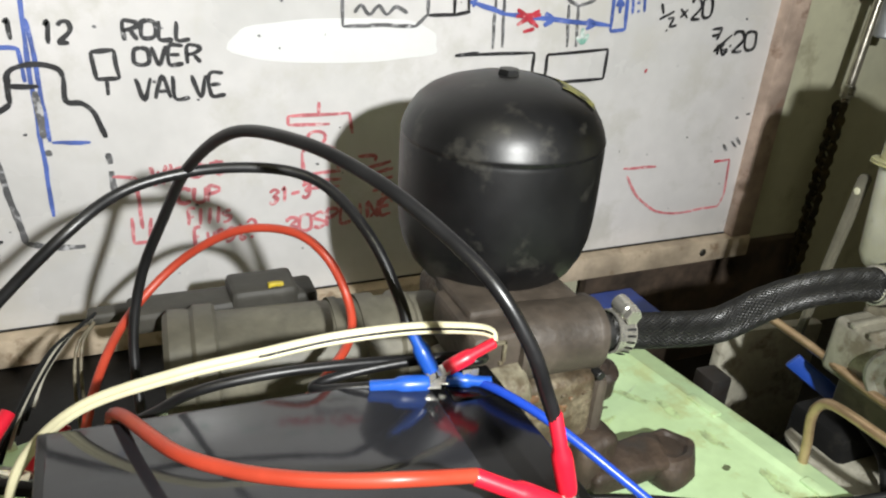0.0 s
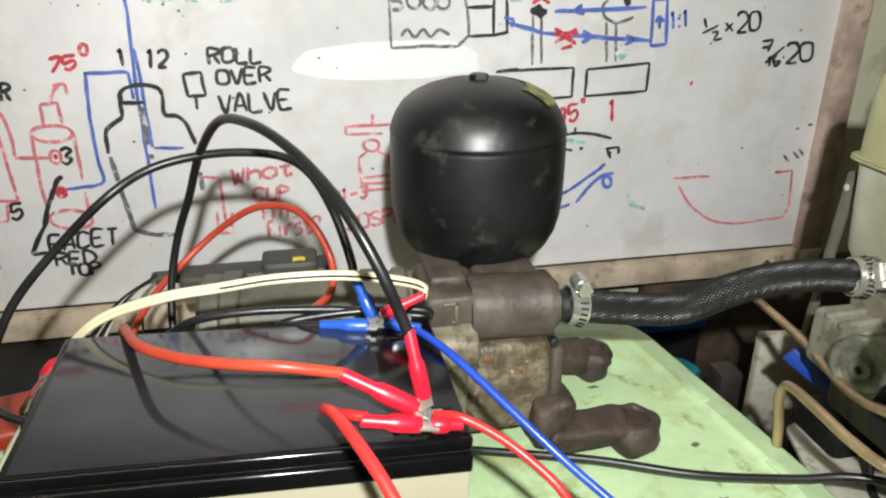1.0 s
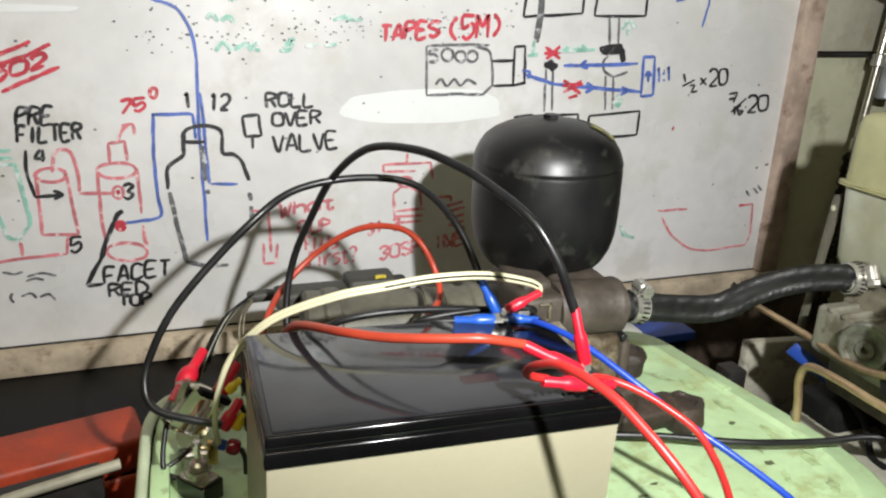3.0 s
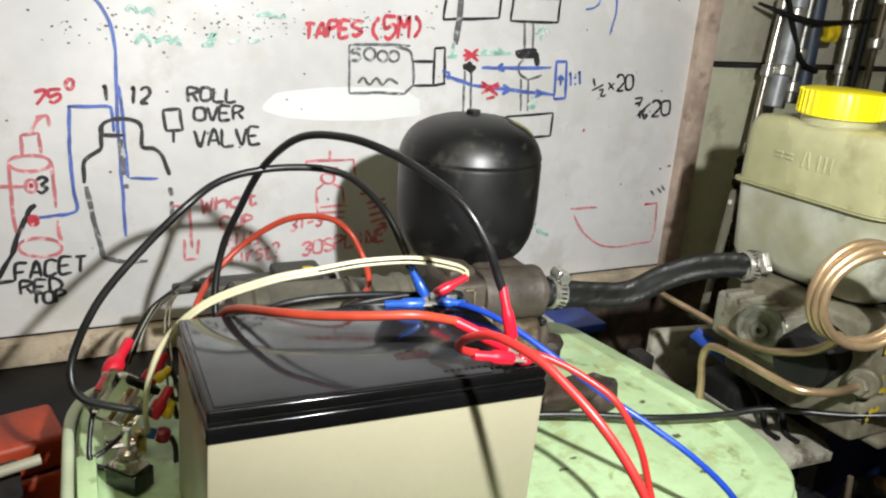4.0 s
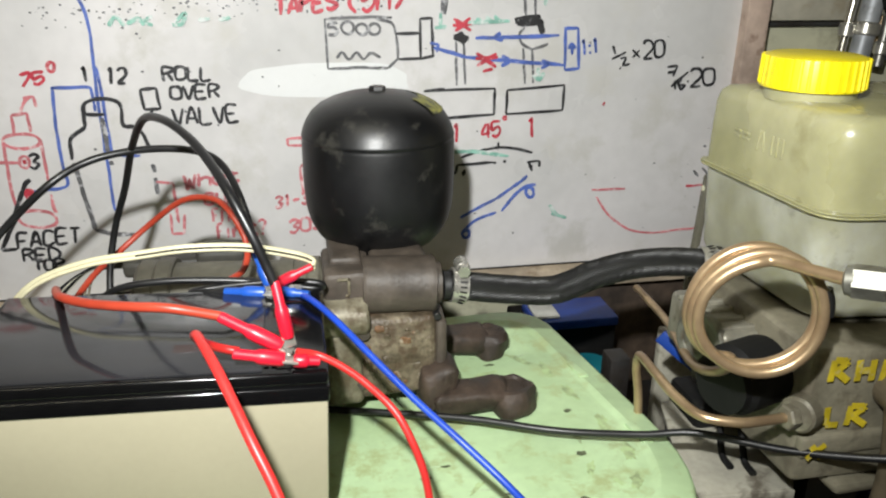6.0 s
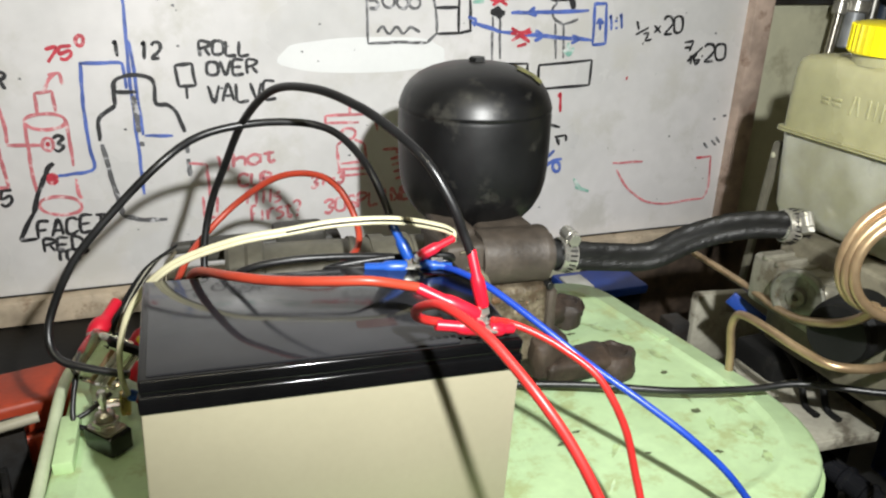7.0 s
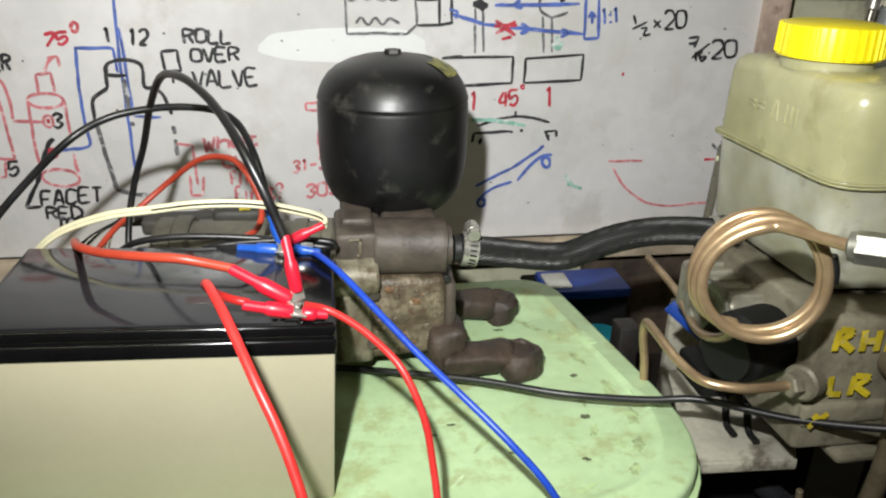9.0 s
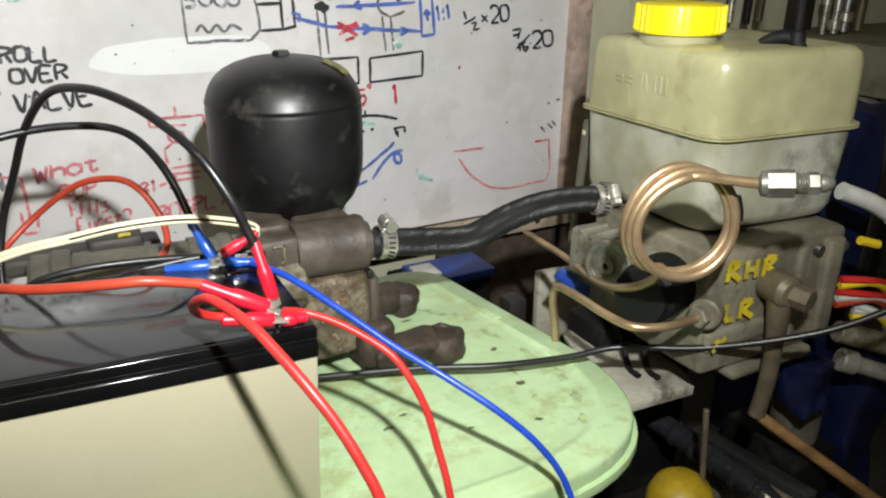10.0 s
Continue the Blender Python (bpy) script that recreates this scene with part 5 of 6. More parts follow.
# ---- valve block under the tank ----
valve = thing("brake_valve_block", (0.3, 0.06, -0.02), "grey cast brake valve block with yellow paint marks", "valve block")
part("casting", roughen(block((0.236, 0.0, 0.002), (0.352, 0.11, 0.082), 0.005, 3), 0.0007, 90, 6), BLOCK_GREY, valve)
part("base_flange", roughen(block((0.262, -0.004, -0.006), (0.335, 0.1, 0.0015), 0.003, 2), 0.0005, 90, 6), BLOCK_GREY, valve)
for lo, hi in (((0.33, -0.006, 0.008), (0.344, 0.004, 0.077)), ((0.306, -0.004, 0.012), (0.313, 0.004, 0.076)), ((0.2365, -0.0025, 0.02), (0.3, 0.004, 0.033))):
    part("rib", roughen(block(lo, hi, 0.002, 2), 0.0004, 90, 6), BLOCK_GREY, valve)
for x, z in ((0.322, 0.072), (0.345, 0.07)):
    part("bolt_head", rod((x, -0.001, z), (x, -0.005, z), 0.0036, 12), DULL_STEEL, valve)
part("side_housing", roughen(join(block((0.2145, 0.045, 0.036), (0.262, 0.108, 0.069), 0.004, 3), *[block((0.2132, 0.05 + 0.011 * k, 0.0675), (0.25, 0.0535 + 0.011 * k, 0.0712), 0.001, 2) for k in range(5)]), 0.0004, 90, 3), ALLOY, valve, "grey side housing")
part("end_plate", join(lathe([(0, 0), (0.0165, 0), (0.017, 0.0008), (0.017, 0.0042), (0.0155, 0.005), (0.0125, 0.0042), (0.0122, 0.0036), (0.0062, 0.0036), (0.0055, 0.0062), (0.0022, 0.0066), (0.002, 0.003), (0, 0.003)], aim((0.2135, 0.062, 0.0585), (0.199, 0.057, 0.0588)), 36)), UNION, valve, "round steel end cap with a centre bolt")
part("solenoid", roughen(lathe([(0, 0), (0.017, 0), (0.019, 0.002), (0.019, 0.026), (0.0165, 0.029), (0.0165, 0.034), (0, 0.034)], aim((0.232, 0.03, 0.056), (0.206, 0.022, 0.056)), 30), 0.0004, 90, 8), BLACK_MATT, valve, "black solenoid")
part("port_boss", roughen(join(rod((0.238, 0.001, 0.048), (0.2285, -0.0035, 0.0485), 0.0095, 24), rod((0.2275, -0.0035, 0.0485), (0.2215, -0.0045, 0.0487), 0.0065, 6)), 0.0004, 110, 2), BLOCK_GREY, valve)
part("banjo_head", roughen(join(rod((0.282, 0.0, 0.0575), (0.279, -0.021, 0.058), 0.0102, 28, 0.003), hexbar((0.2825, -0.018, 0.0568), (0.2845, -0.03, 0.0562), 0.0074)), 0.0003, 90, 2), OLD_PIPE, valve, "brown corroded banjo union")
part("banjo_pipe", tube([(0.2795, -0.013, 0.054), (0.2805, -0.014, 0.03), (0.2812, -0.014, 0.0), (0.28, -0.012, -0.03)], 0.0062, 12, radii=lambda s: 0.0078 - 0.0025 * min(1, s * 2.2)), OLD_PIPE, valve, "brown corroded down pipe")


def daub(pts, w, y):
    bm = bmesh.new()
    layer = 0
    for line in pts:
        path = spline([(a, 0, b) for a, b in line], 4) if len(line) > 2 else [Vector((line[0][0], 0, line[0][1])).lerp(Vector((line[1][0], 0, line[1][1])), k / 4) for k in range(5)]
        for a, b in zip(path, path[1:]):
            n = Vector((-(b - a).z, 0, (b - a).x)).normalized() * w
            layer += 1
            bm.faces.new([bm.verts.new((q.x, y - layer * 0.00002, q.z)) for q in (a - n, b - n, b + n, a + n)])
    return bm


part("paint_letters", daub([[(0.244, 0.066), (0.2445, 0.078)], [(0.2445, 0.078), (0.252, 0.0765), (0.246, 0.072)], [(0.246, 0.072), (0.254, 0.0655)], [(0.259, 0.065), (0.2585, 0.077)], [(0.267, 0.0645), (0.2665, 0.0765)], [(0.259, 0.071), (0.267, 0.0705)], [(0.273, 0.064), (0.2735, 0.076)], [(0.2735, 0.076), (0.282, 0.0745), (0.275, 0.07)], [(0.275, 0.07), (0.284, 0.064)]], 0.0019, -0.0032), PAINT_YELLOW, valve, "daubed yellow letters RHR")
part("paint_letters", daub([[(0.2465, 0.051), (0.247, 0.0405)], [(0.247, 0.0405), (0.254, 0.04)], [(0.259, 0.039), (0.2595, 0.0505)], [(0.2595, 0.0505), (0.268, 0.049), (0.261, 0.0445)], [(0.261, 0.0445), (0.27, 0.038)]], 0.0018, -0.0032), PAINT_YELLOW, valve, "daubed yellow letters LR")
part("paint_letters", daub([[(0.2385, 0.022), (0.248, 0.03)], [(0.24, 0.03), (0.247, 0.022)]], 0.0018, -0.0052), PAINT_YELLOW, valve, "yellow paint daub")

bracket = thing("mounting_bracket", (0.25, 0.1, BENCH_Z), "dusty grey pressed steel bracket holding the valve block", "bracket")
part("shelf", plate(round_poly([(0.198, 0.03), (0.2635, 0.026), (0.269, 0.04), (0.272, 0.1), (0.272, 0.125), (0.2275, 0.125)], 0.006), -0.0265, -0.024), PLATE, bracket, "grey pressed shelf")
part("front_flange", block((0.0, -0.0022, -0.0085), (0.064, 0.0, -0.0012), 0.001, 2, pose(0.199, 0.029, -0.0235, 0, 0, -3.5)), PLATE, bracket)
# black strips laid over the shelf in place of its two dark slots
for x, y in ((0.236, 0.06), (0.246, 0.052)):
    part("slot_strip", tube([(x + 0.004, y + 0.03, 0.004), (x + 0.002, y + 0.012, -0.004), (x, y, -0.0215), (x - 0.001, y - 0.012, -0.0225)], 0.0022, 8), BLACK_MATT, bracket, "black strip standing in for a dark slot in the shelf")
part("post", block((0.235, 0.09, BENCH_Z), (0.33, 0.13, -0.0075), 0.004), BLACK_MATT, bracket)
part("upright", plate(round_poly([(0.1485, 0.02), (0.1525, 0.02), (0.143, 0.132), (0.137, 0.132)], 0.0025), 0.2475, 0.251, "x"), MOTOR_GREY, bracket, "dull grey slotted upright tab")
part("tab_hole", rod((0.2471, 0.1408, 0.1225), (0.2466, 0.1408, 0.1225), 0.002, 14), WALL_PAINT, bracket)

# ---- brake pipes ----
CX, CY, CZ = 0.1845, -0.02, 0.1175


def coil_points():
    """The pipe's path: two round turns that lean back, then a straight run to the union."""
    pts = []
    e1, e2 = Vector((0.93, -0.36, 0.03)).normalized(), Vector((0.03, 0.05, 1)).normalized()
    back = e1.cross(e2).normalized()
    c = Vector((CX, CY, CZ))
    for i in range(0, 63):
        a = radians(-98 - i * 14.387)
        drift = 0.0135 * (0.5 - i / 62)
        r = 0.0262 + 0.0007 * math.sin(i * 0.7)
        pts.append(c + e1 * (r * math.cos(a) - drift * 0.42) + e2 * (r * 1.03 * math.sin(a) + drift * 0.25) - back * drift * 0.6)
    return pts, c, e1, e2


pts, C0, E1, E2 = coil_points()
lead = [Vector(p) for p in ((0.2284, 0.18, 0.0368), (0.2219, 0.12, 0.04), (0.2034, 0.06, 0.0486), (0.191, 0.022, 0.0635), (0.187, 0.0, 0.077))]
top = pts[-3]
coil = thing("coiled_brake_pipe", (0.19, -0.02, 0.08), "coiled copper brake pipe with a steel union at its end", "brake pipe")
part("pipe", tube(lead + pts + [pts[-1].lerp(Vector((0.2, -0.0515, 0.1447)), 0.5), Vector((0.2, -0.0515, 0.1447))], 0.0026, 12, 5), COPPER, coil, "bare copper pipe")
U, V = Vector((0.1985, -0.0505, 0.1447)), Vector((0.72, -0.69, 0.1)).normalized()
union = part("union_nut", join(lathe([(0.0028, -0.001), (0.0058, 0.0), (0.0062, 0.003), (0.0, 0.003)], aim(U, U + V), 20), hexbar(U + V * 0.002, U + V * 0.0145, 0.0068)), UNION, coil, "grey steel hexagon union nut")
part("bleed_screw", join(rod(U + V * 0.0145, U + V * 0.0205, 0.0046, 18), *[lathe([(0.0046, 0), (0.005, 0.0005), (0.0046, 0.001)], aim(U + V * (0.0148 + 0.0011 * i), U + V), 18) for i in range(5)], hexbar(U + V * 0.0195, U + V * 0.0245, 0.0054), lathe([(0.003, 0), (0.0042, 0.001), (0.0042, 0.003), (0.0028, 0.006), (0.0012, 0.007), (0, 0.007)], aim(U + V * 0.024, U + V), 16)), UNION, coil, "threaded steel bleed screw")
part("tape_band", tube([C0 + E1 * 0.0255 + E2 * 0.012, C0 + E1 * 0.0275 + E2 * 0.006, C0 + E1 * 0.0282 + E2 * 0.0], 0.0033, 10, 4), BLACK_RUBBER, coil, "wrap of black tape")

solo("brake_pipe", tube([(0.2245, -0.004, 0.0485), (0.21, -0.006, 0.0495), (0.195, -0.0065, 0.0505), (0.18, 0.002, 0.0505), (0.175, 0.02, 0.0515), (0.1755, 0.042, 0.0512), (0.1793, 0.0675, 0.0472), (0.1822, 0.0772, 0.0405), (0.1842, 0.081, 0.0295), (0.187, 0.0805, 0.012), (0.189, 0.079, -0.02)], 0.0026, 12), COPPER, "bent copper brake pipe leaving the valve block", "brake pipe", "brake pipes")

# ---- wires ----
def wire(name, points, r, mat, label, group="loose wires"):
    return solo(name, tube(points, r, 10, 8), mat, label, "wire", group)


def crimp(name, a, b, mat, blade=None, label="", r=0.0029, ring=False):
    """An insulated spade connector: sleeve with a waist, and its bare metal tongue."""
    a, b = Vector(a), Vector(b)
    way = (b - a).normalized()
    n = (b - a).length
    c = thing(name, a, label, "crimp connector", "spade connectors")
    if ring:
        part("sleeve", lathe([(0, 0), (r * 0.6, 0), (r * 0.66, n * 0.02), (r * 0.62, n * 0.3), (r * 0.72, n * 0.36), (r * 1.12, n * 0.44), (r * 1.2, n * 0.55), (r * 1.05, n * 0.66), (r * 0.95, n * 0.69), (0, n * 0.69)], aim(a, b), 18), mat, c)
        part("collar", lathe([(0, n * 0.688), (r * 0.82, n * 0.688), (r * 0.82, n * 0.725), (0, n * 0.725)], aim(a, b), 18), STEEL, c, "thin bright metal collar")
        part("boot", lathe([(0, n * 0.723), (r * 0.66, n * 0.723), (r * 0.7, n * 0.76), (r * 0.62, n), (0, n)], aim(a, b), 16), mat, c)
    else:
        part("sleeve", lathe([(0, 0), (r * 0.7, 0), (r * 0.82, n * 0.03), (r * 0.82, n * 0.42), (r * 1.12, n * 0.5), (r * 1.18, n * 0.62), (r * 1.12, n * 0.93), (r * 0.95, n), (0, n)], aim(a, b), 16), mat, c)
    if blade:
        m = aim(b, b + way)
        bl = block((-0.003, -0.0005, -0.001), (0.003, 0.0005, blade), 0.0002)
        bmesh.ops.transform(bl, verts=bl.verts, matrix=m)
        part("tongue", bl, STEEL, c, "tinned metal tongue")
    return c


wire("black_wire", [(-0.0198, 0.0142, 0.131), (-0.0225, 0.0155, 0.1385), (-0.028, 0.018, 0.153), (-0.036, 0.027, 0.168), (-0.0445, 0.046, 0.1765), (-0.055, 0.067, 0.183), (-0.069, 0.093, 0.186), (-0.084, 0.125, 0.18), (-0.097, 0.152, 0.159), (-0.107, 0.168, 0.132), (-0.117, 0.173, 0.106), (-0.123, 0.168, 0.078), (-0.123, 0.152, 0.045), (-0.12, 0.13, 0.016), (-0.105, 0.112, 0.008)], 0.0021, WIRE_BLACK, "thick black wire arching from the battery terminal")
wire("black_wire", [(-0.0318, 0.0915, 0.1145), (-0.033, 0.099, 0.1235), (-0.0385, 0.113, 0.14), (-0.047, 0.132, 0.1515), (-0.058, 0.143, 0.1568), (-0.075, 0.149, 0.1585), (-0.097, 0.1525, 0.1572), (-0.12, 0.149, 0.153), (-0.139, 0.139, 0.1435), (-0.164, 0.135, 0.121), (-0.185, 0.131, 0.098), (-0.198, 0.128, 0.074), (-0.201, 0.122, 0.06), (-0.196, 0.115, 0.052), (-0.182, 0.109, 0.048), (-0.165, 0.105, 0.044)], 0.0021, WIRE_BLACK, "black wire arching from blue connector to the toggle switch")
wire("red_wire", [(-0.148, 0.128, 0.035), (-0.1425, 0.14, 0.064), (-0.133, 0.165, 0.0775), (-0.119, 0.188, 0.086), (-0.0985, 0.194, 0.102), (-0.077, 0.18, 0.119), (-0.058, 0.164, 0.1238), (-0.047, 0.15, 0.1185), (-0.0395, 0.143, 0.102), (-0.0415, 0.129, 0.0915), (-0.055, 0.111, 0.0885), (-0.07, 0.1065, 0.074), (-0.08, 0.1055, 0.05)], 0.0019, WIRE_ORANGE, "orange-red wire looping behind the battery")
wire("red_wire", [(-0.13, 0.105, 0.07), (-0.132, 0.102, 0.09), (-0.128, 0.086, 0.1045), (-0.115, 0.049, 0.117), (-0.102, 0.033, 0.1205), (-0.089, 0.0225, 0.123), (-0.076, 0.0155, 0.1245), (-0.062, 0.011, 0.1248), (-0.043, 0.0125, 0.119)], 0.0021, WIRE_ORANGE, "orange-red wire lying over the battery lid")
cream = thing("cream_wire", (-0.1, 0.095, 0.04), "cream twin wire with a black tracer line", "wire", "loose wires")
CREAM = [(-0.1675, 0.1105, 0.030), (-0.1685, 0.102, 0.047), (-0.166, 0.098, 0.067), (-0.1575, 0.0965, 0.088), (-0.139, 0.0905, 0.1075), (-0.111, 0.0805, 0.1205), (-0.087, 0.078, 0.1242), (-0.063, 0.0765, 0.1268), (-0.036, 0.0762, 0.1258), (-0.012, 0.081, 0.1185), (-0.0028, 0.083, 0.1135), (-0.003, 0.08, 0.111)]
part("insulation", join(tube(CREAM, 0.0014, 10), tube([(x, y - 0.0004, z - 0.0019) for x, y, z in CREAM[1:]], 0.0011, 10)), WIRE_CREAM, cream)
part("tracer", tube([(x, y - 0.0013, z - 0.0006) for x, y, z in CREAM[6:]], 0.0005, 6), WIRE_BLACK, cream, "thin black tracer line")
wire("blue_wire", [(-0.012, 0.082, 0.0965), (-0.004, 0.066, 0.098), (0.006, 0.048, 0.0955), (0.022, 0.027, 0.0845), (0.039, 0.008, 0.0715), (0.056, -0.011, 0.0605), (0.074, -0.029, 0.047), (0.09, -0.041, 0.03), (0.1, -0.051, 0.01), (0.105, -0.062, -0.025), (0.107, -0.066, -0.09)], 0.0017, WIRE_BLUE, "blue wire trailing across the green lid")
wire("red_wire", [(-0.0125, 0.0045, 0.1035), (-0.004, 0.0065, 0.1), (0.006, 0.001, 0.0965), (0.0165, -0.0075, 0.091), (0.0275, -0.019, 0.082), (0.0355, -0.029, 0.064), (0.0385, -0.037, 0.045), (0.04, -0.046, 0.025), (0.041, -0.055, -0.01), (0.042, -0.06, -0.08)], 0.0017, WIRE_RED, "bright red wire falling over the lid's front edge")
wire("red_wire", [(-0.036, 0.0035, 0.1065), (-0.043, 0.003, 0.109), (-0.0485, -0.002, 0.1145), (-0.05, -0.0125, 0.123), (-0.0465, -0.028, 0.1305), (-0.039, -0.048, 0.129), (-0.033, -0.061, 0.1225), (-0.027, -0.073, 0.114), (-0.021, -0.082, 0.1035), (-0.016, -0.09, 0.0915), (-0.0125, -0.097, 0.079), (-0.009, -0.105, 0.05), (-0.007, -0.11, 0.0), (-0.006, -0.112, -0.09)], 0.0019, WIRE_RED, "bright red wire looping forward over the battery front")
wire("black_wire", [(-0.03, 0.118, 0.0045), (0.0, 0.112, 0.004), (0.036, 0.098, 0.0065), (0.084, 0.078, 0.0095), (0.128, 0.057, 0.0105), (0.172, 0.044, 0.0115), (0.2, 0.033, 0.0165), (0.235, 0.002, 0.0225), (0.27, -0.03, 0.036), (0.295, -0.05, 0.049), (0.33, -0.07, 0.07), (0.37, -0.085, 0.085)], 0.0021, WIRE_BLACK, "long black wire crossing the lid towards the valve block")
wire("black_wire", [(-0.046, 0.0848, 0.0978), (-0.058, 0.0885, 0.0968), (-0.066, 0.094, 0.0945), (-0.06, 0.0985, 0.094), (-0.04, 0.0985, 0.0955), (-0.015, 0.097, 0.096), (0.0, 0.0955, 0.0945), (0.0018, 0.0965, 0.0915), (-0.006, 0.0985, 0.091), (-0.03, 0.1, 0.0955), (-0.06, 0.1005, 0.0985), (-0.085, 0.101, 0.099), (-0.105, 0.104, 0.095), (-0.12, 0.112, 0.083), (-0.14, 0.12, 0.07)], 0.0019, WIRE_BLACK, "black wire running behind the battery")

crimp("blue_connector", (-0.0482, 0.0852, 0.0977), (-0.0275, 0.0805, 0.0978), CRIMP_BLUE, 0.004, "blue insulated crimp connector beside the battery lid")
crimp("blue_connector", (-0.0318, 0.0925, 0.1165), (-0.0253, 0.083, 0.1005), CRIMP_BLUE, 0.003, "blue insulated crimp connector on the black wire", 0.0027)
crimp("blue_connector", (-0.0055, 0.0745, 0.0978), (-0.0205, 0.081, 0.0978), CRIMP_BLUE, 0.004, "blue insulated crimp connector on the blue wire", 0.0024)
crimp("red_connector", (-0.003, 0.0795, 0.1112), (-0.0215, 0.0805, 0.1025), CRIMP_RED, 0.003, "red insulated crimp connector on the cream wire", 0.0025)
crimp("red_connector", (-0.0198, 0.0145, 0.1325), (-0.0157, 0.008, 0.1085), CRIMP_RED, 0.004, "red insulated crimp connector pushed onto the terminal", 0.0026)
crimp("red_connector", (-0.0435, 0.0125, 0.119), (-0.0185, 0.0065, 0.1055), CRIMP_RED, 0.005, "red insulated crimp connector on the orange-red wire", 0.003)
crimp("red_connector", (-0.0385, 0.0025, 0.1062), (-0.0178, 0.0025, 0.1015), CRIMP_RED, 0.006, "red insulated crimp connector lying flat on the lid", 0.0029)
crimp("red_connector", (-0.003, 0.004, 0.0985), (-0.014, 0.0035, 0.1), CRIMP_RED, None, "short red crimp sleeve beside the terminal", 0.0027)

# ---- toggle switch and relay at the lid's end ----
switch = thing("toggle_switch", (-0.177, 0.108, 0.0084), "black toggle switch with a bright metal lever", "switch")
SW = pose(-0.1782, 0.0985, 0.0072, 0, 0, -49)
part("housing", slab(rounded(-0.0105, -0.0066, 0.0105, 0.0066, 0.0012, 3), [(0.0006, 0.0012), (0.0016, 0.0002), (0.0118, 0.0), (0.0124, 0.0005)], SW), BLACK_ABS, switch)
part("face_plate", slab(rounded(-0.0088, -0.0062, 0.0088, 0.0062, 0.002, 3), [(0.0124, 0.0003), (0.0128, 0.0), (0.0136, 0.0003)], SW), CHROME, switch, "bright metal face plate")
part("bushing", lathe([(0.0058, 0.0134), (0.0058, 0.0148), (0.0048, 0.015), *[(0.0048 - 0.0004 * (k % 2), 0.0172 + 0.0006 * k) for k in range(8)], (0.0036, 0.0218), (0.003, 0.0224), (0, 0.0224)], SW, 24), CHROME, switch, "threaded chrome bushing")
part("nut", lathe([(0.0046, 0.015), (0.0062, 0.015), (0.0065, 0.0155), (0.0065, 0.0172), (0.006, 0.0177), (0.0046, 0.0177)], SW, 6), CHROME, switch)
part("lever", lathe([(0.0014, 0), (0.0015, 0.005), (0.002, 0.009), (0.0024, 0.0112), (0.0019, 0.0132), (0, 0.0136)], SW @ pose(0, 0, 0.0215, 4, 5, 0), 16), CHROME, switch, "bright metal lever")

relay = thing("relay", (-0.18, 0.139, 0.009), "clear-cased relay with bright metal contacts", "relay")
RM = pose(-0.178, 0.135, 0.0394, 8, -51, 12)


def relay_piece(name, lo, hi, mat, bev=0.0006, label=""):
    b = block(lo, hi, bev, 2)
    bmesh.ops.transform(b, verts=b.verts, matrix=RM)
    return part(name, b, mat, relay, label)


GOLD = material("brass_contact", (0.75, 0.52, 0.2), 0.25, metal=0.8, vary=0.2, coarse=80, bump=0.05)
relay_piece("case", (-0.0145, -0.0075, -0.013), (0.0115, 0.0085, 0.0125), PLASTIC_CLEAR, 0.003, "clear plastic case")
relay_piece("contact", (-0.011, -0.0098, 0.0034), (0.0085, -0.008, 0.0056), COPPER, 0.0003, "copper contact strip")
relay_piece("contact", (-0.012, -0.0102, -0.0002), (0.0095, -0.008, 0.0023), TINNED, 0.0003, "bright contact strip")
relay_piece("contact", (-0.012, -0.01, -0.0032), (0.006, -0.008, -0.0012), TINNED, 0.0003, "bright contact strip")
relay_piece("contact", (-0.011, -0.0096, -0.006), (0.0, -0.008, -0.0042), GOLD, 0.0003, "brass contact strip")
relay_piece("band", (0.0095, -0.0095, -0.012), (0.0135, -0.004, 0.008), BLACK_MATT, 0.0008, "black plastic band")
part("base", block((-0.189, 0.132, 0.0085), (-0.171, 0.15, 0.024), 0.003, 2), PLASTIC_CLEAR, relay, "clear plastic foot")
solo("brass_tag", roughen(block((-0.1735, 0.12, 0.0105), (-0.168, 0.126, 0.0235), 0.0012, 2, pose(0, 0, 0, 0, 0, 0)), 0.0006, 200, 2), GOLD, "small brass tag beside the relay", "tag")
capped = thing("wire_joint", (-0.16, 0.113, 0.0085), "dark red and blue crimp joint beside the battery", "crimp connector", "spade connectors")
part("cap", lathe([(0, 0), (0.003, 0.0003), (0.0042, 0.002), (0.0044, 0.0045), (0.0036, 0.007), (0, 0.0072)], aim((-0.1565, 0.111, 0.0245), (-0.164, 0.113, 0.0265)), 18), material("dark_red_crimp", (0.3, 0.012, 0.03), 0.25, vary=0.2, coarse=80), capped, "dark red rounded cap")
part("sleeve", rod((-0.1635, 0.1128, 0.0262), (-0.1675, 0.1138, 0.0275), 0.003, 14), CRIMP_BLUE, capped, "blue sleeve")
part("tongue", rod((-0.1675, 0.1138, 0.0275), (-0.1705, 0.1146, 0.0282), 0.0018, 10), STEEL, capped, "bare metal end")
part("lead", tube([(-0.1565, 0.111, 0.0245), (-0.1545, 0.1105, 0.018), (-0.1545, 0.111, 0.0085)], 0.0014, 8), WIRE_BLACK, capped)
crimp("red_connector", (-0.1713, 0.1615, 0.0595), (-0.189, 0.136, 0.0435), CRIMP_RED, None, "red insulated crimp connector above the relay", 0.0046, True)
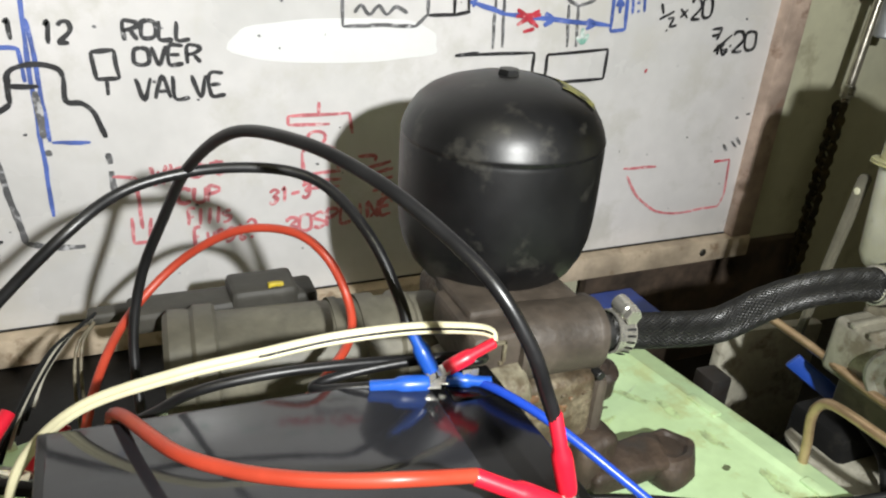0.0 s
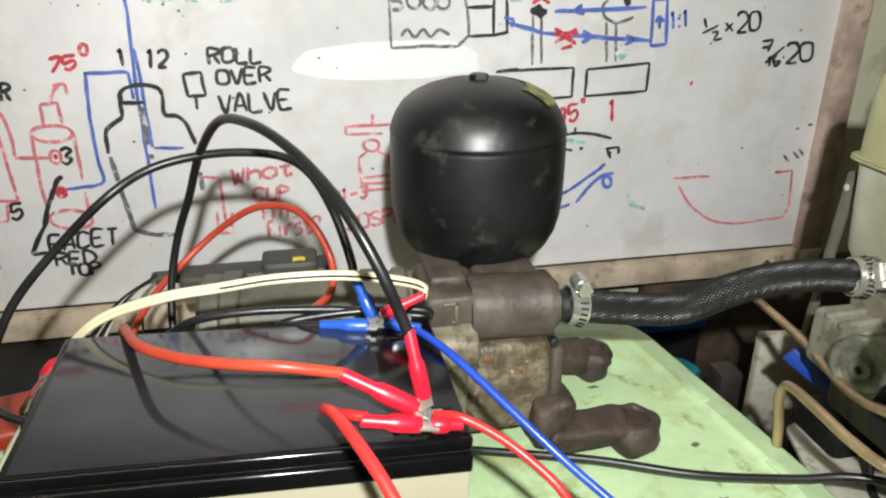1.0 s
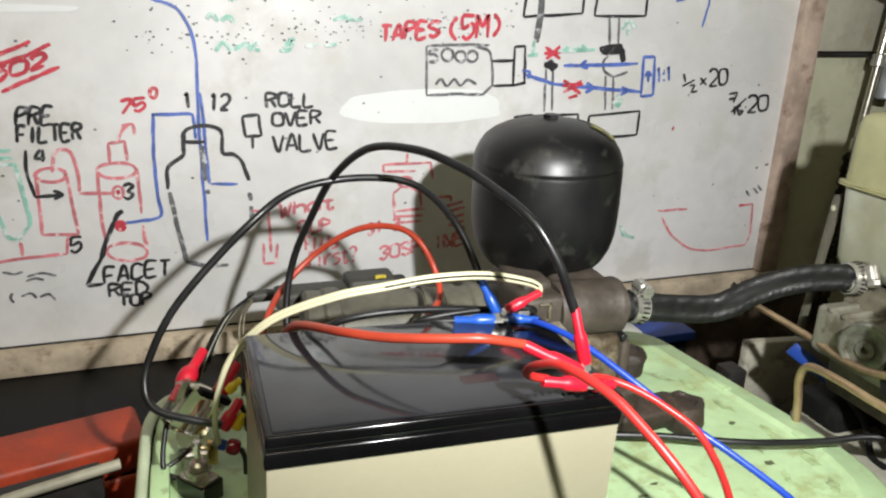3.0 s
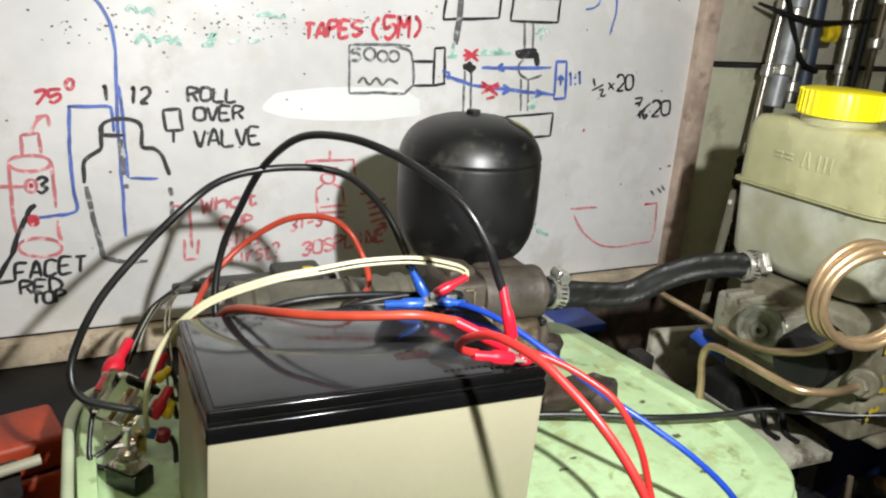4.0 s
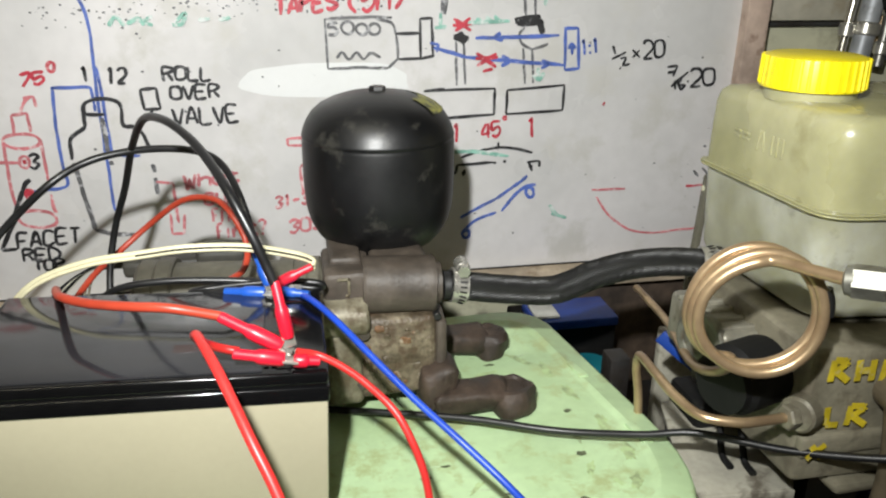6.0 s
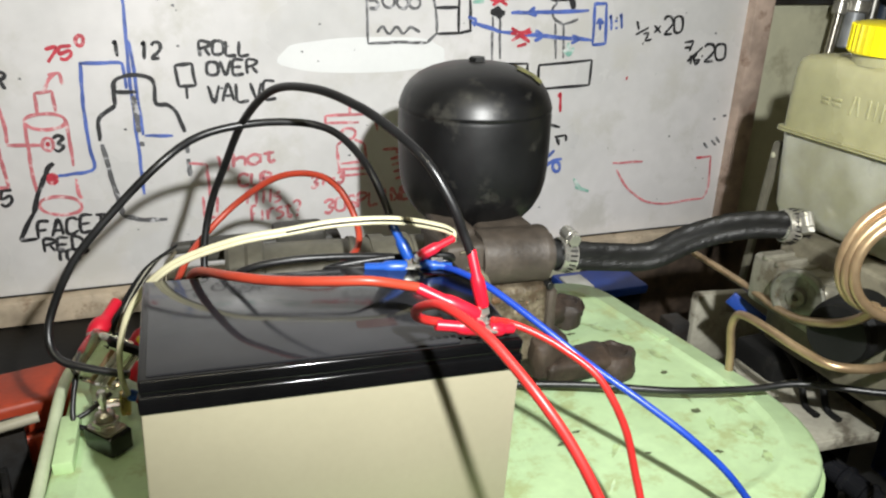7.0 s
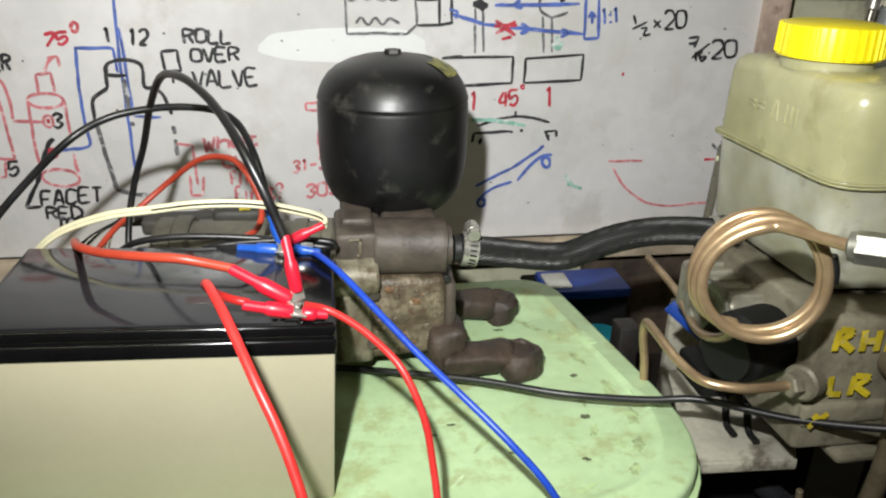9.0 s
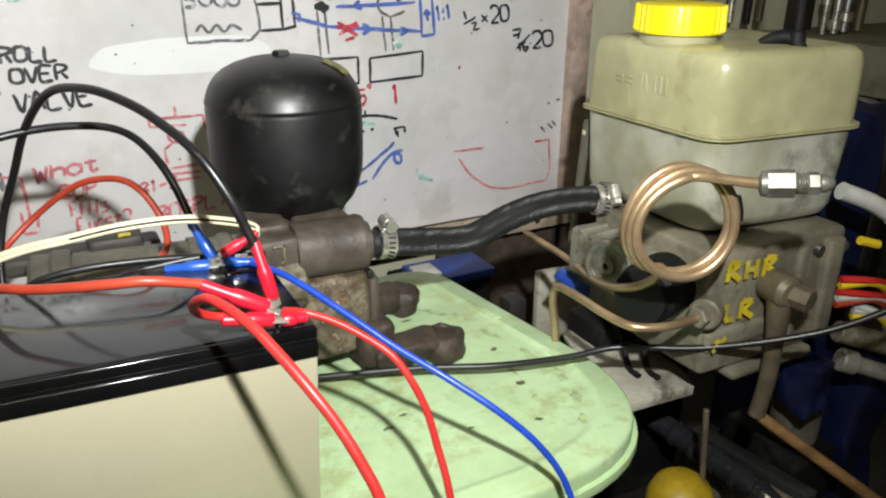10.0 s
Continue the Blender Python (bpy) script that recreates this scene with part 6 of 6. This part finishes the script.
crimp("red_connector", (-0.153, 0.163, 0.048), (-0.168, 0.152, 0.03), CRIMP_RED, None, "red insulated crimp connector beside the relay", 0.004)
crimp("red_connector", (-0.1545, 0.122, 0.0475), (-0.165, 0.116, 0.0345), CRIMP_RED, None, "red insulated crimp connector beside the battery", 0.0032)
crimp("blue_connector", (-0.157, 0.122, 0.0385), (-0.1655, 0.119, 0.035), CRIMP_BLUE, None, "blue insulated crimp connector beside the battery", 0.003)
crimp("yellow_connector", (-0.153, 0.132, 0.054), (-0.1605, 0.131, 0.048), YELLOW_WIRE, None, "yellow insulated crimp connector beside the battery", 0.0024)
crimp("yellow_connector", (-0.1535, 0.118, 0.042), (-0.158, 0.1168, 0.033), YELLOW_WIRE, None, "yellow insulated crimp connector beside the battery", 0.0024)
wire("black_wire", [(-0.153, 0.132, 0.054), (-0.15, 0.128, 0.045), (-0.15, 0.118, 0.042), (-0.1535, 0.118, 0.042), (-0.152, 0.12, 0.03), (-0.1545, 0.122, 0.0475)], 0.0014, WIRE_BLACK, "short black lead behind the battery end")
wire("black_wire", [(-0.189, 0.136, 0.0435), (-0.194, 0.128, 0.03), (-0.196, 0.118, 0.015), (-0.19, 0.112, 0.012), (-0.183, 0.112, 0.011)], 0.0014, WIRE_BLACK, "thin black lead into the toggle switch")
wire("black_wire", [(-0.2, 0.124, 0.011), (-0.195, 0.12, 0.014), (-0.188, 0.123, 0.016), (-0.178, 0.13, 0.02)], 0.0013, WIRE_BLACK, "thin black lead beside the relay")
for i in range(6):
    wire("fine_wire", [(-0.138, 0.215, 0.066 + 0.0005 * i), (-0.148 - 0.002 * i, 0.208 - 0.002 * i, 0.064 - 0.0006 * i), (-0.16 - 0.0025 * i, 0.195 - 0.005 * i, 0.054 - 0.001 * i), (-0.166 - 0.003 * i, 0.184 - 0.006 * i, 0.044 - 0.002 * i)], 0.0009, BLACK_MATT if i % 3 else PLATE, "fine loom wire fanning from the connector", "fine loom wires")
for i in range(2):
    wire("fine_wire", [(-0.139, 0.213, 0.065), (-0.145 - 0.002 * i, 0.205, 0.058), (-0.147 - 0.003 * i, 0.196, 0.04), (-0.146 - 0.004 * i, 0.19, 0.01)], 0.0008, PUMP_LIGHT, "fine pale loom wire hanging down", "fine loom wires")

# ---- things on the bench behind and beside the lid ----
rack = thing("tool_case", (-0.45, 0.3, BENCH_Z), "closed black plastic tool case lying under the whiteboard", "tool case")
part("body", block((-0.8, 0.246, BENCH_Z), (-0.1, 0.394, -0.062), 0.008, 3), CASE_BLACK, rack)
part("lid", block((-0.795, 0.25, -0.0605), (-0.105, 0.394, -0.0415), 0.005, 3), CASE_BLACK, rack)
CASE_GREY = material("worn_dark_case_plastic", (0.022, 0.022, 0.023), 0.55, vary=0.35, coarse=30, bump=0.2, dirt=(0.04, 0.04, 0.037), dirt_amount=0.2)
part("latch", block((-0.315, 0.2405, -0.072), (-0.232, 0.2465, -0.046), 0.003, 2), CASE_GREY, rack, "worn dark grey moulded latch")
for z in (-0.088, -0.105, -0.122):
    part("ridge", block((-0.79, 0.2432, z - 0.003), (-0.11, 0.2468, z + 0.003), 0.001, 2), CASE_GREY, rack, "moulded ridge along the front")
part("lip", block((-0.79, 0.2445, -0.0608), (-0.11, 0.2508, -0.0545), 0.0012, 2), CASE_GREY, rack, "raised lip of the lid")

redcase = thing("plastic_case", (-0.3, 0.2, BENCH_Z), "scuffed orange-red plastic case beside the tub", "plastic case")
part("body", block((-0.22, -0.047, BENCH_Z), (0.0, 0.0, -0.0505), 0.004, 3, pose(-0.2125, 0.237, 0, 0, 0, 13)), RED_PLASTIC, redcase)
part("lid", block((-0.22, -0.047, -0.0497), (0.0, 0.0, -0.025), 0.004, 3, pose(-0.2125, 0.237, 0, 0, 0, 13)), RED_PLASTIC, redcase)
tray = thing("parts_tray", (-0.33, 0.14, BENCH_Z), "dark brown metal tray in front of the orange-red case", "tray")
part("wall", block((-0.2, -0.012, BENCH_Z), (0.0, 0.0, -0.0235), 0.002, 2, pose(-0.2335, 0.172, 0, 0, 0, 13)), BENCH_WOOD, tray)
crate = thing("crate", (-0.37, 0.08, BENCH_Z), "black ribbed plastic crate on the bench beside the tub", "crate")
CRATE = pose(-0.2415, 0.158, 0, 0, 0, 13)
for name, lo, hi in (("back_wall", (-0.22, -0.004, BENCH_Z), (0.0, 0.0, -0.034)), ("side_wall", (-0.004, -0.13, BENCH_Z), (0.0, -0.0045, -0.034)), ("front_wall", (-0.22, -0.134, BENCH_Z), (0.0, -0.1305, -0.034)), ("floor_panel", (-0.22, -0.13, BENCH_Z), (-0.0045, -0.0045, BENCH_Z + 0.004))):
    wall = block(lo, hi, 0.001, 2)
    bmesh.ops.transform(wall, verts=wall.verts, matrix=CRATE)
    part(name, wall, BLACK_MATT, crate)
for k in range(6):
    rib = block((-0.0065, -0.02 - 0.02 * k, BENCH_Z + 0.01), (-0.004, -0.016 - 0.02 * k, -0.038), 0.0006)
    bmesh.ops.transform(rib, verts=rib.verts, matrix=CRATE)
    part("rib", rib, BLACK_MATT, crate)
solo("pale_pipe", tube([(-0.325, 0.1447, -0.0177), (-0.3, 0.1505, -0.0158), (-0.268, 0.158, -0.0135), (-0.2225, 0.167, -0.0105)], 0.0032, 10), PALE_PIPE, "thin pale pipe resting on the tray's edge", "pipe")
solo("rubber_hose", tube([(-0.34, 0.08, -0.13), (-0.3, 0.12, -0.1), (-0.268, 0.13, -0.09), (-0.252, 0.11, -0.1), (-0.258, 0.075, -0.13), (-0.28, 0.05, -0.157)], 0.008, 12), BLACK_RUBBER, "coil of dull black rubber hose on the bench", "hose")
solo("dark_hose", tube([(-0.4, 0.06, -0.155), (-0.36, 0.09, -0.12), (-0.31, 0.1, -0.125), (-0.28, 0.09, -0.155)], 0.009, 12), BLACK_MATT, "dusty dark hose lying on the bench", "hose")
solo("blue_file", block((0.19, 0.284, -0.05), (0.268, 0.33, -0.041), 0.002, 2), BLUE_BRIGHT, "bright blue plastic packet under the hose", "packet")
solo("white_packet", block((0.192, 0.29, -0.041), (0.214, 0.318, -0.038), 0.001, 2), PAPER, "white paper packet on the blue one", "packet")
solo("parts_box", block((0.18, 0.302, BENCH_Z), (0.275, 0.345, -0.0505), 0.003), BLACK_MATT, "black box of parts behind the lid", "box")
solo("steel_offcut", block((0.208, 0.166, BENCH_Z), (0.224, 0.184, -0.0135), 0.002, 2), BENCH_WOOD, "dark brownish steel offcut standing on the bench", "offcut")
teal = thing("teal_tub", (0.2405, 0.277, BENCH_Z), "small teal and white plastic tub in the shadow", "tub")
part("wall", lathe([(0, 0), (0.018, 0), (0.02, 0.003), (0.021, 0.073), (0, 0.073)], Matrix.Translation((0.2405, 0.277, BENCH_Z)), 24), PAPER, teal)
part("lid", lathe([(0, 0.088), (0.019, 0.088), (0.0215, 0.086), (0.0215, 0.0735), (0, 0.0735)], Matrix.Translation((0.2405, 0.277, BENCH_Z)), 24), TEAL, teal)
solo("blue_strip", block((-0.028, -0.0015, -0.005), (0.028, 0.0015, 0.005), 0.001, 2, pose(0.243, 0.117, 0.0085, 0, 34, -35)), BLUE_BRIGHT, "bright blue strip below the brake pipe", "strip")
solo("metal_sheet", block((0.282, 0.226, BENCH_Z), (0.37, 0.236, -0.03), 0.002, 2, pose(0, 0, 0, 0, 0, -8)), PLATE, "dusty grey metal sheet standing behind the lid", "metal sheet")
solo("stained_board", block((0.255, 0.375, BENCH_Z), (0.52, 0.385, -0.0425), 0.001), material("dark_stained_wood", (0.085, 0.058, 0.04), 0.7, vary=0.5, coarse=30, fine=120, bump=0.4), "dark stained board leaning under the whiteboard", "board")

# right of the block
black_pipe = thing("black_pipe", (0.295, 0.03, BENCH_Z), "shiny black pipe with raised collars slanting under the valve block", "pipe")
part("tube", tube([(0.2854, 0.0778, -0.09), (0.293, 0.035, -0.095), (0.2999, -0.0102, -0.1), (0.304, -0.035, -0.118), (0.306, -0.05, BENCH_Z)], 0.0085, 18), LID_TOP, black_pipe)
for k in range(5):
    y = 0.06 - 0.017 * k
    part("collar", rod((0.2966 - 0.16 * (y - 0.0106), y, -0.0976 + 0.11 * (y - 0.0106)), (0.2966 - 0.16 * (y - 0.0161), y - 0.0055, -0.0976 + 0.11 * (y - 0.0161)), 0.0102, 20), LID_TOP, black_pipe)
GREY_IRON = material("dusty_grey_iron", (0.24, 0.215, 0.165), 0.6, vary=0.4, coarse=35, fine=220, bump=0.35, dirt=(0.05, 0.043, 0.033), dirt_amount=0.35)
RUST_BAR = material("rusty_orange_bar", (0.36, 0.2, 0.075), 0.6, vary=0.4, coarse=45, fine=240, bump=0.3, dirt=(0.14, 0.075, 0.035), dirt_amount=0.3)
for lo, hi, mat, lab in (((-0.0125, -0.05, BENCH_Z), (0.0, 0.048, -0.121), GREY_IRON, "dusty grey-brown flat bar among the bench clutter"), ((0.0005, -0.05, BENCH_Z), (0.0135, 0.05, -0.115), CASE_GREY, "dark flat bar among the bench clutter")):
    flat = block(lo, hi, 0.0015, 2)
    bmesh.ops.transform(flat, verts=flat.verts, matrix=pose(0.3355, 0.03, 0, 0, 0, 7.6))
    solo("flat_bar", flat, mat, lab, "metal bar", "flat bars on the bench")
# yellow with the shadow over the bottle put into its base colour
SHADED_YELLOW = material("shaded_yellow_plastic", (0.42, 0.29, 0.012), 0.5, vary=0.3, coarse=40, dirt=(0.12, 0.08, 0.02), dirt_amount=0.2)
lampcap = thing("yellow_bottle", (0.237, 0.002, BENCH_Z), "yellow screw-topped bottle standing below the lid", "bottle")
part("neck", rod((0.239, 0.002, BENCH_Z), (0.239, 0.002, -0.102), 0.016, 20), PALE_PIPE, lampcap)
part("cap", lathe([(0, 0.028), (0.011, 0.0275), (0.0175, 0.0225), (0.0215, 0.014), (0.0225, 0.0), (0.0, 0.0)], Matrix.Translation((0.239, 0.002, -0.102)), 30), SHADED_YELLOW, lampcap, "domed yellow cap")
solo("brown_bar", tube([(0.3266, 0.0263, -0.0646), (0.361, -0.0005, -0.0945), (0.3959, -0.0277, -0.1245), (0.4218, -0.0479, -0.147)], 0.0044, 12), RUST_BAR, "rusty orange-brown bar leaning across the bench", "bar")
solo("brown_rod", rod((0.2478, 0.0, -0.024), (0.2565, -0.008, BENCH_Z), 0.002, 10), OLD_PIPE, "thin brown upright rod", "rod")
solo("grey_casting", roughen(block((0.31, -0.12, BENCH_Z), (0.47, -0.02, -0.15), 0.006, 3, pose(0, 0, 0, 0, 0, -28)), 0.002, 40, 2), GREY_IRON, "dusty dark grey casting on the bench", "casting")
solo("grey_canister", roughen(lathe([(0, 0), (0.014, 0), (0.018, 0.004), (0.018, 0.047), (0.014, 0.057), (0, 0.057)], Matrix.Translation((0.3745, 0.024, -0.102)), 26), 0.0008, 70, 2), MOTOR_GREY, "grey metal canister under the block", "canister")
solo("canister_support", block((0.354, 0.0, BENCH_Z), (0.398, 0.07, -0.102), 0.004), BLACK_MATT, "dark packing piece on the bench", "packing piece")


def crumple(lo, hi, amount, scale, seed):
    bm = block(lo, hi, 0.004, 2)
    bmesh.ops.subdivide_edges(bm, edges=bm.edges[:], cuts=5, use_grid_fill=True)
    return roughen(bm, amount, scale, seed)


solo("blue_bag", crumple((0.405, 0.06, BENCH_Z), (0.47, 0.13, 0.135), 0.012, 28, 3), BLUE_BAG, "crumpled dark blue plastic bag beside the tank", "bag")
solo("blue_cloth", crumple((0.333, -0.01, -0.052), (0.36, 0.02, -0.014), 0.008, 45, 7), BLUE_BAG, "dark blue rag under the valve block", "rag")
solo("blue_sack", crumple((0.415, 0.0, BENCH_Z), (0.45, 0.05, -0.03), 0.01, 24, 9), BLUE_BAG, "dark blue plastic sack on the bench", "sack")
solo("white_pipe", join(tube([(0.366, 0.02, 0.097), (0.388, 0.012, 0.088), (0.403, 0.006, 0.079)], 0.006, 12), rod((0.403, 0.006, 0.079), (0.415, 0.0, 0.07), 0.0068, 12)), PAPER, "short white plastic pipe beside the tank", "pipe")
spool = thing("wire_bundle", (0.40, 0.0, 0.0), "bundle of red, yellow and white wires", "wire bundle")
for i, (mt, nm) in enumerate(((WIRE_RED, "red_strand"), (YELLOW_WIRE, "yellow_strand"), (WIRE_RED, "red_strand"), (PAPER, "white_strand"), (WIRE_ORANGE, "orange_strand"), (PAPER, "white_strand"), (PAPER, "white_strand"), (YELLOW_WIRE, "yellow_strand"))):
    o = i * 0.0045
    part(nm, tube([(0.352 + (0.02 if i > 4 else 0), -0.002, 0.045 - o), (0.372 + o * 0.5, -0.01, 0.043 - o + 0.003 * math.sin(i * 2.1)), (0.395 + o * 0.6, -0.008, 0.034 - o * 1.3), (0.42, 0.0, 0.014 - o)], 0.0026, 8), mt, spool)
part("yellow_strand", tube([(0.366, 0.0, 0.069), (0.38, -0.004, 0.065)], 0.003, 8), YELLOW_WIRE, spool)
solo("steel_lever", join(rod((0.376, -0.002, -0.022), (0.431, -0.032, -0.042), 0.006, 14), rod((0.373, 0.0, -0.021), (0.383, -0.006, -0.0245), 0.0085, 14)), STEEL, "bright steel rod end among the clutter", "rod")
solo("brown_lever", rod((0.384, 0.013, -0.008), (0.484, -0.037, -0.04), 0.008, 14), PUMP_LIGHT, "dull brown bar among the clutter", "bar")
OLIVE = material("olive_painted_board", (0.2, 0.2, 0.13), 0.6, vary=0.3, coarse=14, fine=120, bump=0.2, dirt=(0.1, 0.095, 0.06), dirt_amount=0.25)
shelf = thing("shelf_unit", (0.76, 0.3, BENCH_Z), "dull olive shelf unit against the wall beyond the tank", "shelf unit")
part("upright", block((0.748, 0.37, BENCH_Z), (0.772, 0.3935, 0.45), 0.002), BENCH_WOOD, shelf)
part("upright", block((0.706, 0.2, BENCH_Z), (0.724, 0.22, 0.0925), 0.002), BENCH_WOOD, shelf)
part("shelf_board", block((0.703, 0.2, 0.093), (1.05, 0.394, 0.147), 0.003), OLIVE, shelf)
solo("grey_box", block((0.682, 0.235, -0.03), (0.8, 0.33, 0.0905), 0.004), CONCRETE, "grey box under the dark shelf", "box")
solo("carton", block((0.68, 0.233, BENCH_Z), (0.8, 0.33, -0.0305), 0.004), BLACK_MATT, "dark carton under a grey box", "carton")

# ---- tools hung on the wall above the tank ----
PALE_STEEL = material("dull_galvanised_steel", (0.42, 0.44, 0.47), 0.5, metal=0.35, vary=0.25, coarse=50, bump=0.12, dirt=(0.2, 0.2, 0.2), dirt_amount=0.2, dirt_scale=60)
SLATE = material("slate_blue_rubber", (0.035, 0.05, 0.085), 0.5, vary=0.3, coarse=40, bump=0.15)
def socket_bar(name, a, b, r, mat, label, rings=()):
    """A hanging bar with collars."""
    a, b = Vector(a), Vector(b)
    t = thing(name, b, label, "tool", "hanging tools")
    part("shaft", rod(a, b, r, 16), mat, t)
    for s, k in rings:
        p = a.lerp(b, s)
        w = (b - a).normalized() * 0.006
        part("collar", rod(p - w, p + w, r * k, 16), STEEL, t)
    return t


socket_bar("extension_bar", (0.515, 0.362, 0.36), (0.49, 0.355, 0.1), 0.0042, CHROME, "chrome extension bar hung on the wall", ((0.35, 1.6), (0.62, 1.7), (0.95, 1.4)))
OILY_CHAIN = material("oily_black_chain", (0.035, 0.03, 0.022), 0.4, metal=0.4, vary=0.5, coarse=90, bump=0.2, tint=(0.1, 0.075, 0.03))
chain = thing("roller_chain", (0.485, 0.352, -0.06), "oily black roller chain hanging below the chrome bar", "chain")
for k in range(13):
    z, x, half = 0.1 - 0.0127 * k, 0.4825 + 0.0003 * k, 0.0036 + 0.0013 * (k % 2)
    plates = []
    for y in (0.352 - half, 0.352 + half):
        plates += [rod((x, y - 0.0006, z), (x, y + 0.0006, z), 0.0058, 12), rod((x, y - 0.0006, z - 0.0127), (x, y + 0.0006, z - 0.0127), 0.0058, 12), block((x - 0.0038, y - 0.0005, z - 0.01), (x + 0.0038, y + 0.0005, z - 0.0027), 0.0002, 1)]
    part("link", join(*plates, rod((x, 0.352 - half - 0.001, z), (x, 0.352 + half + 0.001, z), 0.0022, 10)), OILY_CHAIN, chain)
socket_bar("extension_bar", (0.535, 0.36, 0.36), (0.512, 0.352, 0.16), 0.0095, PALE_STEEL, "thick pale grey steel tube hung on the wall", ((0.5, 1.2), (0.8, 1.25)))
socket_bar("extension_bar", (0.55, 0.36, 0.34), (0.535, 0.352, 0.165), 0.005, DULL_STEEL, "dull steel bar hung on the wall", ((0.7, 1.5), (0.9, 1.4)))
socket_bar("cable_drop", (0.56, 0.364, 0.40), (0.556, 0.355, 0.17), 0.009, SLATE, "slate blue rubber tube hanging on the wall")
socket_bar("chain_bar", (0.602, 0.35, 0.36), (0.6, 0.345, 0.165), 0.004, STEEL, "thin chrome jointed bar hung on the wall", ((0.2, 1.7), (0.4, 1.7), (0.6, 1.7), (0.8, 1.7)))
socket_bar("brass_lance", (0.655, 0.35, 0.36), (0.64, 0.34, 0.165), 0.004, OLD_PIPE, "brown and brass rod hung on the wall", ((0.4, 1.8), (0.65, 2.0)))
socket_bar("dark_strap", (0.648, 0.362, 0.4), (0.643, 0.36, 0.16), 0.0045, BLACK_MATT, "dark strap hanging on the wall")
socket_bar("copper_cable", (0.545, 0.366, 0.4), (0.541, 0.366, 0.18), 0.0025, COPPER, "thin copper-brown cable hanging on the wall")
hook = thing("tool_hook", (0.54, 0.37, 0.26), "black wire hook rail holding the tools", "hook rail")
part("rail", tube([(0.47, 0.36, 0.268), (0.5, 0.345, 0.258), (0.54, 0.34, 0.252), (0.6, 0.345, 0.255), (0.68, 0.36, 0.262)], 0.0026, 10, radii=lambda s: 0.0012 + 0.0022 * math.sin(math.pi * min(1, s + 0.05))), BLACK_MATT, hook)
part("grip", roughen(block((0.562, 0.339, 0.233), (0.58, 0.352, 0.25), 0.004, 2), 0.004, 90, 2), YELLOW_WIRE, hook, "scrap of yellow tape")
part("grip", tube([(0.5, 0.35, 0.275), (0.53, 0.345, 0.215), (0.56, 0.345, 0.2)], 0.003, 8), BLACK_MATT, hook)
socket_bar("extension_bar", (0.758, 0.33, 0.4), (0.752, 0.325, 0.148), 0.0045, STEEL, "chrome jointed bar standing on the dark shelf", ((0.6, 1.6), (0.8, 1.6), (0.96, 1.8)))
socket_bar("extension_bar", (0.785, 0.335, 0.4), (0.776, 0.33, 0.148), 0.007, DULL_STEEL, "dull steel bar standing on the dark shelf", ((0.7, 1.2), (0.93, 1.3)))
socket_bar("brass_lance", (0.812, 0.335, 0.4), (0.802, 0.33, 0.148), 0.006, OLD_PIPE, "brown rod standing on the dark shelf", ((0.75, 1.4),))
socket_bar("chain_bar", (0.735, 0.33, 0.4), (0.732, 0.325, 0.148), 0.003, STEEL, "thin chrome bar standing on the dark shelf", ((0.65, 1.7), (0.85, 1.7)))
